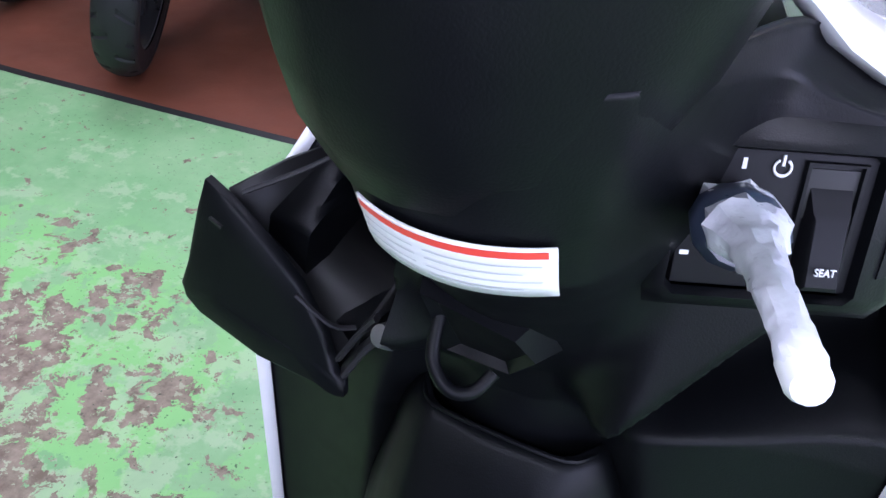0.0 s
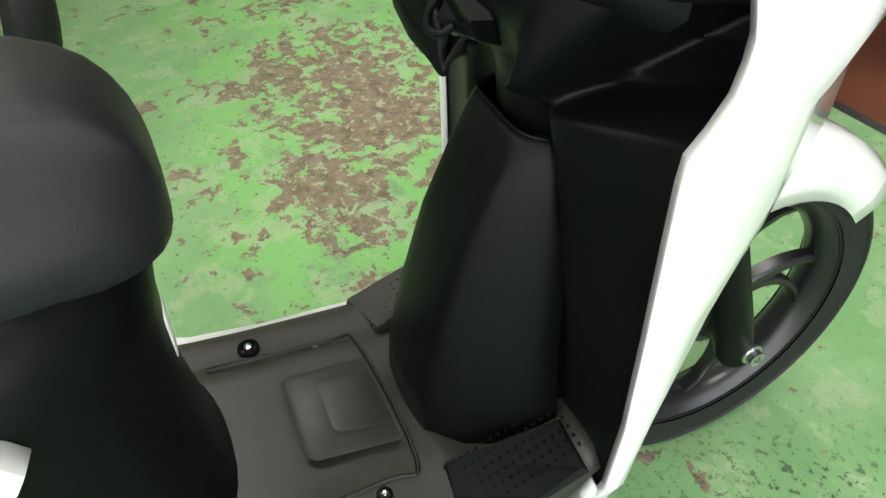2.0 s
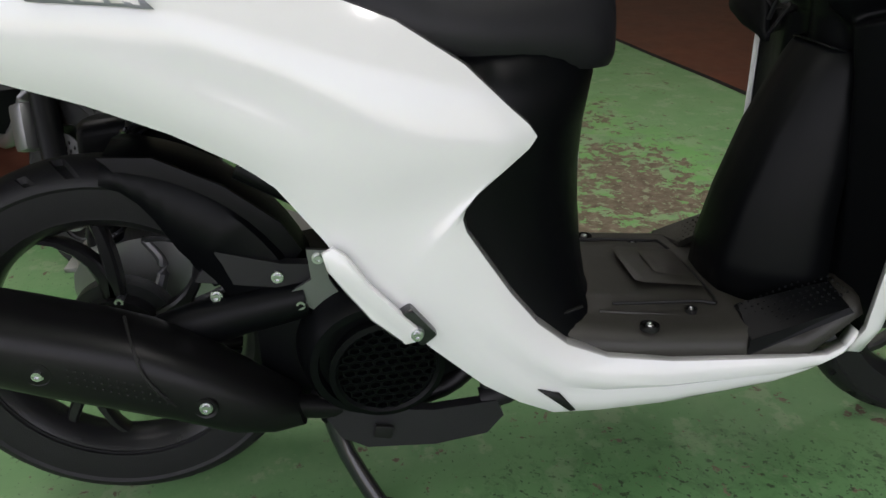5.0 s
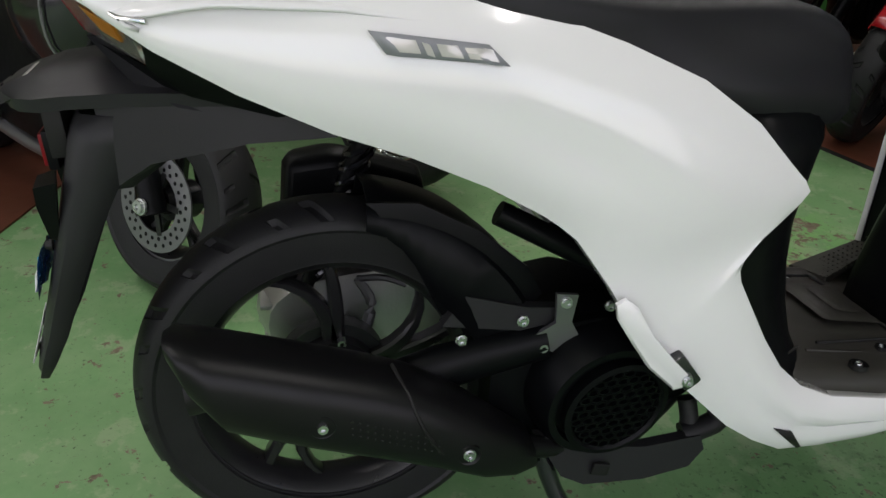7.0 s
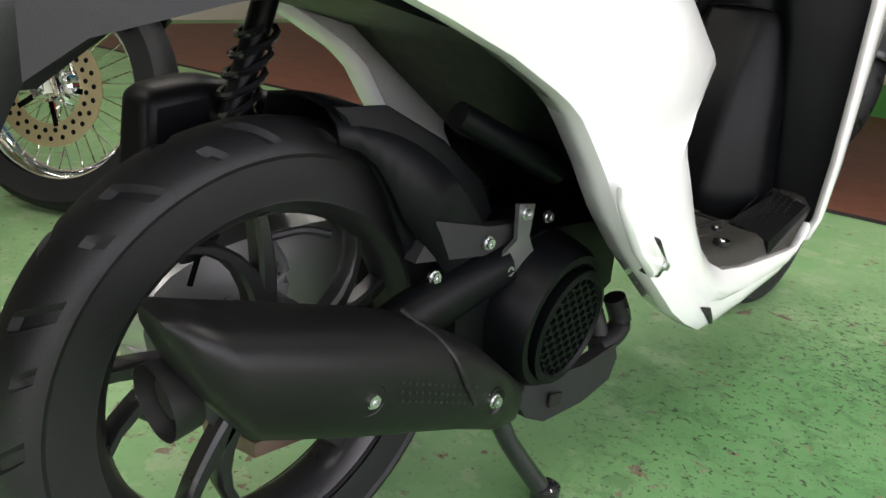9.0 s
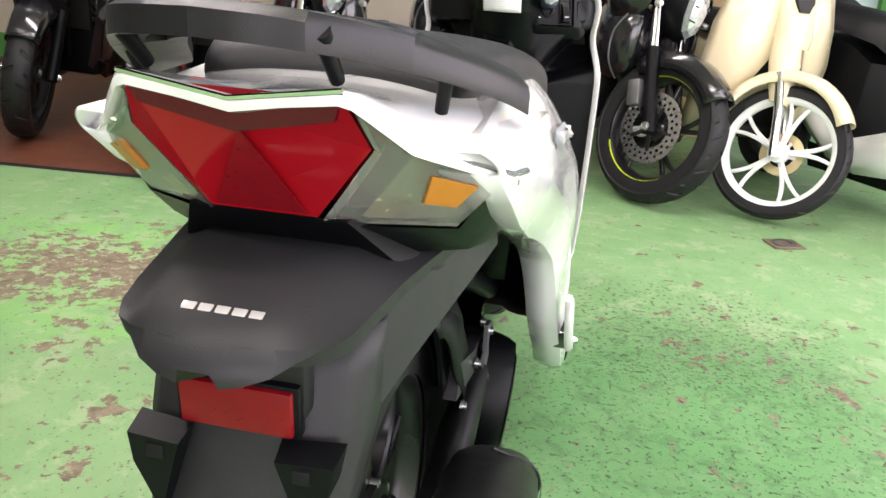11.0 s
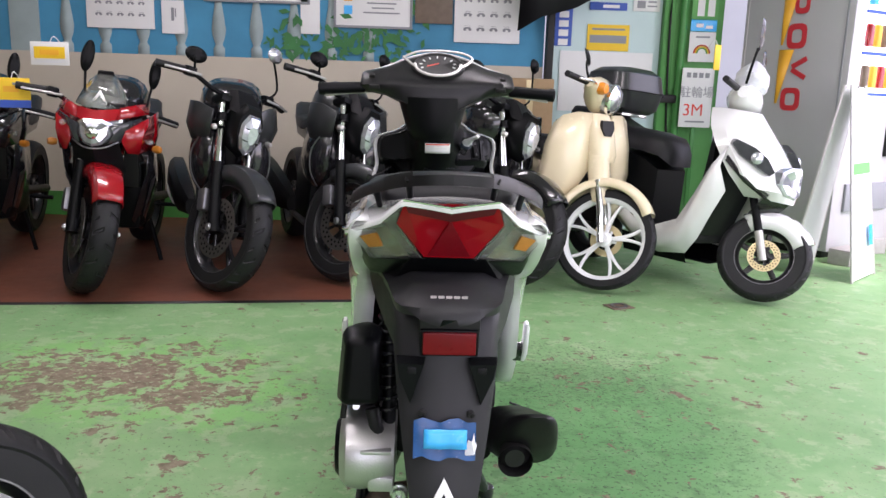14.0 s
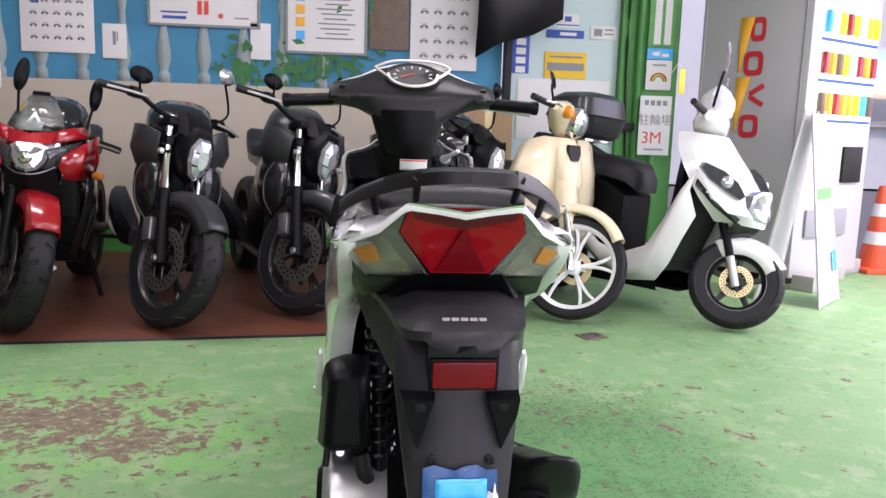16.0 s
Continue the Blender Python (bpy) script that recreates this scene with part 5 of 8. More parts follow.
part("hook", tube([(-0.026, 0.934, 0.748), (-0.022, 0.920, 0.732), (-0.010, 0.914, 0.722), (0.002, 0.918, 0.722), (0.008, 0.928, 0.730)], 0.0036, 10, 5), "black", hk)
# open lid of the glove pocket
outline = [(-0.207, 0.746), (-0.214, 0.723), (-0.223, 0.683), (-0.230, 0.663), (-0.226, 0.654), (-0.214, 0.648), (-0.163, 0.634), (-0.120, 0.623), (-0.111, 0.617), (-0.104, 0.618), (-0.105, 0.628), (-0.112, 0.635), (-0.120, 0.663), (-0.138, 0.695), (-0.163, 0.721), (-0.187, 0.738)]


def lid_y(x, z):
    return 0.974 + 0.075 * (x + 0.207) - 0.16 * (0.746 - z) - 0.008 * math.sin(max(0, min(1, (x + 0.23) / 0.12)) * 3.14)


rows = [[(x, lid_y(x, z) + dy, z) for x, z in [(-0.168 + (x + 0.168) * k, 0.673 + (z - 0.673) * k) for x, z in outline]] for dy, k in ((0.0012, 0.5), (0.0, 0.93), (0.002, 1.0), (0.008, 1.0), (0.010, 0.95), (0.010, 0.5))]
gl = part("pocket_lid", loft(rows), "black", sc, "open glove pocket lid", sharp=50)
part("lid_hinge", tube([(-0.110, 0.972, 0.630), (-0.096, 0.980, 0.655), (-0.080, 0.985, 0.672)], 0.006, 8, 4, 0.5), "matte", gl)
part("lid_catch", box((-0.196, lid_y(-0.196, 0.725) - 0.001, 0.722), (0.010, 0.002, 0.002), rot=(0, 25, 0)), "dark_frame", gl)
# bin behind the lid: dark walls, two stay arms and a pale buffer
thick(part("pocket_bin", loft([[(-0.205, 0.990, 0.730), (-0.188, 1.030, 0.738), (-0.168, 1.066, 0.742)], [(-0.205, 0.985, 0.680), (-0.190, 1.03, 0.690), (-0.172, 1.062, 0.700)], [(-0.115, 0.975, 0.628), (-0.100, 1.02, 0.650), (-0.092, 1.05, 0.665)], [(-0.112, 0.980, 0.640), (-0.086, 1.01, 0.700), (-0.078, 1.03, 0.74)]], closed=False), "dark_frame", gl), 0.003, 0)
part("stay_arm", tube([(-0.190, 0.985, 0.735), (-0.160, 0.998, 0.752), (-0.135, 1.010, 0.768)], 0.0028, 6, 4, 0.5), "matte", gl)
part("stay_arm", tube([(-0.138, 0.964, 0.690), (-0.118, 0.972, 0.668), (-0.106, 0.982, 0.664)], 0.0026, 6, 4, 0.5), "matte", gl)
part("stay_arm", tube([(-0.108, 0.966, 0.650), (-0.094, 0.966, 0.676), (-0.082, 0.968, 0.694)], 0.0045, 6, 4, 0.5), "matte", gl)
part("buffer", lathe([(0, 0.006), (0.007, 0.004), (0.009, -0.006), (0.006, -0.012)], (-0.074, 0.962, 0.688), (-0.3, -0.8, 0.5), 14), "gunmetal", gl)

# ---- tail of the scooter ----
LEAN = Matrix(((1, 0, 0, 0), (0, 1, -0.55, 0.44), (0, 0, 1, -0.018), (0, 0, 0, 1)))
tl = part("tail_light", loft([[(-0.072, -0.264, 0.858), (0.072, -0.264, 0.858), (0.084, -0.258, 0.822), (0.040, -0.268, 0.764), (-0.040, -0.268, 0.764), (-0.084, -0.258, 0.822)],
                              [(-0.06, -0.24, 0.850), (0.06, -0.24, 0.850), (0.075, -0.22, 0.818), (0.036, -0.24, 0.767), (-0.036, -0.24, 0.767), (-0.075, -0.22, 0.818)]]), "red_lens", sc, "red tail light lens", sharp=20, m=LEAN)
part("upper_band", loft([[(-0.073, -0.2655, 0.860), (-0.066, -0.268, 0.842), (0, -0.274, 0.829), (0.066, -0.268, 0.842), (0.073, -0.2655, 0.860), (0, -0.2700, 0.848)], [(-0.073, -0.258, 0.860), (-0.066, -0.260, 0.842), (0, -0.264, 0.829), (0.066, -0.260, 0.842), (0.073, -0.258, 0.860), (0, -0.262, 0.848)]]), "dark_lens", tl, "dark red upper band", sharp=20, m=LEAN)
part("lens_centre", loft([[(-0.034, -0.2686, 0.767), (0.034, -0.2686, 0.767), (0.0, -0.2668, 0.830)], [(-0.034, -0.2704, 0.767), (0.034, -0.2704, 0.767), (0.0, -0.2686, 0.830)]]), "reflector", tl, m=LEAN)
part("chrome_strip", tube([(-0.074, -0.264, 0.862), (0.0, -0.270, 0.851), (0.074, -0.264, 0.862)], 0.0028, 8), "chrome", tl, m=LEAN)
part("bulb", lathe([(0, 0.004), (0.012, 0.002), (0.018, -0.004), (0.02, -0.02)], (0.0, -0.244, 0.80), (0, -1, 0), 20), "reflector", tl, m=LEAN)
part("light_base", loft([[(-0.075, -0.22, 0.845), (0.075, -0.22, 0.845), (0.045, -0.22, 0.762), (-0.045, -0.22, 0.762)], [(-0.11, -0.12, 0.82), (0.11, -0.12, 0.82), (0.11, -0.12, 0.74), (-0.11, -0.12, 0.74)]]), "reflector", tl, m=LEAN)
for s in (1, -1):
    ts = part("turn_signal", loft([[(s * 0.075, -0.262, 0.856), (s * 0.110, -0.246, 0.823), (s * 0.168, -0.196, 0.796), (s * 0.128, -0.212, 0.748), (s * 0.042, -0.266, 0.760), (s * 0.086, -0.257, 0.822)],
                                   [(s * 0.075, -0.245, 0.850), (s * 0.104, -0.225, 0.820), (s * 0.160, -0.175, 0.794), (s * 0.122, -0.185, 0.752), (s * 0.044, -0.244, 0.764), (s * 0.084, -0.238, 0.82)]]), "clear_lens", sc, "clear turn signal lens with amber bulb", sharp=20, m=LEAN)
    amb = [(0.104, -0.249, 0.820), (0.165, -0.199, 0.794), (0.130, -0.211, 0.752), (0.085, -0.243, 0.765)]
    part("amber_lens", loft([[(s * (0.126 + (x - 0.124) * 0.46 + 0.6 * d), -0.2238 + (y + 0.2255) * 0.46 - 0.8 * d, 0.783 + (z - 0.783) * 0.46) for x, y, z in amb] for d in (-0.004, 0.0025)]), "amber", ts, "amber lens in the clear signal", m=LEAN)
    part("reflector_bowl", loft([[(s * 0.10, -0.222, 0.816), (s * 0.158, -0.172, 0.792), (s * 0.12, -0.182, 0.754), (s * 0.06, -0.235, 0.764)], [(s * 0.10, -0.21, 0.80), (s * 0.14, -0.16, 0.785), (s * 0.12, -0.165, 0.765), (s * 0.075, -0.21, 0.775)]]), "lamp_bowl", ts, m=LEAN)
    part("chrome_strip", tube([(s * 0.104, -0.249, 0.823), (s * 0.169, -0.197, 0.797), (s * 0.176, -0.175, 0.795)], 0.003, 8), "chrome", ts, m=LEAN)
    part("tail_skirt", loft([[(s * 0.058, -0.262, 0.757), (s * 0.130, -0.212, 0.746), (s * 0.156, -0.190, 0.786)], [(s * 0.075, -0.235, 0.722), (s * 0.132, -0.19, 0.716), (s * 0.158, -0.12, 0.74)], [(s * 0.09, -0.17, 0.700), (s * 0.135, -0.12, 0.694), (s * 0.158, -0.06, 0.708)]], closed=False), "black", sc, m=LEAN)
part("undertray", loft([[(-0.060, -0.244, 0.744), (0.060, -0.244, 0.744), (0.085, -0.205, 0.704), (-0.085, -0.205, 0.704)], [(-0.07, -0.2, 0.742), (0.07, -0.2, 0.742), (0.11, -0.16, 0.682), (-0.11, -0.16, 0.682)], [(-0.13, 0.0, 0.705), (0.13, 0.0, 0.705), (0.13, 0.0, 0.655), (-0.13, 0.0, 0.655)], [(-0.14, 0.22, 0.72), (0.14, 0.22, 0.72), (0.13, 0.22, 0.60), (-0.13, 0.22, 0.60)], [(-0.13, 0.40, 0.68), (0.13, 0.40, 0.68), (0.11, 0.40, 0.45), (-0.11, 0.40, 0.45)]]), "black", sc)

# rear mudguard with its brow, reflector and brackets
rings = []
for y, z0, z1, w in ((-0.14, 0.717, 0.682, 0.118), (-0.20, 0.720, 0.682, 0.106), (-0.25, 0.719, 0.680, 0.096), (-0.30, 0.712, 0.676, 0.088), (-0.330, 0.702, 0.672, 0.082), (-0.350, 0.693, 0.671, 0.072), (-0.362, 0.686, 0.672, 0.056), (-0.369, 0.681, 0.673, 0.036), (-0.371, 0.678, 0.674, 0.018)):
    rings.append([(w, y + 0.016, z1 + 0.004), (w * 1.02, y + 0.012, z1 + 0.018), (w * 0.80, y, z0 - 0.012), (w * 0.6, y - 0.004, z0), (-w * 0.6, y - 0.004, z0), (-w * 0.80, y, z0 - 0.012), (-w * 1.02, y + 0.012, z1 + 0.018), (-w, y + 0.016, z1 + 0.004)])
mg = part("rear_mudguard", loft(rings), "matte", sc, sharp=62)
mg.location = (0, 0.018, -0.004)
for k in range(5):
    part("emblem_bar", box((-0.024 + 0.012 * k, -0.3335, 0.7015), (0.010, 0.002, 0.007), 0.001, rot=(-62, 0, 0)), "silver", mg)
rings = []
for z, y, w, f in ((0.672, -0.285, 0.088, 0.09), (0.640, -0.300, 0.086, 0.085), (0.59, -0.312, 0.084, 0.062), (0.54, -0.325, 0.078, 0.050), (0.48, -0.341, 0.070, 0.040), (0.40, -0.364, 0.058, 0.032), (0.36, -0.376, 0.050, 0.024), (0.335, -0.382, 0.040, 0.016), (0.330, -0.380, 0.034, 0.010)):
    rings.append([(-w * 1.02, y + f, z), (-w, y + f * 0.35, z), (-w * 0.82, y + 0.006, z), (-w * 0.35, y - 0.002, z), (0, y - 0.003, z), (w * 0.35, y - 0.002, z), (w * 0.82, y + 0.006, z), (w, y + f * 0.35, z), (w * 1.02, y + f, z)])
thick(part("rear_flap", loft(rings, closed=False), "matte", mg, sharp=50), 0.004)
for s in (1, -1):
    part("side_stay", loft([[(s * 0.080, -0.262, 0.688), (s * 0.082, -0.255, 0.59), (s * 0.076, -0.235, 0.59), (s * 0.074, -0.23, 0.683)], [(s * 0.100, -0.20, 0.698), (s * 0.104, -0.21, 0.625), (s * 0.094, -0.18, 0.635), (s * 0.092, -0.17, 0.693)],
                            [(s * 0.122, -0.10, 0.698), (s * 0.128, -0.11, 0.651), (s * 0.112, -0.09, 0.655), (s * 0.108, -0.09, 0.693)], [(s * 0.138, -0.02, 0.678), (s * 0.140, -0.02, 0.659), (s * 0.12, -0.02, 0.659), (s * 0.12, -0.02, 0.678)]]), "matte", mg, sharp=60)
    bk = part("plate_bracket", loft([[(s * 0.034, -0.318, 0.600), (s * 0.080, -0.310, 0.600), (s * 0.076, -0.314, 0.574), (s * 0.056, -0.322, 0.522)], [(s * 0.036, -0.338, 0.594), (s * 0.078, -0.334, 0.594), (s * 0.074, -0.335, 0.571), (s * 0.056, -0.332, 0.527)]]), "black", mg, sharp=25)
    part("bracket_slot", box((s * 0.055, -0.335, 0.584), (0.014, 0.006, 0.012), 0.002), "panel_black", bk)
    part("screw_post", bolt((s * 0.0385 + 0.002, -0.336, 0.512), 0.005, (0, -1, 0)), "dark_frame", mg)
rf = part("reflector_recess", box((0.003, -0.309, 0.648), (0.096, 0.02, 0.062), 0.003, rot=(4, 0, 0)), "dark_frame", mg)
rl = part("reflector", box((0.003, -0.322, 0.625), (0.084, 0.012, 0.037), 0.003, rot=(4, 0, 0)), "reflector", rf, "red rectangular reflector")
part("reflector_rim", box((0.003, -0.3175, 0.625), (0.092, 0.012, 0.044), 0.003, rot=(4, 0, 0)), "black", rf)
part("film_sheet", loft([[(-0.05 + 0.014 * i, -0.3535 + 0.0022 * math.sin(i * 2.1 + q) + 0.2 * (z - 0.48), z + 0.004 * math.sin(i * 1.7)) for i in range(8)] for q, z in enumerate((0.447, 0.463, 0.479, 0.494, 0.507))], closed=False), "film_dark", mg, "crumpled dark blue protective film")
thick(part("film_patch", loft([[(-0.034 + 0.0085 * i, -0.3575 + 0.001 * math.sin(i * 1.6 + q) + 0.2 * (z - 0.48), z) for i in range(9)] for q, z in enumerate((0.464, 0.475, 0.486, 0.494))], closed=False), "film", mg, "bright cyan protective film"), 0.001)
part("film_curl", loft([[(0.030, -0.357, 0.452), (0.046, -0.361, 0.455), (0.050, -0.356, 0.468)], [(0.036, -0.355, 0.478), (0.042, -0.359, 0.476), (0.045, -0.353, 0.488)]], closed=False), "wrap", mg)
bm = bm_new()
to, ti = [(0, 0.418), (-0.0335, 0.353), (0.0335, 0.353)], [(0, 0.394), (-0.0145, 0.366), (0.0145, 0.366)]
vo = [bm.verts.new((x, -0.3745 + 0.28 * (z - 0.385), z)) for x, z in to]
vi = [bm.verts.new((x, -0.3745 + 0.28 * (z - 0.385), z)) for x, z in ti]
for i in range(3):
    j = (i + 1) % 3
    bm.faces.new((vo[i], vo[j], vi[j], vi[i]))
thick(part("triangle_sticker", bm, "label", mg, "white triangle sticker"), 0.001)

# grab rail
RO = [(0.168, -0.118, 0.830), (0.150, -0.168, 0.848), (0.122, -0.226, 0.866), (0.088, -0.285, 0.882), (0.050, -0.334, 0.893), (0.0, -0.343, 0.896)]
RI = [(0.146, -0.072, 0.838), (0.124, -0.115, 0.852), (0.102, -0.160, 0.866), (0.080, -0.190, 0.876), (0.042, -0.200, 0.880), (0.0, -0.200, 0.880)]
PO, PI = smooth_path(RO, 4), smooth_path(RI, 4)


def rail_band(bm, s, k0, k1, f0, f1):
    rings = []
    for k in range(k0, k1 + 1):
        a, c = PO[k].lerp(PI[k], f0), PO[k].lerp(PI[k], f1)
        u, v = a.lerp(c, 0.12), a.lerp(c, 0.88)
        rings.append([(s * p.x, p.y, p.z + h) for p, h in ((a, -0.022), (a, -0.006), (u, 0.0), (v, 0.0), (c, -0.005), (c, -0.020))])
    return add_loft(bm, rings)


bm = bm_new()
for s in (1, -1):
    # arm, outer and inner band round the opening, and the middle plate
    rail_band(bm, s, 0, 10, 0.0, 1.0)
    rail_band(bm, s, 10, 15, 0.0, 0.42)
    rail_band(bm, s, 10, 15, 0.70, 1.0)
    rail_band(bm, s, 15, 20, 0.0, 1.0)
gr = part("grab_rail", bm, "bar_black", sc, "dark grey moulded grab rail", sharp=40)
for s in (1, -1):
    for (x, y, z), (x2, y2, z2) in (((0.066, -0.315, 0.880), (0.064, -0.280, 0.848)), ((0.120, -0.215, 0.854), (0.114, -0.200, 0.820))):
        part("rail_foot", tube([(s * x, y, z), (s * x2, y2, z2)], [0.006, 0.005], 10), "black", gr)
part("rail_mark", box((0, -0.32, 0.8965), (0.02, 0.003, 0.001)), "black", gr)

# ---- engine, exhaust and stand ----
rings = []
for y, cx, cz, hw, hh in ((-0.192, 0.168, 0.440, 0.022, 0.012), (-0.175, 0.166, 0.418, 0.042, 0.036), (-0.145, 0.161, 0.388, 0.055, 0.055), (-0.05, 0.156, 0.352, 0.058, 0.060), (0.04, 0.153, 0.320, 0.058, 0.062), (0.09, 0.151, 0.300, 0.057, 0.062), (0.16, 0.148, 0.262, 0.052, 0.056), (0.21, 0.140, 0.232, 0.042, 0.040), (0.25, 0.130, 0.212, 0.028, 0.024)):
    rings.append([(cx + hw * math.copysign(abs(math.cos(a)) ** 0.7, math.cos(a)), y - 0.25 * hh * math.sin(a), cz + hh * math.copysign(abs(math.sin(a)) ** 0.75, math.sin(a))) for a in [2 * math.pi * i / 24 for i in range(24)]])
mf = part("muffler", loft(rings), "muffler", sc, "satin black exhaust silencer", sharp=50)
part("silencer_mouth", lathe([(0.0, 0.01), (0.018, 0.01), (0.024, 0.0), (0.03, -0.005), (0.032, 0.02)], (0.135, -0.16, 0.362), (0, -1, -0.1), 24), "dark_frame", mf)
for y, z, x in ((-0.033, 0.343, 0.213), (0.143, 0.269, 0.203)):
    part("bolt", bolt((x - 0.002, y, z), 0.0060), "steel", mf)
    part("bolt_seat", lathe([(0.011, 0.0), (0.0145, 0.002), (0.016, -0.004)], (x - 0.002, y, z), (1, 0, 0), 18), "muffler", mf)
bm = bm_new()
for i in range(13):
    for j in range(3):
        add_lathe(bm, [(0, 0.0008), (0.0016, 0.0), ], (0.2140 - 0.0003 * i + 0.0007, 0.0 + 0.0085 * i, 0.348 - 0.0036 * i - 0.009 * j), seg=6)
tagged(part("vent_dots", bm, "dark_frame", mf), kind="stuff")
part("shell_seam", tube([(0.150, 0.055, 0.376), (0.196, 0.072, 0.350), (0.209, 0.088, 0.312), (0.196, 0.118, 0.262), (0.155, 0.122, 0.238)], 0.0025, 6, 5), "dark_frame", mf)
part("header_pipe", tube([(0.13, 0.24, 0.21), (0.10, 0.32, 0.18), (0.06, 0.45, 0.17), (0.04, 0.52, 0.22)], 0.016, 12, 5), "muffler", sc)
gd = part("pipe_guard", loft([[(0.118, 0.262, 0.212), (0.132, 0.300, 0.150), (0.135, 0.335, 0.132), (0.130, 0.43, 0.122), (0.124, 0.505, 0.128), (0.118, 0.53, 0.152), (0.118, 0.52, 0.178), (0.124, 0.43, 0.176), (0.128, 0.35, 0.190), (0.126, 0.30, 0.212)],
                              [(0.100, 0.262, 0.212), (0.110, 0.300, 0.150), (0.112, 0.335, 0.132), (0.108, 0.43, 0.122), (0.104, 0.505, 0.128), (0.10, 0.53, 0.152), (0.10, 0.52, 0.178), (0.106, 0.43, 0.176), (0.11, 0.35, 0.190), (0.108, 0.30, 0.212)]]), "matte", sc)
part("guard_slot", box((0.1335, 0.358, 0.155), (0.006, 0.026, 0.02), 0.003, rot=(-12, 0, 0)), "dark_frame", gd)
part("hose", tube([(0.10, 0.50, 0.17), (0.10, 0.555, 0.19), (0.09, 0.545, 0.235)], 0.017, 12, 5), "rubber", sc)
part("cable", tube([(0.11, 0.51, 0.16), (0.112, 0.558, 0.185), (0.11, 0.55, 0.225)], 0.003, 8, 5), "black_gloss", sc)
# fan shroud with a honeycomb grille
fs = part("fan_shroud", lathe([(0.0, 0.02), (0.075, 0.02), (0.078, 0.034), (0.088, 0.034), (0.096, 0.02), (0.102, -0.01), (0.108, -0.05), (0.108, -0.10)], (0.10, 0.352, 0.272), (1, 0.08, -0.1), 40), "black", sc)
part("grille_rim", lathe([(0.066, 0.0), (0.075, 0.0), (0.078, 0.018), (0.070, 0.020), (0.066, 0.016)], (0.118, 0.367, 0.258), (1, 0.08, -0.1), 40, True), "black", fs)
bm = bm_new()
fm = Matrix.Translation((0.129, 0.367, 0.258)) @ Vector((1, 0.08, -0.1)).to_track_quat("Z", "Y").to_matrix().to_4x4()
for j in range(-5, 6):
    for i in range(-4, 5):
        u, v = (i + (0.5 if j % 2 else 0)) * 0.0165, j * 0.0122
        if u * u + v * v > 0.0625 ** 2:
            continue
        ring = [[Vector((u + r * 0.0098 * math.cos(a) * 1.05, v + r * 0.0072 * math.sin(a), h)) for a in [math.pi / 3 * q + math.pi / 6 for q in range(6)]] for r, h in ((1.0, 0.0), (0.99, 0.006), (0.72, 0.006), (0.70, 0.0))]
        add_loft(bm, [[fm @ p for p in r] for r in ring], caps=False)
tagged(part("grille_mesh", bm, "black", fs, sharp=20), kind="stuff")
# inner rear fender over the tyre
rings = []
for k in range(12):
    a = radians(82 - 62 * k / 11)
    r = 0.280 + 0.006 * k / 11
    w = 0.055 + 0.012 * k / 11
    c = Vector((0.01, r * math.cos(a), 0.272 + r * math.sin(a)))
    d = Vector((0, math.cos(a), math.sin(a)))
    drop = 0.03 + 0.06 * smoothstep(0, 6, k)
    rings.append([c + Vector((-w, 0, 0)) - d * 0.03, c + Vector((-w * 0.9, 0, 0)), c + Vector((0, 0, 0)) + d * 0.008, c + Vector((w * 0.8, 0, 0)) + d * 0.002, c + Vector((w * 1.15, 0, 0)) - d * 0.012, c + Vector((w * 1.3, 0, 0)) - d * drop])
thick(part("inner_fender", loft(rings, closed=False), "black", sc, sharp=50), 0.004)
part("fender_arm", loft([[(0.072, 0.16, 0.425), (0.088, 0.16, 0.425), (0.090, 0.13, 0.385), (0.072, 0.13, 0.385)], [(0.076, 0.24, 0.405), (0.094, 0.24, 0.405), (0.096, 0.235, 0.372), (0.076, 0.235, 0.372)], [(0.076, 0.30, 0.398), (0.092, 0.30, 0.398), (0.092, 0.29, 0.372), (0.076, 0.29, 0.372)]]), "matte", sc)
part("swing_arm", tube([(0.088, 0.02, 0.285), (0.092, 0.13, 0.325), (0.094, 0.27, 0.352)], [0.024, 0.026, 0.020], 14, 3, 1.25), "black", sc)
part("rear_carrier", tube([(0.07, 0.20, 0.53), (0.085, 0.28, 0.49), (0.09, 0.36, 0.45)], 0.016, 10, 4), "black", sc)
part("fender_plate", loft([[(x, y, z) for y, z in ((0.035, 0.552), (0.10, 0.548), (0.18, 0.506), (0.245, 0.452), (0.268, 0.412), (0.250, 0.392), (0.150, 0.368), (0.128, 0.40), (0.095, 0.47))] for x in (0.066, 0.072)] + [[(0.0745, 0.15 + (y - 0.15) * 0.9, 0.46 + (z - 0.46) * 0.9) for y, z in ((0.035, 0.552), (0.10, 0.548), (0.18, 0.506), (0.245, 0.452), (0.268, 0.412), (0.250, 0.392), (0.150, 0.368), (0.128, 0.40), (0.095, 0.47))]]), "black", sc, sharp=30)
br = part("hanger_bracket", loft([[(0.10, 0.275, 0.428), (0.10, 0.305, 0.424), (0.10, 0.300, 0.385), (0.10, 0.318, 0.352), (0.10, 0.292, 0.330), (0.10, 0.262, 0.352), (0.10, 0.252, 0.37), (0.10, 0.278, 0.385)], [(0.106, 0.275, 0.428), (0.106, 0.305, 0.424), (0.106, 0.300, 0.385), (0.106, 0.318, 0.352), (0.106, 0.292, 0.330), (0.106, 0.262, 0.352), (0.106, 0.252, 0.37), (0.106, 0.278, 0.385)]]), "gunmetal", sc)
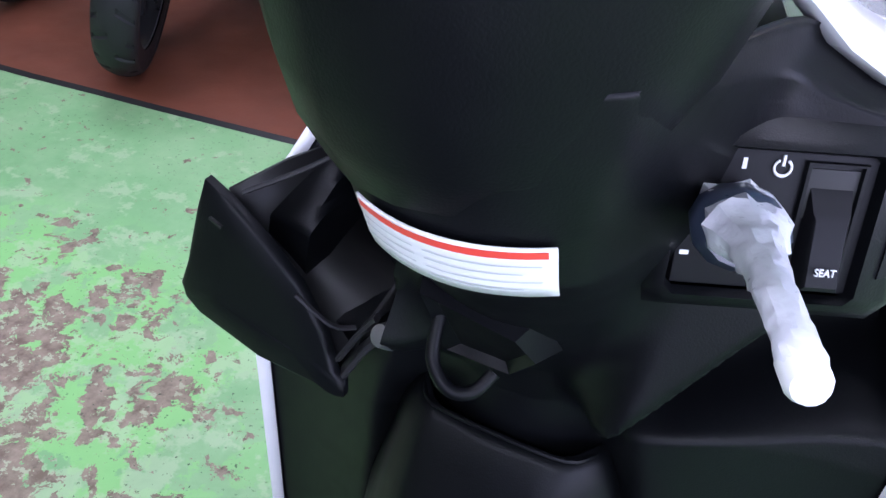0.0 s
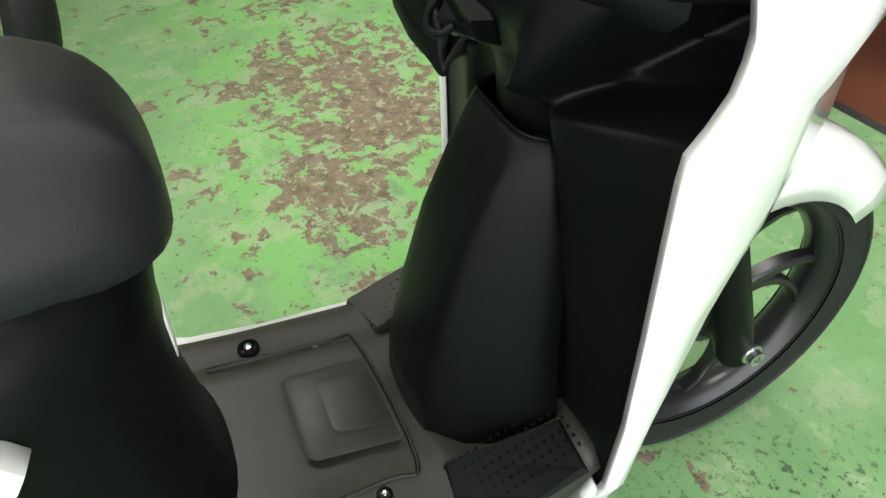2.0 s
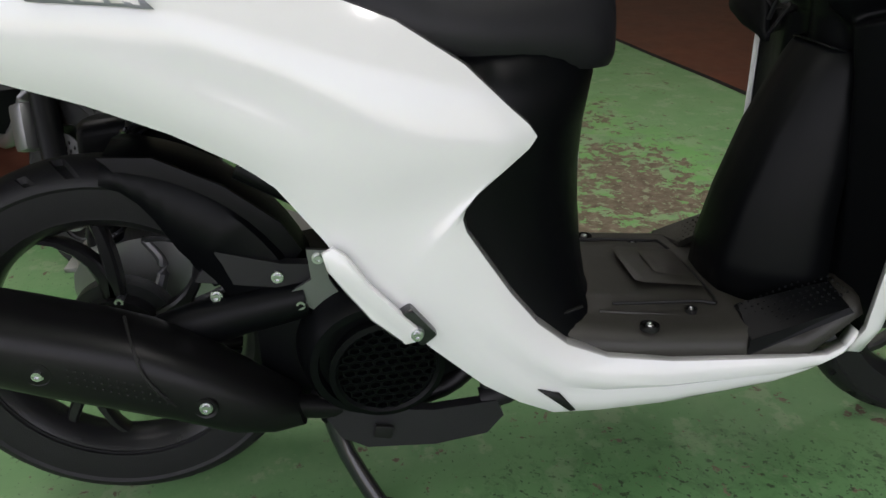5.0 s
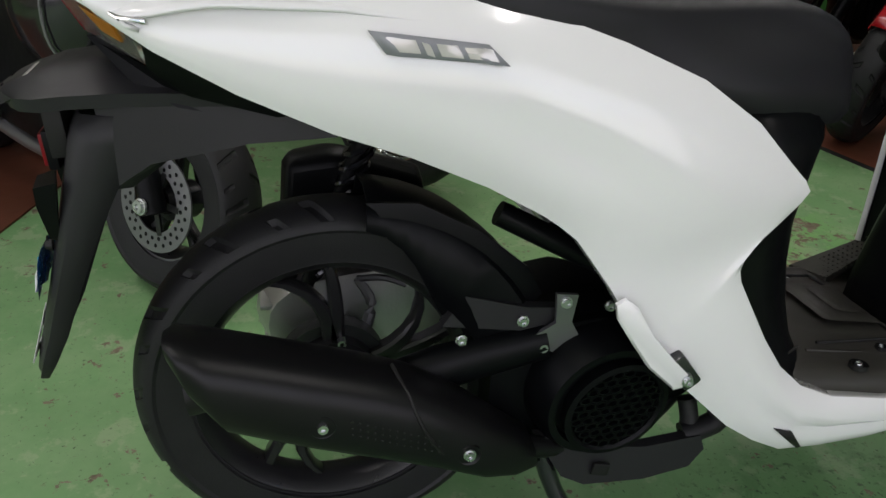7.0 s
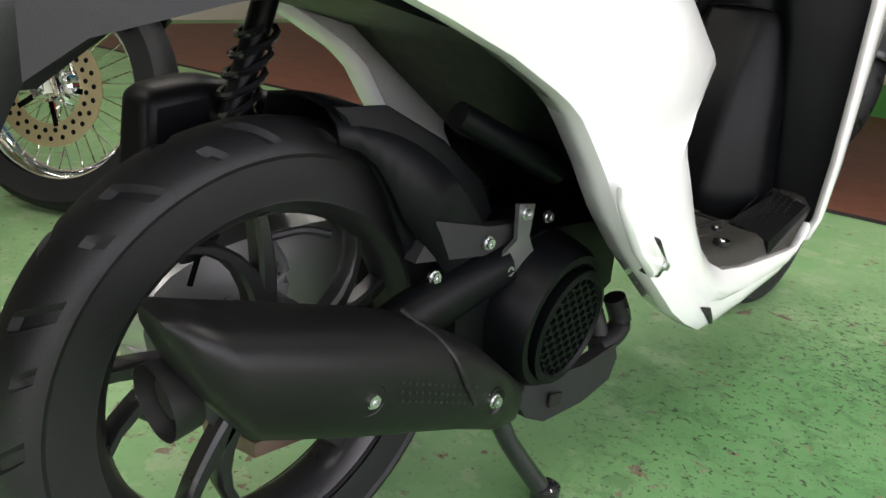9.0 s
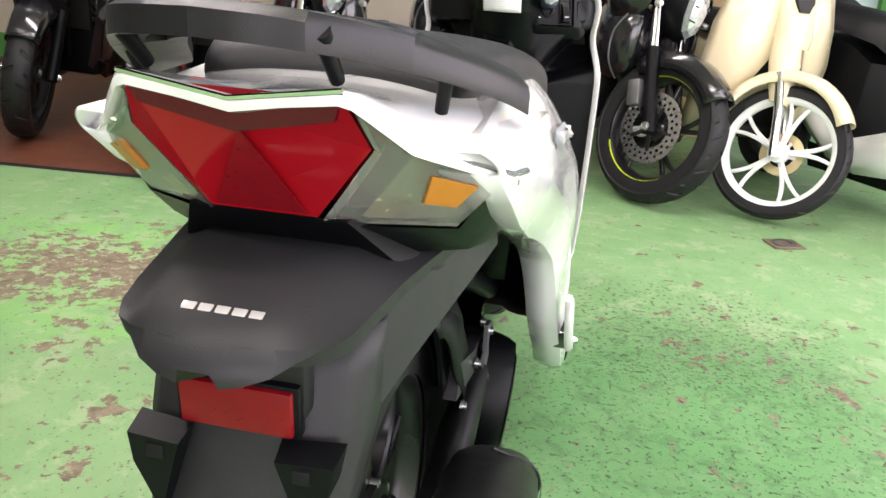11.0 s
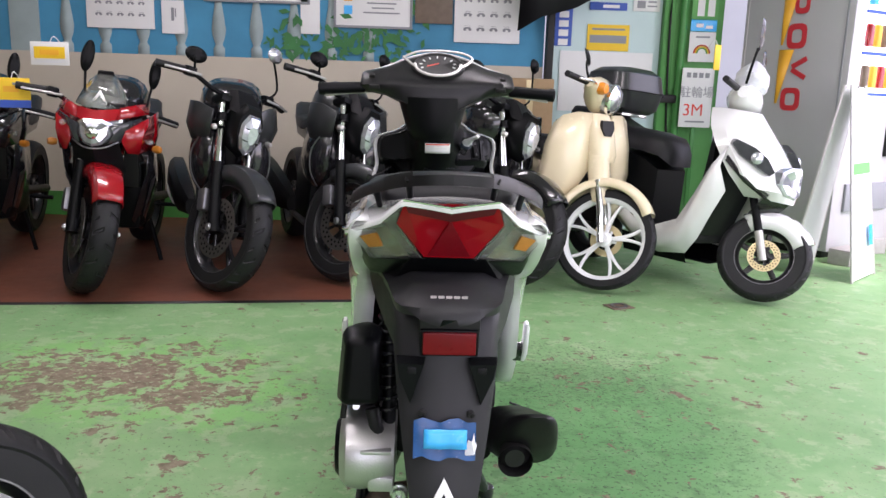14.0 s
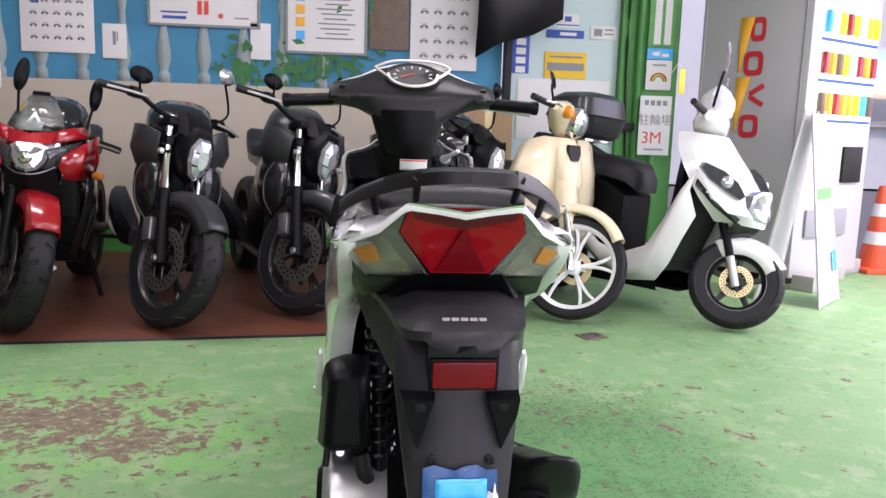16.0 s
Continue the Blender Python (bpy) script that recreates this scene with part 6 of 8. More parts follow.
for x, y, z in ((0.106, 0.289, 0.415), (0.098, 0.235, 0.388), (0.094, 0.155, 0.365), (0.108, 0.262, 0.352), (0.085, 0.362, 0.392)):
    part("bolt", bolt((x, y, z), 0.0060), "steel", br)
part("engine_block", loft([[(-0.09, 0.20, 0.20), (0.09, 0.20, 0.20), (0.09, 0.20, 0.36), (-0.09, 0.20, 0.36)], [(-0.095, 0.34, 0.17), (0.095, 0.34, 0.17), (0.095, 0.34, 0.38), (-0.095, 0.34, 0.38)], [(-0.07, 0.46, 0.20), (0.07, 0.46, 0.20), (0.07, 0.46, 0.36), (-0.07, 0.46, 0.36)], [(-0.06, 0.58, 0.24), (0.06, 0.58, 0.24), (0.06, 0.58, 0.34), (-0.06, 0.58, 0.34)]]), "black", sc)
# drive case and air box on the other side
rings = []
for x, k in ((-0.085, 0.92), (-0.15, 1.0), (-0.178, 0.97), (-0.192, 0.85), (-0.196, 0.6)):
    rings.append([(x, 0.10 + k * (0.20 * math.copysign(abs(math.cos(a)) ** 0.8, math.cos(a))), 0.300 + k * (0.088 - 0.0 * math.cos(a)) * math.copysign(abs(math.sin(a)) ** 0.8, math.sin(a))) for a in [2 * math.pi * i / 28 for i in range(28)]])
dc = part("drive_case", loft(rings), "alu", sc, "cast aluminium drive case", sharp=40)
part("case_lid", lathe([(0, 0.012), (0.052, 0.012), (0.058, 0.006), (0.06, 0.0)], (-0.190, 0.0, 0.30), (-1, 0, 0), 32), "black", dc)
for y, z in ((-0.075, 0.33), (-0.06, 0.25), (0.0, 0.385), (0.06, 0.222), (0.13, 0.385)):
    part("bolt", bolt((-0.165, y, z), 0.0055, (0, -0.7, 0.2)), "steel", dc)
part("case_rib", box((-0.12, -0.085, 0.33), (0.06, 0.02, 0.008), 0.003), "alu", dc)
part("case_rib", box((-0.11, -0.08, 0.262), (0.05, 0.02, 0.03), 0.006), "alu", dc)
ab = part("air_box", loft([[(-0.190, -0.06, 0.41), (-0.118, -0.06, 0.41), (-0.122, -0.05, 0.535), (-0.150, -0.045, 0.545), (-0.180, -0.05, 0.535)], [(-0.204, 0.0, 0.395), (-0.112, 0.0, 0.395), (-0.116, 0.02, 0.545), (-0.15, 0.025, 0.555), (-0.192, 0.01, 0.545)], [(-0.204, 0.14, 0.40), (-0.112, 0.14, 0.40), (-0.112, 0.15, 0.50), (-0.15, 0.15, 0.52), (-0.2, 0.14, 0.50)]]), "black", sc, sharp=30)
edge = ab.modifiers.new("edge", "BEVEL")
edge.width, edge.segments, edge.limit_method, edge.angle_limit = 0.014, 3, "ANGLE", radians(25)
part("drain_tube", tube([(-0.185, -0.03, 0.405), (-0.188, -0.032, 0.375)], 0.006, 8), "rubber", ab)
part("crank_breather", tube([(-0.13, -0.045, 0.40), (-0.12, -0.05, 0.36), (-0.11, -0.03, 0.33)], 0.014, 10, 4), "rubber", ab)
# rear shock absorber with its coil
sk = part("shock_absorber", tube([(-0.098, -0.03, 0.34), (-0.098, 0.08, 0.64)], 0.014, 12), "black", sc)
coil = [(-0.098 + 0.024 * math.cos(a), -0.015 + 0.085 * a / 69.1 + 0.0, 0.385 + 0.225 * a / 69.1 + 0.024 * math.sin(a) * 0.4 + 0.0) for a in [0.55 * i for i in range(126)]]
part("coil_spring", tube([(x, y + 0.022 * math.sin(a2), z) for (x, y, z), a2 in zip(coil, [0.55 * i for i in range(126)])], 0.0042, 6), "black_gloss", sk)
# centre stand
cs = part("centre_stand", tube([(-0.10, 0.285, 0.165), (0.10, 0.285, 0.165)], 0.014, 12), "black", sc)
for s in (1, -1):
    part("stand_leg", tube([(s * 0.085, 0.285, 0.165), (s * 0.105, 0.305, 0.10), (s * 0.138, 0.351, 0.018)], [0.015, 0.013, 0.014], 12, 3), "black_gloss", cs)
    part("stand_foot", lathe([(0, 0.0), (0.018, 0.0), (0.020, 0.006), (0.02, 0.026), (0.012, 0.032), (0, 0.032)], (s * 0.140, 0.354, 0.0), (0, 0, 1), 18), "black_gloss", cs)
part("stand_lever", tube([(-0.12, 0.30, 0.11), (-0.14, 0.18, 0.125), (-0.20, 0.02, 0.115), (-0.225, -0.01, 0.112)], [0.010, 0.009, 0.009], 10, 5), "black", cs)
part("lever_pad", tube([(-0.205, -0.008, 0.112), (-0.245, -0.018, 0.110)], 0.015, 12), "rubber", cs)
part("stand_plate", loft([[(-0.17, 0.02, 0.12), (-0.06, 0.03, 0.13), (-0.06, 0.20, 0.12), (-0.15, 0.18, 0.12)], [(-0.16, 0.02, 0.10), (-0.06, 0.03, 0.11), (-0.06, 0.20, 0.10), (-0.14, 0.18, 0.10)]]), "brown_mottled", cs)
part("side_stand", tube([(-0.10, 0.36, 0.20), (-0.155, 0.20, 0.15), (-0.16, 0.02, 0.14)], 0.010, 10, 3), "black", sc)
part("axle_end", bolt((-0.075, 0.0, 0.20), 0.014, (0, -1, 0), 0.02), "steel", sc)
part("exhaust_bend", tube([(0.10, 0.38, 0.128), (0.10, 0.455, 0.124), (0.10, 0.485, 0.134), (0.098, 0.506, 0.155), (0.092, 0.514, 0.185), (0.08, 0.510, 0.22)], 0.014, 12, 4), "matte", sc)

# folding pillion steps
for s in (1, -1):
    rest = [(0.300, 0.472), (0.312, 0.478), (0.326, 0.468), (0.350, 0.430), (0.386, 0.390), (0.408, 0.368), (0.400, 0.352), (0.388, 0.350), (0.350, 0.385), (0.325, 0.420), (0.304, 0.452)]
    stp = part("pillion_step", loft([[(s * (x + 0.05 * (0.48 - z)), 0.355 + (y - 0.355) * k, 0.412 + (z - 0.412) * k) for y, z in rest] for x, k in ((0.209, 0.94), (0.212, 1.0), (0.218, 1.0), (0.222, 0.86))]), "white", sc, "white folding pillion footrest", sharp=40)
    part("step_hinge", box((s * 0.207, 0.402, 0.370), (0.032, 0.026, 0.052), 0.006, rot=(38, 0, 0)), "black_gloss", stp)
    part("hinge_pin", lathe([(0, 0.004), (0.009, 0.003), (0.010, -0.010)], (s * 0.223, 0.402, 0.364), (s, 0, 0), 16), "gunmetal", stp)
    part("bolt", bolt((s * 0.228, 0.402, 0.364), 0.0055, (s, 0, 0)), "steel", stp)

# ---- parked motorcycles ----


def steer(yaw, head=(0, -0.10, 0.55), rake=25):
    ax = Vector((0, -math.sin(radians(rake)), math.cos(radians(rake))))
    return Matrix.Translation(head) @ Matrix.Rotation(radians(yaw), 4, ax) @ Matrix.Translation(-Vector(head))


def motorcycle(m, label, body="grey_body", turn=20, tank="black_gloss", fairing=False, front_spokes=5, stripe=None, fender="grey_body", wire=False, R=0.30, w=0.115, rim="rim", mirrors=True, head="oval", disc_mat="dark_disc", disc_r=0.145, shell="black"):
    t = thing("motorcycle", label, "motorcycle", m, "parked motorcycles")
    S = steer(turn)
    c = (0, 0, R)
    fwh = wheel(t, "front_wheel", c, R, w, R - 0.085, 0 if wire else front_spokes, rim, (0.022, 0.015), 0.020, 0.10, tread=True, coarse=False if not wire else True, disc=disc_r, disc_side=1, stripe=stripe, m=S, disc_mat=disc_mat, hub_r=0.045, pairs=0.0 if wire else 0.13, edge=None if wire or stripe else "gunmetal")
    if wire:
        bm = bm_new()
        for k in range(36):
            a = 2 * math.pi * k / 36
            o = a + (0.35 if k % 2 else -0.35)
            sx = 0.03 if k % 4 < 2 else -0.03
            add_tube(bm, [(sx, 0.035 * math.cos(o), R + 0.035 * math.sin(o)), (0, (R - 0.1) * math.cos(a), R + (R - 0.1) * math.sin(a))], 0.0018, 5)
        tagged(part("wire_spokes", bm, "chrome", fwh, m=S), kind="stuff")
    for s in (1, -1):
        lo = part("fork_leg", tube([(s * 0.085, 0.02, R - 0.02), (s * 0.085, -0.12, R + 0.30)], [0.030, 0.027], 14), "black" if not wire else "chrome", t, m=S)
        part("fork_tube", tube([(s * 0.085, -0.11, R + 0.28), (s * 0.085, -0.24, R + 0.62)], 0.0195, 14), "chrome", lo, m=S)
        part("axle_cap", bolt((s * 0.118, 0.015, R), 0.014, (s, 0, 0), 0.01), "steel", lo, m=S)
        cl = part("clamp", tube([(s * 0.085, -0.19, R + 0.50), (s * 0.085, -0.20, R + 0.535)], 0.03, 12), "black", lo, m=S)
    part("yoke", box((0, -0.235, R + 0.60), (0.24, 0.09, 0.035), 0.01, rot=(20, 0, 0)), "black", t, m=S)
    part("brake_caliper", box((0.105, -0.10, R + 0.11), (0.05, 0.06, 0.11), 0.014, rot=(20, 0, 0)), "gunmetal", t, m=S)
    rings = []
    for k in range(13):
        a = radians(38 + 92 * k / 12)
        r = R + 0.022
        ww = 0.074 - 0.012 * abs(k - 7) / 7
        cc = Vector((0, r * math.cos(a), R + r * math.sin(a)))
        d = Vector((0, math.cos(a), math.sin(a)))
        rings.append([cc + Vector((x * ww, 0, 0)) - d * h for x, h in ((-1, 0.085), (-1.08, 0.045), (-0.85, 0.010), (-0.4, 0), (0.4, 0), (0.85, 0.010), (1.08, 0.045), (1, 0.085))])
    if fender:
        thick(part("front_mudguard", loft(rings, closed=False), fender, t, m=S, sharp=45), 0.003)
    # handlebar, levers, mirrors
    hz = R + 0.67 if not fairing else R + 0.56
    bar = part("handlebar", tube([(-0.37, -0.40, hz), (-0.24, -0.345, hz + 0.015), (-0.10, -0.28, hz - 0.04), (0.10, -0.28, hz - 0.04), (0.24, -0.345, hz + 0.015), (0.37, -0.40, hz)], 0.012, 10, 5), "black", t, m=S)
    for s in (1, -1):
        part("grip", tube([(s * 0.26, -0.355, hz + 0.012), (s * 0.385, -0.405, hz - 0.002)], 0.018, 12), "rubber", bar, m=S)
        part("lever", tube([(s * 0.20, -0.29, hz + 0.01), (s * 0.28, -0.30, hz + 0.005), (s * 0.37, -0.34, hz - 0.005)], 0.006, 8, 3), "silver", bar, m=S)
        part("switch_box", box((s * 0.235, -0.345, hz + 0.012), (0.05, 0.05, 0.05), 0.01), "black", bar, m=S)
        if mirrors:
            px, py, pz = ((0.22, -0.36, hz + 0.10) if s > 0 else (-0.16, -0.28, hz + 0.24)) if not fairing else (s * 0.155, -0.14, hz + 0.225)
            part("mirror_stem", tube([(s * 0.22, -0.33, hz + 0.02) if not fairing else (s * 0.14, -0.10, hz + 0.06), (s * 0.25, -0.31, hz + 0.08) if not fairing else (s * 0.15, -0.13, hz + 0.14), (px, py, pz - 0.03)], 0.006, 8, 4), "black", bar, m=S)
            mr = part("mirror_shell", lathe([(0, 0.02), (0.04, 0.014), (0.055, 0.0), (0.055, -0.004), (0, -0.004)], (0, 0, 0), (0, 1, 0), 24), shell if s < 0 else "black", bar, m=S @ Matrix.Translation((px, py, pz)) @ pose(0, 0, 0, 8, 0, -s * 12) @ Matrix.Diagonal((1.0 if not fairing else 0.52, 1, 0.72 if not fairing else 1.35, 1)))
            part("mirror_glass", lathe([(0, -0.006), (0.05, -0.005)], (0, 0, 0), (0, 1, 0), 24), "mirror", mr, m=S @ Matrix.Translation((px, py, pz)) @ pose(0, 0, 0, 8, 0, -s * 12) @ Matrix.Diagonal((1.0 if not fairing else 0.52, 1, 0.72 if not fairing else 1.35, 1)))
        ind = part("turn_signal", lathe([(0, 0.025), (0.010, 0.022), (0.014, 0.009), (0.013, -0.009), (0, -0.014)], (s * (0.16 if not fairing else 0.2), -0.12, R + 0.46), (s * 0.3, 1, 0), 16), "silver" if not fairing else "clear_lens", t, m=S)
        part("stalk", tube([(s * 0.08, -0.17, R + 0.47), (s * 0.16, -0.13, R + 0.46)], 0.008, 8), "black", ind, m=S)
    # headlamp
    if head == "oval":
        hc = R + 0.47
        face = [(-0.030, 0.098), (0.030, 0.098), (0.058, 0.045), (0.054, -0.020), (0.032, -0.078), (0.0, -0.100), (-0.032, -0.078), (-0.054, -0.020), (-0.058, 0.045)]
        hl = part("headlamp", loft([[(x * k, y, hc + z * k) for x, z in face] for y, k in ((-0.12, 0.8), (-0.060, 1.0), (-0.040, 0.86), (-0.026, 0.45))]), "headlamp", t, "faceted headlamp", m=S, sharp=12)
        part("lamp_housing", loft([[(x * k, y, hc + 0.012 + z * k) for x, z in face] for y, k in ((-0.066, 1.16), (-0.10, 1.34), (-0.22, 1.0))]), "black", hl, m=S)
        for z in (0.028, -0.030):
            part("lamp_bar", box((0, -0.034, hc + z), (0.088, 0.014, 0.006), 0.002, rot=(-12, 0, 0)), "black", hl, m=S)
        part("fly_screen", loft([[(-0.062, -0.085, hc + 0.085), (0.062, -0.085, hc + 0.085), (0.082, -0.16, hc + 0.095), (-0.082, -0.16, hc + 0.095)], [(-0.058, -0.15, hc + 0.165), (0.058, -0.15, hc + 0.165), (0.070, -0.21, hc + 0.150), (-0.070, -0.21, hc + 0.150)], [(-0.046, -0.20, hc + 0.200), (0.046, -0.20, hc + 0.200), (0.055, -0.25, hc + 0.190), (-0.055, -0.25, hc + 0.190)]]), "panel_black", t, m=S, sharp=30)
    elif head == "round":
        hl = part("headlamp", lathe([(0, 0.03), (0.05, 0.026), (0.085, 0.008), (0.09, 0.0), (0.092, -0.02), (0.06, -0.09), (0, -0.1)], (0, -0.06, R + 0.54), (0, 1, 0), 32), "chrome", t, m=S)
        part("lens", lathe([(0, 0.034), (0.05, 0.03), (0.083, 0.01)], (0, -0.06, R + 0.54), (0, 1, 0), 32), "clear_lens", hl, m=S)
    # frame, tank, engine, seat, tail
    part("tank", loft([[(wx * math.copysign(abs(math.cos(a)) ** 0.7, math.cos(a)), y, z + h * math.copysign(abs(math.sin(a)) ** 0.8, math.sin(a))) for a in [2 * math.pi * i / 18 for i in range(18)]] for y, z, wx, h in ((-0.26, 0.86, 0.07, 0.05), (-0.32, 0.88, 0.14, 0.10), (-0.45, 0.90, 0.16, 0.13), (-0.62, 0.87, 0.135, 0.11), (-0.74, 0.82, 0.09, 0.06))]), tank, t, sharp=60)
    if not fairing and not wire:
        for s in (1, -1):
            thick(part("tank_shroud", loft([[(s * 0.10, -0.13, 0.87), (s * 0.17, -0.18, 0.90), (s * 0.205, -0.28, 0.90), (s * 0.17, -0.46, 0.88)], [(s * 0.11, -0.13, 0.79), (s * 0.185, -0.18, 0.79), (s * 0.22, -0.28, 0.79), (s * 0.18, -0.44, 0.79)], [(s * 0.10, -0.20, 0.72), (s * 0.15, -0.22, 0.71), (s * 0.19, -0.29, 0.71), (s * 0.16, -0.42, 0.73)]], closed=False), body, t, sharp=45), 0.012, 0, 0.004)
            part("side_cowl", loft([[(s * (0.105 + wx * math.cos(a)), y, z + h * math.sin(a)) for a in [2 * math.pi * i / 18 for i in range(18)]] for y, z, wx, h in ((-0.17, 0.64, 0.02, 0.06), (-0.20, 0.63, 0.070, 0.14), (-0.30, 0.62, 0.098, 0.185), (-0.44, 0.62, 0.095, 0.18), (-0.56, 0.60, 0.06, 0.12))]), "black_gloss", t, sharp=60)
            part("cowl_edge", tube([(s * 0.135, -0.185, 0.77), (s * 0.190, -0.24, 0.66), (s * 0.185, -0.25, 0.54), (s * 0.14, -0.24, 0.46)], 0.004, 6, 4), "gunmetal", t)
    part("engine", box((0, -0.58, 0.42), (0.30, 0.40, 0.36), 0.05), "black", t)
    for k in range(5):
        part("cooling_fin", box((0, -0.42, 0.50 + 0.035 * k), (0.26, 0.20, 0.010), 0.002, rot=(25, 0, 0)), "gunmetal", t)
    part("radiator", box((0, -0.27, 0.60), (0.30, 0.035, 0.24), 0.008, rot=(-12, 0, 0)), "dark_frame", t)
    part("frame_spar", tube([(0, -0.25, 0.86), (0.0, -0.36, 0.55), (0.0, -0.42, 0.30), (0, -0.75, 0.24)], 0.022, 10, 4), "black", t)
    part("seat", loft([[(wx * c2, y, z + 0.035 * s2) for c2, s2 in ((-1, -1), (-1, 0.4), (-0.7, 1), (0, 1.1), (0.7, 1), (1, 0.4), (1, -1))] for y, z, wx in ((-0.70, 0.80, 0.08), (-0.85, 0.77, 0.13), (-1.0, 0.79, 0.13), (-1.12, 0.84, 0.11), (-1.30, 0.86, 0.08))]), "seat", t, sharp=70)
    part("tail", loft([[(-wx, y, z), (wx, y, z), (wx * 0.8, y, z - 0.10), (-wx * 0.8, y, z - 0.10)] for y, z, wx in ((-0.8, 0.76, 0.11), (-1.1, 0.80, 0.12), (-1.38, 0.88, 0.06))]), body, t)
    rwh = wheel(t, "rear_wheel", (0, -1.34, R), R, w * 1.2, R - 0.085, 0 if wire else front_spokes, rim, (0.04, 0.026), 0.03, 0.12, tread=False, coarse=True, hub_r=0.05)
    part("swing_arm", tube([(0.11, -0.75, 0.36), (0.11, -1.34, R)], 0.026, 10), "black", t)
    part("swing_arm", tube([(-0.11, -0.75, 0.36), (-0.11, -1.34, R)], 0.026, 10), "black", t)
    part("exhaust_pipe", tube([(0.05, -0.38, 0.50), (0.07, -0.30, 0.36), (0.10, -0.45, 0.22), (0.14, -0.80, 0.24)], 0.022, 10, 5), "gunmetal", t)
    sil = part("silencer", loft([[(x + 0.058 * k * c2, y, z + 0.085 * k * s2) for c2, s2 in ((-1, -0.5), (-0.7, -1), (0.5, -1), (1, -0.4), (1, 0.6), (0.5, 1), (-0.6, 1), (-1, 0.5))] for x, y, z, k in ((0.17, -0.70, 0.30, 0.5), (0.21, -0.80, 0.34, 0.95), (0.25, -1.05, 0.42, 1.0), (0.255, -1.20, 0.46, 0.8))]), "muffler", t, sharp=35)
    part("silencer_trim", tube([(0.262, -0.80, 0.30), (0.30, -0.98, 0.34), (0.31, -1.16, 0.42)], 0.006, 8, 3), "silver", sil)
    part("side_stand", tube([(-0.12, -0.75, 0.26), (-0.20, -0.72, 0.012)], 0.012, 8), "black", t)
    for s in (1, -1):
        part("foot_peg", tube([(s * 0.14, -0.82, 0.32), (s * 0.26, -0.82, 0.32)], 0.012, 8), "black", t)
    if fairing:
        fairing_parts(t, body, R)
    return t


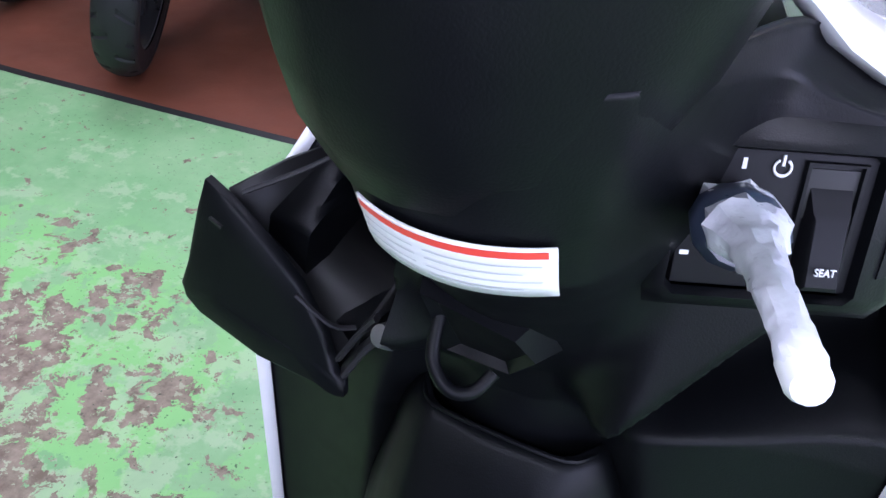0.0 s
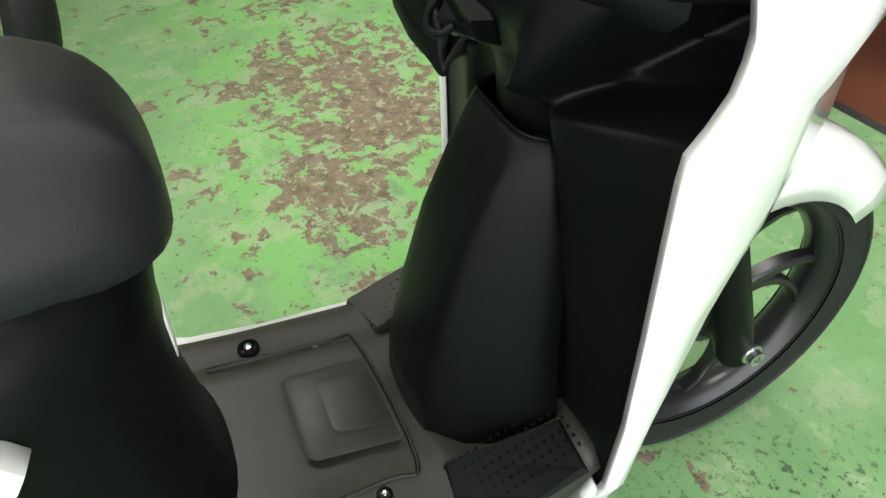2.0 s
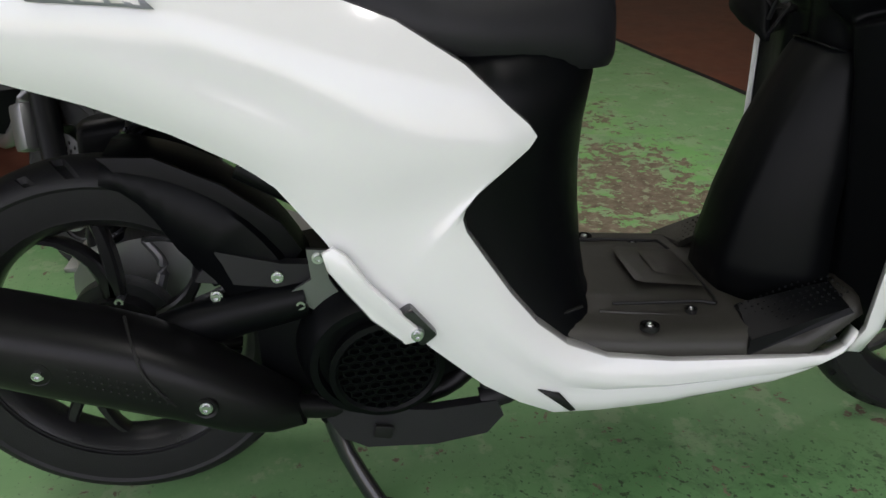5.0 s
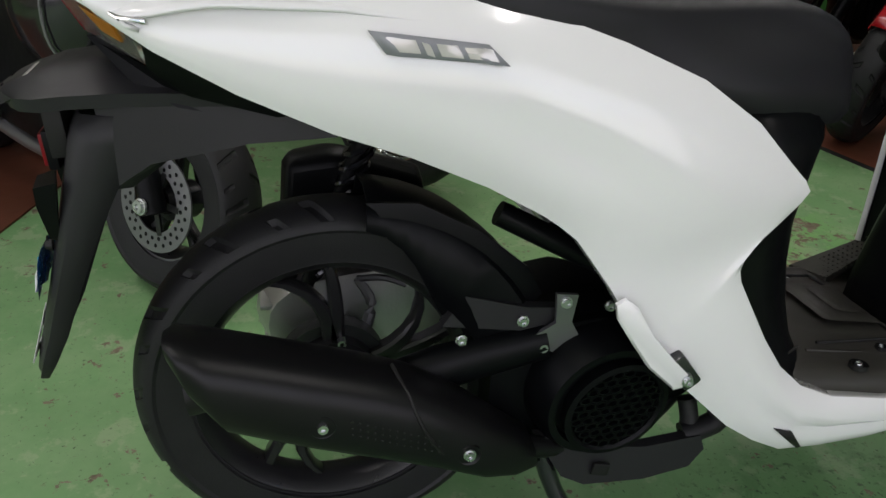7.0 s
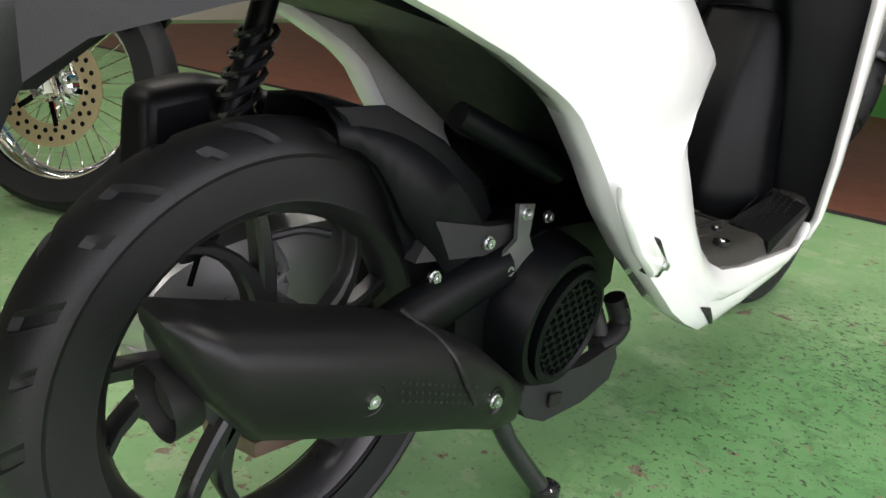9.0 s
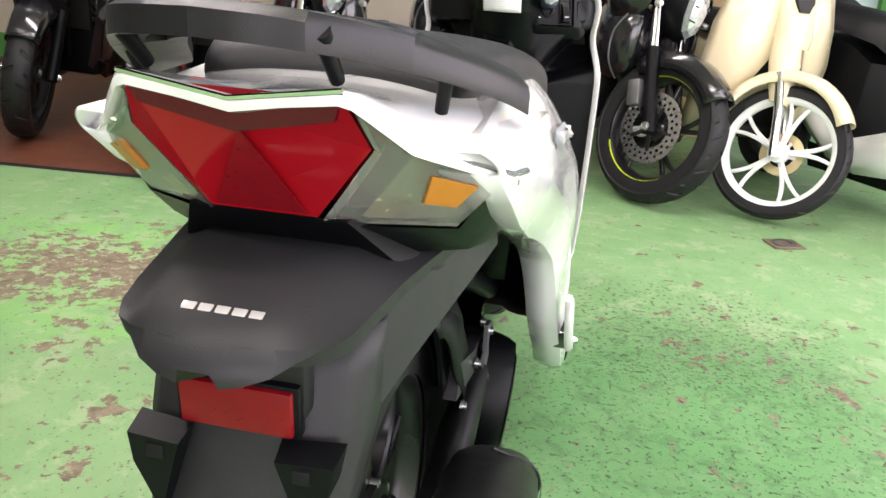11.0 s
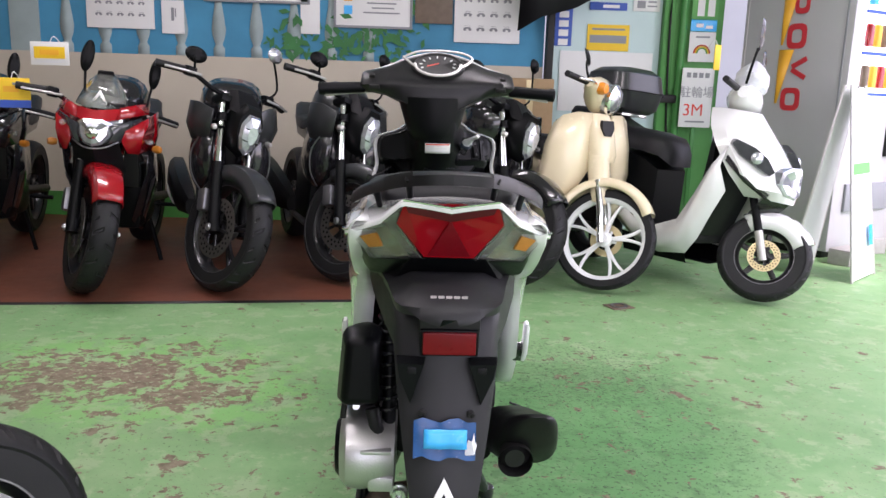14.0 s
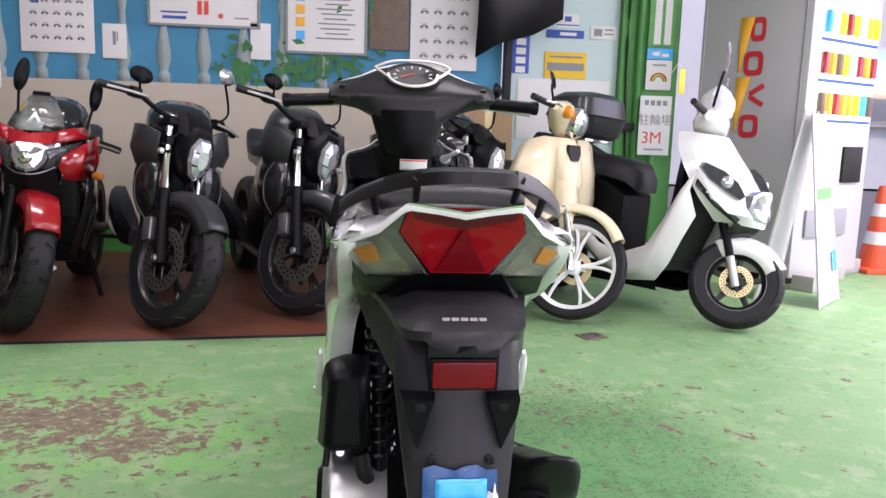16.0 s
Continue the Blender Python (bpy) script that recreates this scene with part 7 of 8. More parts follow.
def fairing_parts(t, body, R):
    nose = part("nose_fairing", loft([[(-0.10, -0.09, 0.875), (-0.05, -0.04, 0.868), (0, -0.02, 0.862), (0.05, -0.04, 0.868), (0.10, -0.09, 0.875)], [(-0.088, -0.035, 0.825), (-0.05, 0.012, 0.815), (0, 0.03, 0.808), (0.05, 0.012, 0.815), (0.088, -0.035, 0.825)]], closed=False), body, t, sharp=25)
    face = [(-0.078, 0.045), (-0.045, 0.062), (0.045, 0.062), (0.078, 0.045), (0.070, -0.010), (0.040, -0.050), (0.0, -0.062), (-0.040, -0.050), (-0.070, -0.010)]
    part("headlamp", loft([[(x * k, y - 9.0 * x * x * k, 0.760 + z * k) for x, z in face] for y, k in ((-0.03, 0.85), (0.035, 1.0), (0.048, 0.80), (0.052, 0.35))]), "headlamp", nose, "clear faceted headlamp", sharp=14)
    part("lamp_bulb", lathe([(0, 0.016), (0.020, 0.010), (0.028, 0.0), (0.028, -0.02)], (0, 0.052, 0.762), (0, 1, 0), 18), "chrome", nose)
    part("chin", loft([[(-0.10, -0.03, 0.735), (0, 0.036, 0.700), (0.10, -0.03, 0.735)], [(-0.11, -0.07, 0.66), (0, -0.02, 0.64), (0.11, -0.07, 0.66)], [(-0.12, -0.12, 0.57), (0, -0.09, 0.55), (0.12, -0.12, 0.57)]], closed=False), "panel_black", nose)
    part("chin_lip", tube([(-0.10, -0.030, 0.722), (-0.05, 0.016, 0.696), (0, 0.034, 0.690), (0.05, 0.016, 0.696), (0.10, -0.030, 0.722)], 0.004, 8, 3), "gunmetal", nose)
    for s in (1, -1):
        thick(part("lamp_slit", loft([[(s * 0.070, 0.0, 0.795), (s * 0.185, -0.13, 0.838)], [(s * 0.080, -0.015, 0.760), (s * 0.180, -0.12, 0.790)], [(s * 0.060, 0.012, 0.715), (s * 0.115, -0.05, 0.722)]], closed=False), "smoked", nose, sharp=20), 0.006, 0)
        # red cheek above and below the slit, brought down to a point
        thick(part("cheek", loft([[(s * 0.095, -0.075, 0.876), (s * 0.15, -0.13, 0.895), (s * 0.19, -0.22, 0.90)], [(s * 0.086, -0.028, 0.823), (s * 0.15, -0.08, 0.840), (s * 0.205, -0.19, 0.855)]], closed=False), body, t, sharp=30), 0.006, 0)
        thick(part("cheek", loft([[(s * 0.125, -0.055, 0.775), (s * 0.20, -0.13, 0.830), (s * 0.215, -0.24, 0.850)], [(s * 0.112, -0.040, 0.725), (s * 0.195, -0.11, 0.755), (s * 0.222, -0.24, 0.770)], [(s * 0.135, -0.060, 0.670), (s * 0.175, -0.11, 0.665), (s * 0.205, -0.25, 0.680)]], closed=False), body, t, sharp=25), 0.006, 0)
        thick(part("side_fairing", loft([[(s * 0.215, -0.24, 0.850), (s * 0.210, -0.40, 0.86), (s * 0.17, -0.62, 0.80)], [(s * 0.222, -0.24, 0.770), (s * 0.215, -0.40, 0.74), (s * 0.17, -0.58, 0.72)], [(s * 0.205, -0.25, 0.680), (s * 0.20, -0.36, 0.66), (s * 0.17, -0.50, 0.66)]], closed=False), body, t, sharp=40), 0.005, 0)
        thick(part("lower_fairing", loft([[(s * 0.20, -0.22, 0.69), (s * 0.20, -0.38, 0.67), (s * 0.17, -0.62, 0.66)], [(s * 0.19, -0.24, 0.56), (s * 0.205, -0.42, 0.50), (s * 0.17, -0.68, 0.48)], [(s * 0.11, -0.34, 0.30), (s * 0.13, -0.50, 0.22), (s * 0.11, -0.75, 0.22)]], closed=False), "black_gloss", t), 0.005, 0)
        part("fairing_blade", loft([[(s * 0.205, -0.30, 0.52), (s * 0.215, -0.36, 0.54), (s * 0.205, -0.38, 0.50)], [(s * 0.15, -0.40, 0.32), (s * 0.155, -0.41, 0.32), (s * 0.15, -0.42, 0.31)]]), "gunmetal", t)
        part("front_signal", lathe([(0, 0.03), (0.014, 0.026), (0.020, 0.008), (0.016, -0.014), (0, -0.018)], (s * 0.238, -0.22, 0.685), (s * 0.9, 0.5, 0), 16), "amber", t, "amber turn signal")
    thick(part("windscreen", loft([[(-0.115, -0.12, 0.885), (-0.055, -0.055, 0.872), (0.055, -0.055, 0.872), (0.115, -0.12, 0.885)], [(-0.095, -0.17, 0.95), (-0.045, -0.12, 0.955), (0.045, -0.12, 0.955), (0.095, -0.17, 0.95)], [(-0.05, -0.22, 1.02), (-0.025, -0.20, 1.03), (0.025, -0.20, 1.03), (0.05, -0.22, 1.02)]], closed=False), "clear_lens", t, "clear windscreen", sharp=60), 0.003)
    part("meter", box((0.0, -0.22, 0.985), (0.075, 0.02, 0.12), 0.008, rot=(-18, 0, 0)), "panel_black", t)
    bm = bm_new()
    vo = [bm.verts.new((x, -0.082 - 0.45 * (z - 0.90), z)) for x, z in ((0, 0.955), (-0.042, 0.885), (0.042, 0.885))]
    vi = [bm.verts.new((x, -0.082 - 0.45 * (z - 0.90), z)) for x, z in ((0, 0.930), (-0.021, 0.898), (0.021, 0.898))]
    for i in range(3):
        bm.faces.new((vo[i], vo[(i + 1) % 3], vi[(i + 1) % 3], vi[i]))
    thick(part("triangle_sticker", bm, "label", t, "white triangle sticker on the windscreen"), 0.0015, 0)


M["smoke"] = glass("smoked_screen", (0.35, 0.36, 0.37), 0.05, 0.85)
# row along the mural wall; each stands on its side stand, leaning a little
motorcycle(pose(-2.34, 2.42, 0.006, 0, -5, 192), "black sport motorcycle on the brown mat", "black_gloss", 14, fairing=True, fender="black_gloss")
motorcycle(pose(-1.60, 2.23, 0.006, 0, -4, 188), "red sport motorcycle with clear windscreen on the brown mat", "red", 26, "black_gloss", fairing=True, fender="red")
motorcycle(pose(-0.985, 2.31, 0.006, 0, -5, 196), "grey naked motorcycle with faceted headlamp on the brown mat", "grey_body", 32, shell="headlamp")
motorcycle(pose(-0.42, 2.56, 0.006, 0, -6, 200), "dark grey naked motorcycle beside the doorway", "grey_body", 32, tank="grey_body")
motorcycle(pose(0.44, 2.56, 0, 0, -6, 204), "black naked motorcycle with lime rim stripes", "black_gloss", 26, disc_mat="steel", stripe="lime", fender="black_gloss")
# second row, on the other side of the shop
motorcycle(pose(-0.812, -0.27, 0, 0, -6, -58), "black touring motorcycle with a slotted brake disc", "black_gloss", 14, head="round", R=0.218, w=0.12, fender=None, disc_mat="gunmetal", disc_r=0.112)
motorcycle(pose(-1.42, 0.345, 0, 0, -5, -70), "black cruiser with wire wheels and chrome fork", "black_gloss", 14, wire=True, head="round", rim="chrome", fender="black_gloss", disc_mat="brass", w=0.10, R=0.31)
motorcycle(pose(-1.90, -0.80, 0.006, 0, -8, -75), "dark red motorcycle with chrome fork on a brown mat", "red", 8, wire=True, head="round", rim="chrome", fender="black_gloss", w=0.10)
structure("floor_mat_west", box((-3.3, -1.45, 0.003), (4.1, 2.4, 0.006), rot=(0, 0, -14.5)), "mat", "brown rubber mat under the second row of bikes")

# ---- cream moped ----
mo = thing("moped", "cream moped with white paired-spoke wheels", "moped", pose(0.935, 2.53, 0, 0, -4, 203))
S = steer(40, (0, -0.09, 0.6), 24)
wheel(mo, "front_wheel", (0, 0, 0.265), 0.265, 0.072, 0.215, 5, "paper", (0.018, 0.014), 0.018, 0.0, pairs=0.17, coarse=False, disc=0.085, disc_side=-1, hub_r=0.04, m=S, disc_mat="brass")
for s in (1, -1):
    part("fork_leg", tube([(s * 0.055, 0.0, 0.24), (s * 0.055, -0.05, 0.40), (s * 0.055, -0.11, 0.55)], [0.017, 0.018, 0.016], 12), "chrome", mo, m=S)
rings = []
for k in range(17):
    a = radians(40 + 122 * k / 16)
    r = 0.290 + 0.03 * math.sin(math.pi * k / 16)
    ww = 0.062 + 0.025 * smoothstep(5, 16, k)
    cc = Vector((0, r * math.cos(a) - 0.01, 0.265 + r * math.sin(a)))
    d = Vector((0, math.cos(a), math.sin(a)))
    rings.append([cc + Vector((x * ww, 0, 0)) - d * h for x, h in ((-1, 0.055), (-1.0, 0.03), (-0.8, 0.008), (-0.35, 0), (0.35, 0), (0.8, 0.008), (1.0, 0.03), (1, 0.055))])
thick(part("front_mudguard", loft(rings, closed=False), "cream", mo, m=S, sharp=60), 0.003)
part("fork_cover", loft([[(w * math.copysign(abs(math.cos(a)) ** 0.8, math.cos(a)), y + d * math.sin(a), z) for a in [2 * math.pi * i / 20 for i in range(20)]] for z, y, w, d in ((0.44, -0.085, 0.040, 0.040), (0.50, -0.10, 0.056, 0.052), (0.60, -0.13, 0.064, 0.062), (0.68, -0.155, 0.060, 0.060))]), "cream", mo, m=S)
part("head_cover", loft([[(w * math.copysign(abs(math.cos(a)) ** 0.7, math.cos(a)), y + d * math.sin(a), z) for a in [2 * math.pi * i / 20 for i in range(20)]] for z, y, w, d in ((0.66, -0.15, 0.072, 0.055), (0.70, -0.155, 0.078, 0.066), (0.84, -0.20, 0.080, 0.062), (0.91, -0.235, 0.064, 0.05))]), "cream", mo, sharp=50)
part("horn_grille", loft([[(-0.034, -0.128, 0.875), (0.034, -0.128, 0.875), (0.038, -0.120, 0.835), (0.020, -0.112, 0.795), (-0.020, -0.112, 0.795), (-0.038, -0.120, 0.835)], [(-0.034, -0.15, 0.875), (0.034, -0.15, 0.875), (0.038, -0.15, 0.835), (0.020, -0.14, 0.795), (-0.020, -0.14, 0.795), (-0.038, -0.15, 0.835)]]), "dark_frame", mo)
for s in (1, -1):
    thick(part("leg_shield", loft([[(s * 0.06, -0.19, 0.905), (s * 0.14, -0.205, 0.910), (s * 0.205, -0.25, 0.885), (s * 0.225, -0.30, 0.84)], [(s * 0.06, -0.165, 0.76), (s * 0.17, -0.19, 0.76), (s * 0.245, -0.25, 0.745), (s * 0.268, -0.30, 0.72)], [(s * 0.07, -0.15, 0.62), (s * 0.175, -0.185, 0.61), (s * 0.262, -0.25, 0.60), (s * 0.282, -0.30, 0.58)],
                                       [(s * 0.15, -0.20, 0.44), (s * 0.20, -0.23, 0.42), (s * 0.268, -0.29, 0.40), (s * 0.285, -0.34, 0.39)], [(s * 0.14, -0.32, 0.26), (s * 0.17, -0.34, 0.25), (s * 0.225, -0.40, 0.24), (s * 0.24, -0.44, 0.24)]], closed=False), "cream", mo, sharp=60), 0.006, 0)
part("inner_panel", loft([[(-0.205, -0.31, 0.86), (0.205, -0.31, 0.86), (0.15, -0.36, 0.86), (-0.15, -0.36, 0.86)], [(-0.25, -0.36, 0.50), (0.25, -0.36, 0.50), (0.18, -0.42, 0.50), (-0.18, -0.42, 0.50)], [(-0.19, -0.44, 0.24), (0.19, -0.44, 0.24), (0.16, -0.52, 0.24), (-0.16, -0.52, 0.24)]]), "dark_frame", mo)
part("handlebar_cover", loft([[(x, -0.255 + d * math.cos(a), z + h * math.sin(a)) for a in [2 * math.pi * i / 16 for i in range(16)]] for x, z, d, h in ((-0.19, 1.015, 0.028, 0.024), (-0.13, 1.015, 0.046, 0.046), (-0.06, 1.005, 0.066, 0.085), (0.0, 1.005, 0.072, 0.095), (0.06, 1.005, 0.066, 0.085), (0.13, 1.015, 0.046, 0.046), (0.19, 1.015, 0.028, 0.024))]), "cream", mo, m=S, sharp=60)
hl = part("headlamp", lathe([(0, 0.064), (0.050, 0.055), (0.074, 0.032), (0.080, 0.02), (0.078, -0.02), (0, -0.06)], (0, -0.190, 0.995), (0, 1, -0.1), 28), "headlamp", mo, m=S)
part("rim", lathe([(0.074, 0.036), (0.084, 0.026), (0.084, 0.010), (0.078, 0.010)], (0, -0.190, 0.995), (0, 1, -0.1), 28), "chrome", hl, m=S)
for s in (1, -1):
    part("turn_signal", lathe([(0, 0.034), (0.024, 0.028), (0.034, 0.006), (0.030, -0.02), (0, -0.025)], (s * 0.125, -0.205, 1.01), (s * 0.3, 1, 0), 18), "amber_lit", mo, m=S)
    part("grip", tube([(s * 0.18, -0.27, 1.015), (s * 0.34, -0.33, 0.995)], 0.0165, 12), "rubber", mo, m=S)
    part("lever", tube([(s * 0.17, -0.225, 1.015), (s * 0.24, -0.22, 1.005), (s * 0.33, -0.26, 0.985)], 0.006, 8, 3), "chrome", mo, m=S)
    part("mirror_stem", tube([(s * 0.17, -0.27, 1.03), (s * 0.20, -0.29, 1.08), (s * 0.20, -0.30, 1.12)], 0.006, 8, 3), "black", mo, m=S)
    part("mirror_shell", lathe([(0, 0.02), (0.040, 0.014), (0.055, 0.0), (0, -0.003)], (0, 0, 0), (0, 1, 0.1), 22), "black", mo, m=S @ Matrix.Translation((s * 0.22, -0.30, 1.13)) @ pose(0, 0, 0, 20, s * -20, 0) @ Matrix.Diagonal((1.1, 1, 0.72, 1)))
part("shield_seam", tube([(-0.062, -0.157, 0.66), (-0.066, -0.160, 0.74), (-0.066, -0.185, 0.88)], 0.002, 6, 3), "dark_frame", mo)
part("body_shell", loft([[(w * math.copysign(abs(math.cos(a)) ** 0.7, math.cos(a)), y, z + h * math.copysign(abs(math.sin(a)) ** 0.8, math.sin(a))) for a in [2 * math.pi * i / 18 for i in range(18)]] for y, z, w, h in ((-0.62, 0.48, 0.12, 0.14), (-0.75, 0.52, 0.16, 0.18), (-0.95, 0.56, 0.17, 0.17), (-1.2, 0.62, 0.14, 0.12), (-1.4, 0.68, 0.06, 0.06))]), "cream", mo, sharp=60)
part("floorboard", box((0, -0.52, 0.28), (0.34, 0.30, 0.05), 0.012), "dark_frame", mo)
part("seat", loft([[(w * c2, y, z + 0.05 * s2) for c2, s2 in ((-1, -1), (-1, 0.3), (-0.7, 0.95), (0, 1.05), (0.7, 0.95), (1, 0.3), (1, -1))] for y, z, w in ((-0.60, 0.70, 0.08), (-0.70, 0.72, 0.13), (-0.95, 0.72, 0.14), (-1.25, 0.75, 0.12), (-1.32, 0.73, 0.08))]), "seat", mo, sharp=70)
wheel(mo, "rear_wheel", (0, -1.22, 0.265), 0.265, 0.08, 0.21, 9, "paper", (0.020, 0.015), 0.018, 0.0, coarse=True, tread=False)

# ---- pale blue-white scooter ----
ws = thing("scooter", "white sports scooter with black seat and top box", "scooter", pose(1.70, 2.36, 0, 0, -5, 213))
S = steer(33, (0, -0.08, 0.5), 26)
wheel(ws, "front_wheel", (0, 0, 0.225), 0.225, 0.105, 0.140, 5, "rim", (0.034, 0.026), 0.02, 0.0, edge="gunmetal", disc=0.078, disc_side=1, hub_r=0.035, m=S, disc_mat="brass")
for s in (1, -1):
    part("fork_leg", tube([(s * 0.07, 0.0, 0.20), (s * 0.07, -0.05, 0.34)], [0.020, 0.021], 12), "silver", ws, m=S)
    part("fork_tube", tube([(s * 0.07, -0.05, 0.34), (s * 0.06, -0.13, 0.55)], 0.02, 12), "black", ws, m=S)
rings = []
for k in range(13):
    a = radians(30 + 95 * k / 12)
    r = 0.245
    ww = 0.066 - 0.02 * abs(k - 7) / 7
    cc = Vector((0, r * math.cos(a), 0.215 + r * math.sin(a)))
    d = Vector((0, math.cos(a), math.sin(a)))
    rings.append([cc + Vector((x * ww, 0, 0)) - d * h for x, h in ((-1, 0.10), (-1.05, 0.05), (-0.8, 0.012), (0, -0.004), (0.8, 0.012), (1.05, 0.05), (1, 0.10))])
thick(part("front_mudguard", loft(rings, closed=False), "white", ws, m=S, sharp=50), 0.003)
part("front_shield", loft([[(-w, y - 0.13, z), (-w * 0.98, y - 0.05, z), (-w * 0.62, y + 0.03, z - 0.008), (-w * 0.25, y + 0.07, z - 0.014), (0, y + 0.078, z - 0.016), (w * 0.25, y + 0.07, z - 0.014), (w * 0.62, y + 0.03, z - 0.008), (w * 0.98, y - 0.05, z), (w, y - 0.13, z)] for z, y, w in ((0.52, 0.02, 0.10), (0.57, 0.02, 0.17), (0.63, -0.01, 0.215), (0.70, -0.05, 0.235), (0.78, -0.11, 0.225), (0.86, -0.17, 0.195), (0.92, -0.21, 0.15), (0.955, -0.235, 0.115))], closed=False), "white", ws, sharp=35)
part("beak", loft([[(-0.10, 0.02, 0.545), (0, 0.098, 0.520), (0.10, 0.02, 0.545)], [(-0.11, -0.02, 0.50), (0, 0.05, 0.47), (0.11, -0.02, 0.50)], [(-0.09, -0.08, 0.44), (0, -0.04, 0.41), (0.09, -0.08, 0.44)]], closed=False), "black_gloss", ws, sharp=25)
part("nose_lamp", loft([[(x * k, 0.10 - 3.2 * x * x + d, 0.60 + z * k) for x, z in ((-0.085, 0.06), (-0.04, 0.085), (0.04, 0.085), (0.085, 0.06), (0.095, 0.0), (0.06, -0.055), (0.0, -0.075), (-0.06, -0.055), (-0.095, 0.0))] for d, k in ((-0.06, 0.95), (-0.004, 1.0), (0.006, 0.85), (0.010, 0.4))]), "headlamp", ws, "clear twin headlamp", sharp=16)
for s in (1, -1):
    lamp_line = [(0.120, 0.048, 0.655), (0.135, 0.012, 0.715), (0.170, -0.045, 0.765), (0.222, -0.120, 0.800), (0.232, -0.135, 0.775), (0.222, -0.090, 0.725), (0.175, -0.005, 0.665), (0.140, 0.034, 0.635)]
    lm = part("headlamp", loft([[(s * x, y + 0.004, z) for x, y, z in lamp_line], [(s * x * 0.85, y - 0.05, z) for x, y, z in lamp_line]]), "smoked", ws, "swept smoked side lamp", sharp=30)
    part("lamp_bulb", lathe([(0, 0.014), (0.020, 0.010), (0.030, 0.0), (0.03, -0.01)], (s * 0.178, -0.018, 0.715), (s * 0.75, 1, 0.2), 18), "headlamp", lm)
    thick(part("cheek", loft([[(s * 0.105, 0.030, 0.545), (s * 0.200, -0.055, 0.625), (s * 0.242, -0.140, 0.720)], [(s * 0.110, 0.012, 0.520), (s * 0.198, -0.062, 0.595), (s * 0.240, -0.150, 0.690)]], closed=False), "black_gloss", ws, sharp=30), 0.008, 0)
    # broad white sweep from the apron under the feet and up to the tail
    sweep = [[(0.235, -0.15, 0.76), (0.250, -0.17, 0.66), (0.215, -0.14, 0.54)], [(0.245, -0.22, 0.66), (0.262, -0.24, 0.54), (0.215, -0.20, 0.42)], [(0.232, -0.31, 0.50), (0.252, -0.31, 0.38), (0.205, -0.27, 0.28)], [(0.222, -0.40, 0.36), (0.240, -0.38, 0.26), (0.195, -0.34, 0.19)],
             [(0.218, -0.56, 0.30), (0.232, -0.54, 0.22), (0.19, -0.52, 0.165)], [(0.212, -0.72, 0.335), (0.222, -0.70, 0.26), (0.19, -0.68, 0.20)], [(0.200, -0.86, 0.44), (0.210, -0.86, 0.37), (0.185, -0.84, 0.30)], [(0.19, -1.05, 0.60), (0.195, -1.05, 0.53), (0.175, -1.05, 0.46)], [(0.15, -1.35, 0.74), (0.155, -1.35, 0.70), (0.13, -1.35, 0.64)]]
    thick(part("side_sweep", loft([[(s * x, y, z) for x, y, z in r] for r in sweep], closed=False), "white", ws, sharp=50), 0.010, 0)
    part("belly_pan", loft([[(s * 0.19, -0.36, 0.21), (s * 0.15, -0.36, 0.13), (s * 0.05, -0.36, 0.12)], [(s * 0.19, -0.80, 0.24), (s * 0.15, -0.80, 0.13), (s * 0.05, -0.80, 0.12)]], closed=False), "black", ws)
    part("grip", tube([(s * 0.14, -0.30, 1.02), (s * 0.32, -0.35, 1.005)], 0.017, 12), "rubber", ws, m=S)
    part("mirror_stem", tube([(s * 0.15, -0.27, 1.05), (s * 0.19, -0.26, 1.13), (s * 0.20, -0.25, 1.22)], 0.007, 8, 3), "black", ws, m=S)
    part("mirror_shell", lathe([(0, 0.02), (0.05, 0.012), (0.062, 0.0), (0, -0.004)], (0, 0, 0), (0, 1, 0.1), 22), "black_gloss", ws, m=S @ Matrix.Translation((s * 0.205, -0.25, 1.29)) @ pose(0, 0, 0, 0, s * 12, 0) @ Matrix.Diagonal((0.72, 1, 1.35, 1)))
part("inner_panel", loft([[(-0.17, -0.27, 0.86), (0.17, -0.27, 0.86), (0.10, -0.34, 0.86), (-0.10, -0.34, 0.86)], [(-0.19, -0.26, 0.55), (0.19, -0.26, 0.55), (0.12, -0.36, 0.55), (-0.12, -0.36, 0.55)], [(-0.18, -0.36, 0.28), (0.18, -0.36, 0.28), (0.15, -0.45, 0.28), (-0.15, -0.45, 0.28)]]), "black", ws)
part("floorboard", box((0, -0.55, 0.255), (0.36, 0.34, 0.05), 0.012), "black", ws)
part("underseat_cover", loft([[(-w, y, z0), (w, y, z0), (w, y, z1), (-w, y, z1)] for y, z0, z1, w in ((-0.66, 0.25, 0.60, 0.12), (-0.74, 0.27, 0.66, 0.17), (-1.05, 0.42, 0.72, 0.19), (-1.3, 0.58, 0.76, 0.14))]), "black", ws, sharp=50)
part("seat", loft([[(w * c2, y, z + 0.055 * s2) for c2, s2 in ((-1, -1), (-1, 0.3), (-0.7, 0.95), (0, 1.05), (0.7, 0.95), (1, 0.3), (1, -1))] for y, z, w in ((-0.60, 0.68, 0.08), (-0.66, 0.73, 0.13), (-0.80, 0.76, 0.165), (-1.0, 0.78, 0.17), (-1.15, 0.85, 0.14), (-1.42, 0.88, 0.10))]), "seat", ws, sharp=70)
wheel(ws, "rear_wheel", (0, -1.2, 0.215), 0.215, 0.10, 0.135, 6, "rim", (0.034, 0.022), 0.02, 0.2, coarse=True, tread=False)
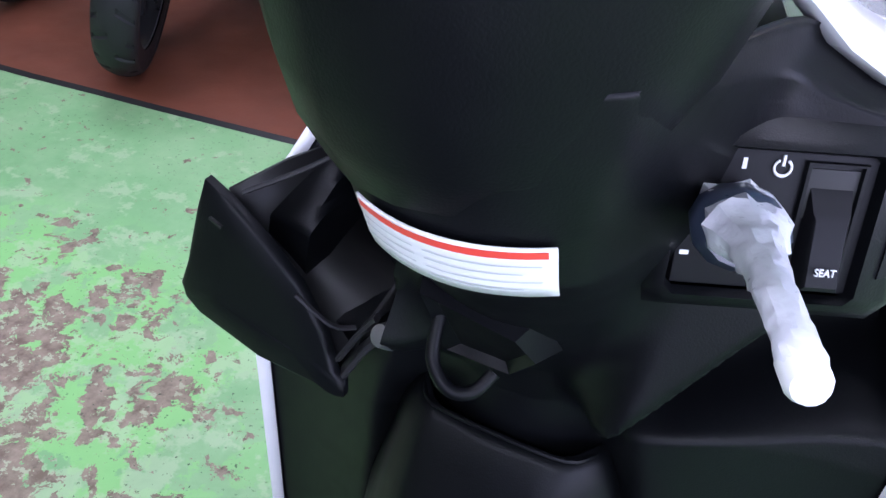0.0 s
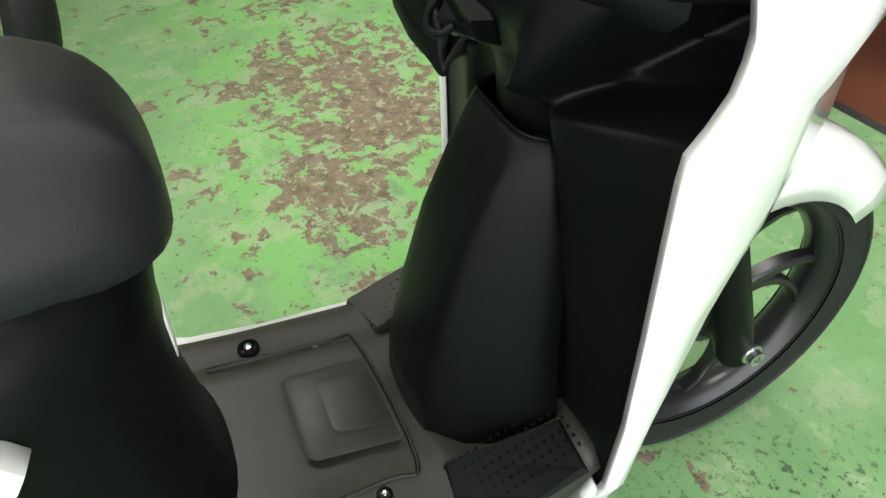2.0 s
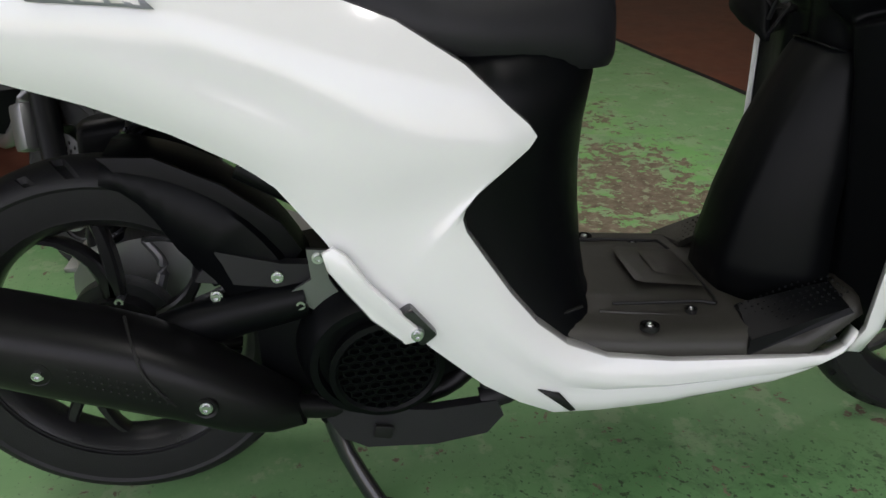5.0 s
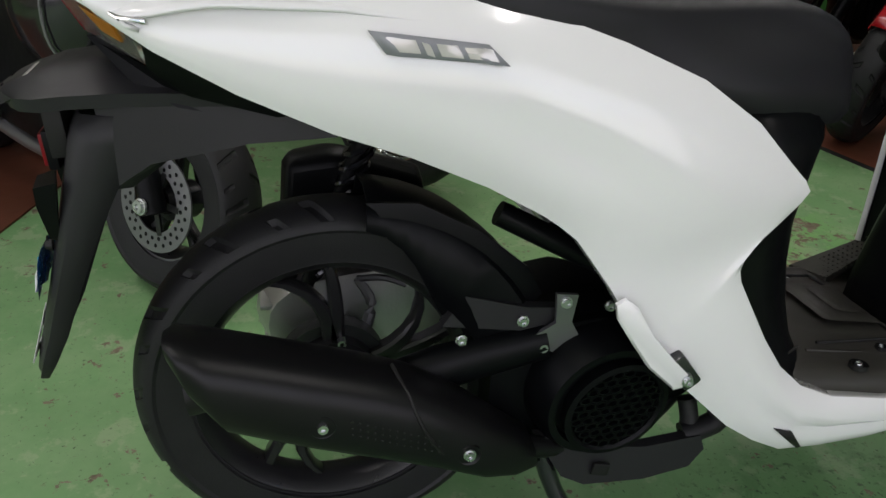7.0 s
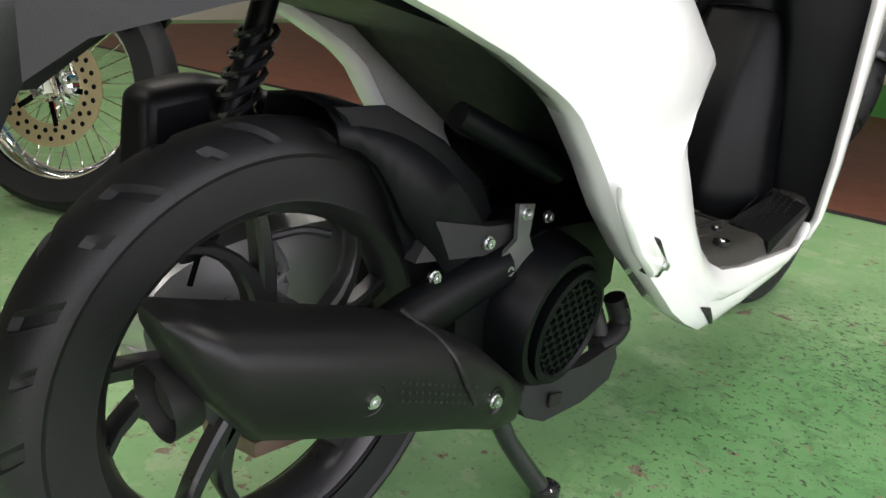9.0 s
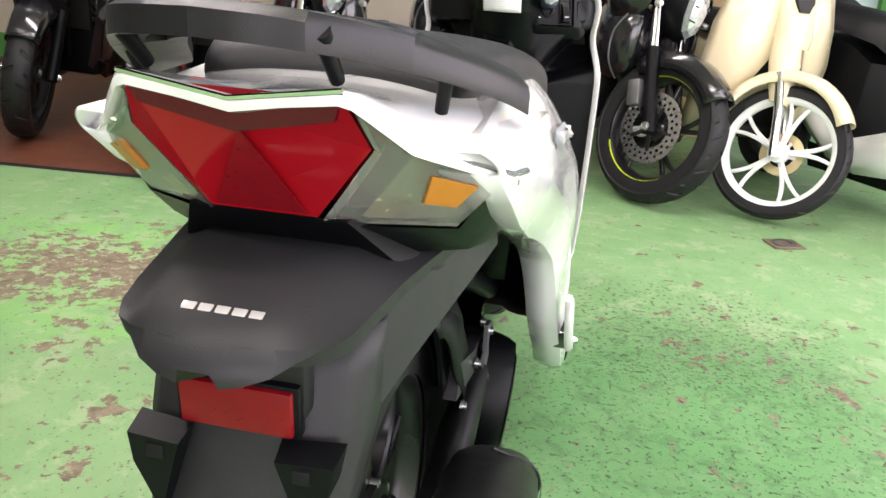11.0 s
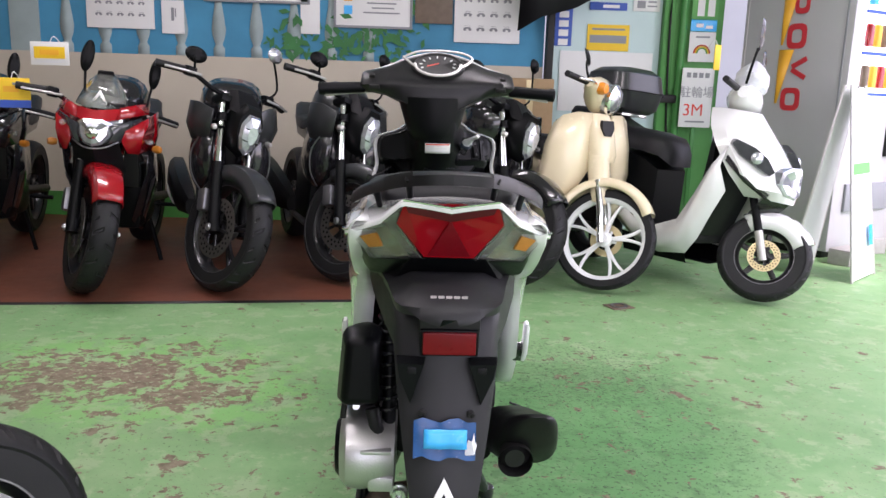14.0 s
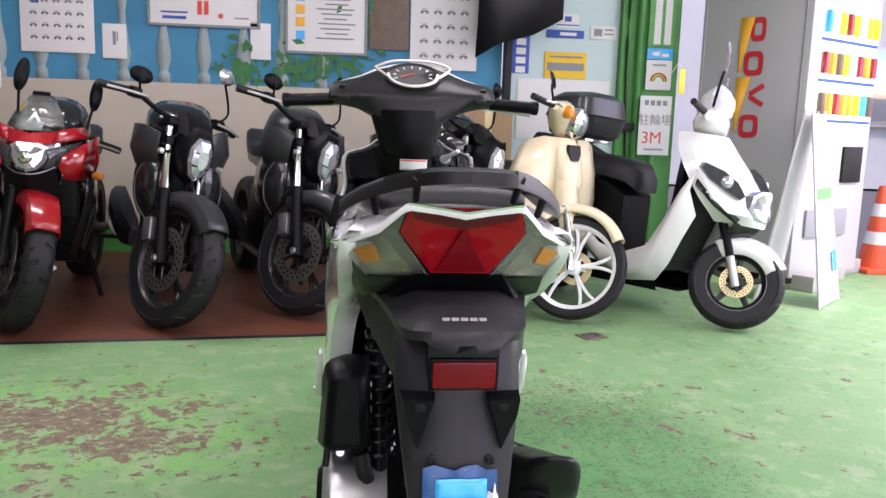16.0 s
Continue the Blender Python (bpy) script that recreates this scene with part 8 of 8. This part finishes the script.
tb = part("top_box", loft([[(w * math.copysign(abs(math.cos(a)) ** 0.45, math.cos(a)), -1.10 + d * math.copysign(abs(math.sin(a)) ** 0.45, math.sin(a)), z) for a in [2 * math.pi * i / 28 for i in range(28)]] for z, w, d in ((0.905, 0.14, 0.13), (0.93, 0.18, 0.16), (1.02, 0.20, 0.18), (1.03, 0.205, 0.185), (1.05, 0.20, 0.18), (1.13, 0.185, 0.165), (1.165, 0.13, 0.12))]), "grey_body", ws, "black top box", sharp=40)
part("box_seam", tube([(0.206 * math.copysign(abs(math.cos(a)) ** 0.45, math.cos(a)), -1.10 + 0.186 * math.copysign(abs(math.sin(a)) ** 0.45, math.sin(a)), 1.03) for a in [2 * math.pi * i / 40 for i in range(41)]], 0.004, 6), "dark_frame", tb)
part("rear_rack", box((0, -1.12, 0.895), (0.22, 0.26, 0.02), 0.006), "chrome", ws)
part("handlebar_cover", loft([[(x, -0.27 + d * math.cos(a), 1.0 + h * math.sin(a)) for a in [2 * math.pi * i / 16 for i in range(16)]] for x, d, h in ((-0.17, 0.03, 0.03), (-0.11, 0.07, 0.06), (-0.05, 0.09, 0.08), (0.05, 0.09, 0.08), (0.11, 0.07, 0.06), (0.17, 0.03, 0.03))]), "white", ws, m=S)
rings = []
for k in range(9):
    f = k / 8
    r0 = 0.10 * math.sin(math.pi * (0.12 + 0.86 * f)) + 0.01
    rings.append([Vector((r0 * (1 + 0.25 * noise.noise((k, i * 1.1, 1.7))) * math.cos(a) * 1.15, -0.26 + 0.8 * r0 * (1 + 0.2 * noise.noise((k * 1.3, i, 5.2))) * math.sin(a), 1.02 + 0.20 * f)) for i, a in enumerate([2 * math.pi * q / 18 for q in range(18)])])
part("cloth_cover", loft(rings), "wrap", ws, "crumpled pale cover over the dials", m=S, sharp=30)

# price cards tied to the bikes
for x, y, z, rz, w, h, mt, lab in ((-2.02, 2.46, 0.93, 12, 0.17, 0.14, "yellow", "yellow and blue price card tied to a motorcycle"), (-2.0, 2.85, 1.13, -6, 0.21, 0.12, "paper", "white and orange price card on a motorcycle"), (1.53, 2.80, 1.22, 40, 0.06, 0.13, "yellow", "yellow tag on a scooter mirror")):
    pc = thing("price_card", lab, "price card", pose(x, y, z, 0, 0, rz), "price cards")
    part("card", box((0, 0, 0), (w, 0.004, h), 0.001), mt, pc)
    if mt == "yellow" and w > 0.1:
        part("lower_band", box((0, -0.003, -h * 0.38), (w, 0.003, h * 0.26)), "blue_ink", pc)
        part("print", box((0, -0.003, h * 0.12), (w * 0.4, 0.003, h * 0.2)), "logo_orange", pc)
        part("print", box((0.2 * w, -0.003, h * 0.3), (w * 0.3, 0.003, h * 0.08)), "grey_ink", pc)
    elif mt == "paper":
        part("print", box((0, -0.003, 0.005), (w * 0.8, 0.003, h * 0.5)), "yellow", pc)
        part("print", box((0, -0.0045, 0.005), (w * 0.5, 0.003, h * 0.22)), "logo_orange", pc)
    part("tie", tube([(0, 0.004, h / 2 - 0.01), (0.01, 0.03, h / 2 + 0.03), (0.03, 0.08, h / 2 - 0.02)], 0.002, 6, 3), "paper", pc)
cb = thing("cardboard_box", "brown cardboard carton standing by the doorway", "carton", pose(0.70, 4.22, 0, 0, 0, 4))
part("carton", box((0, 0, 0.55), (0.34, 0.3, 1.1), 0.006), "card_board", cb)
part("tape", box((0, -0.152, 0.55), (0.05, 0.003, 1.08)), "brass", cb)
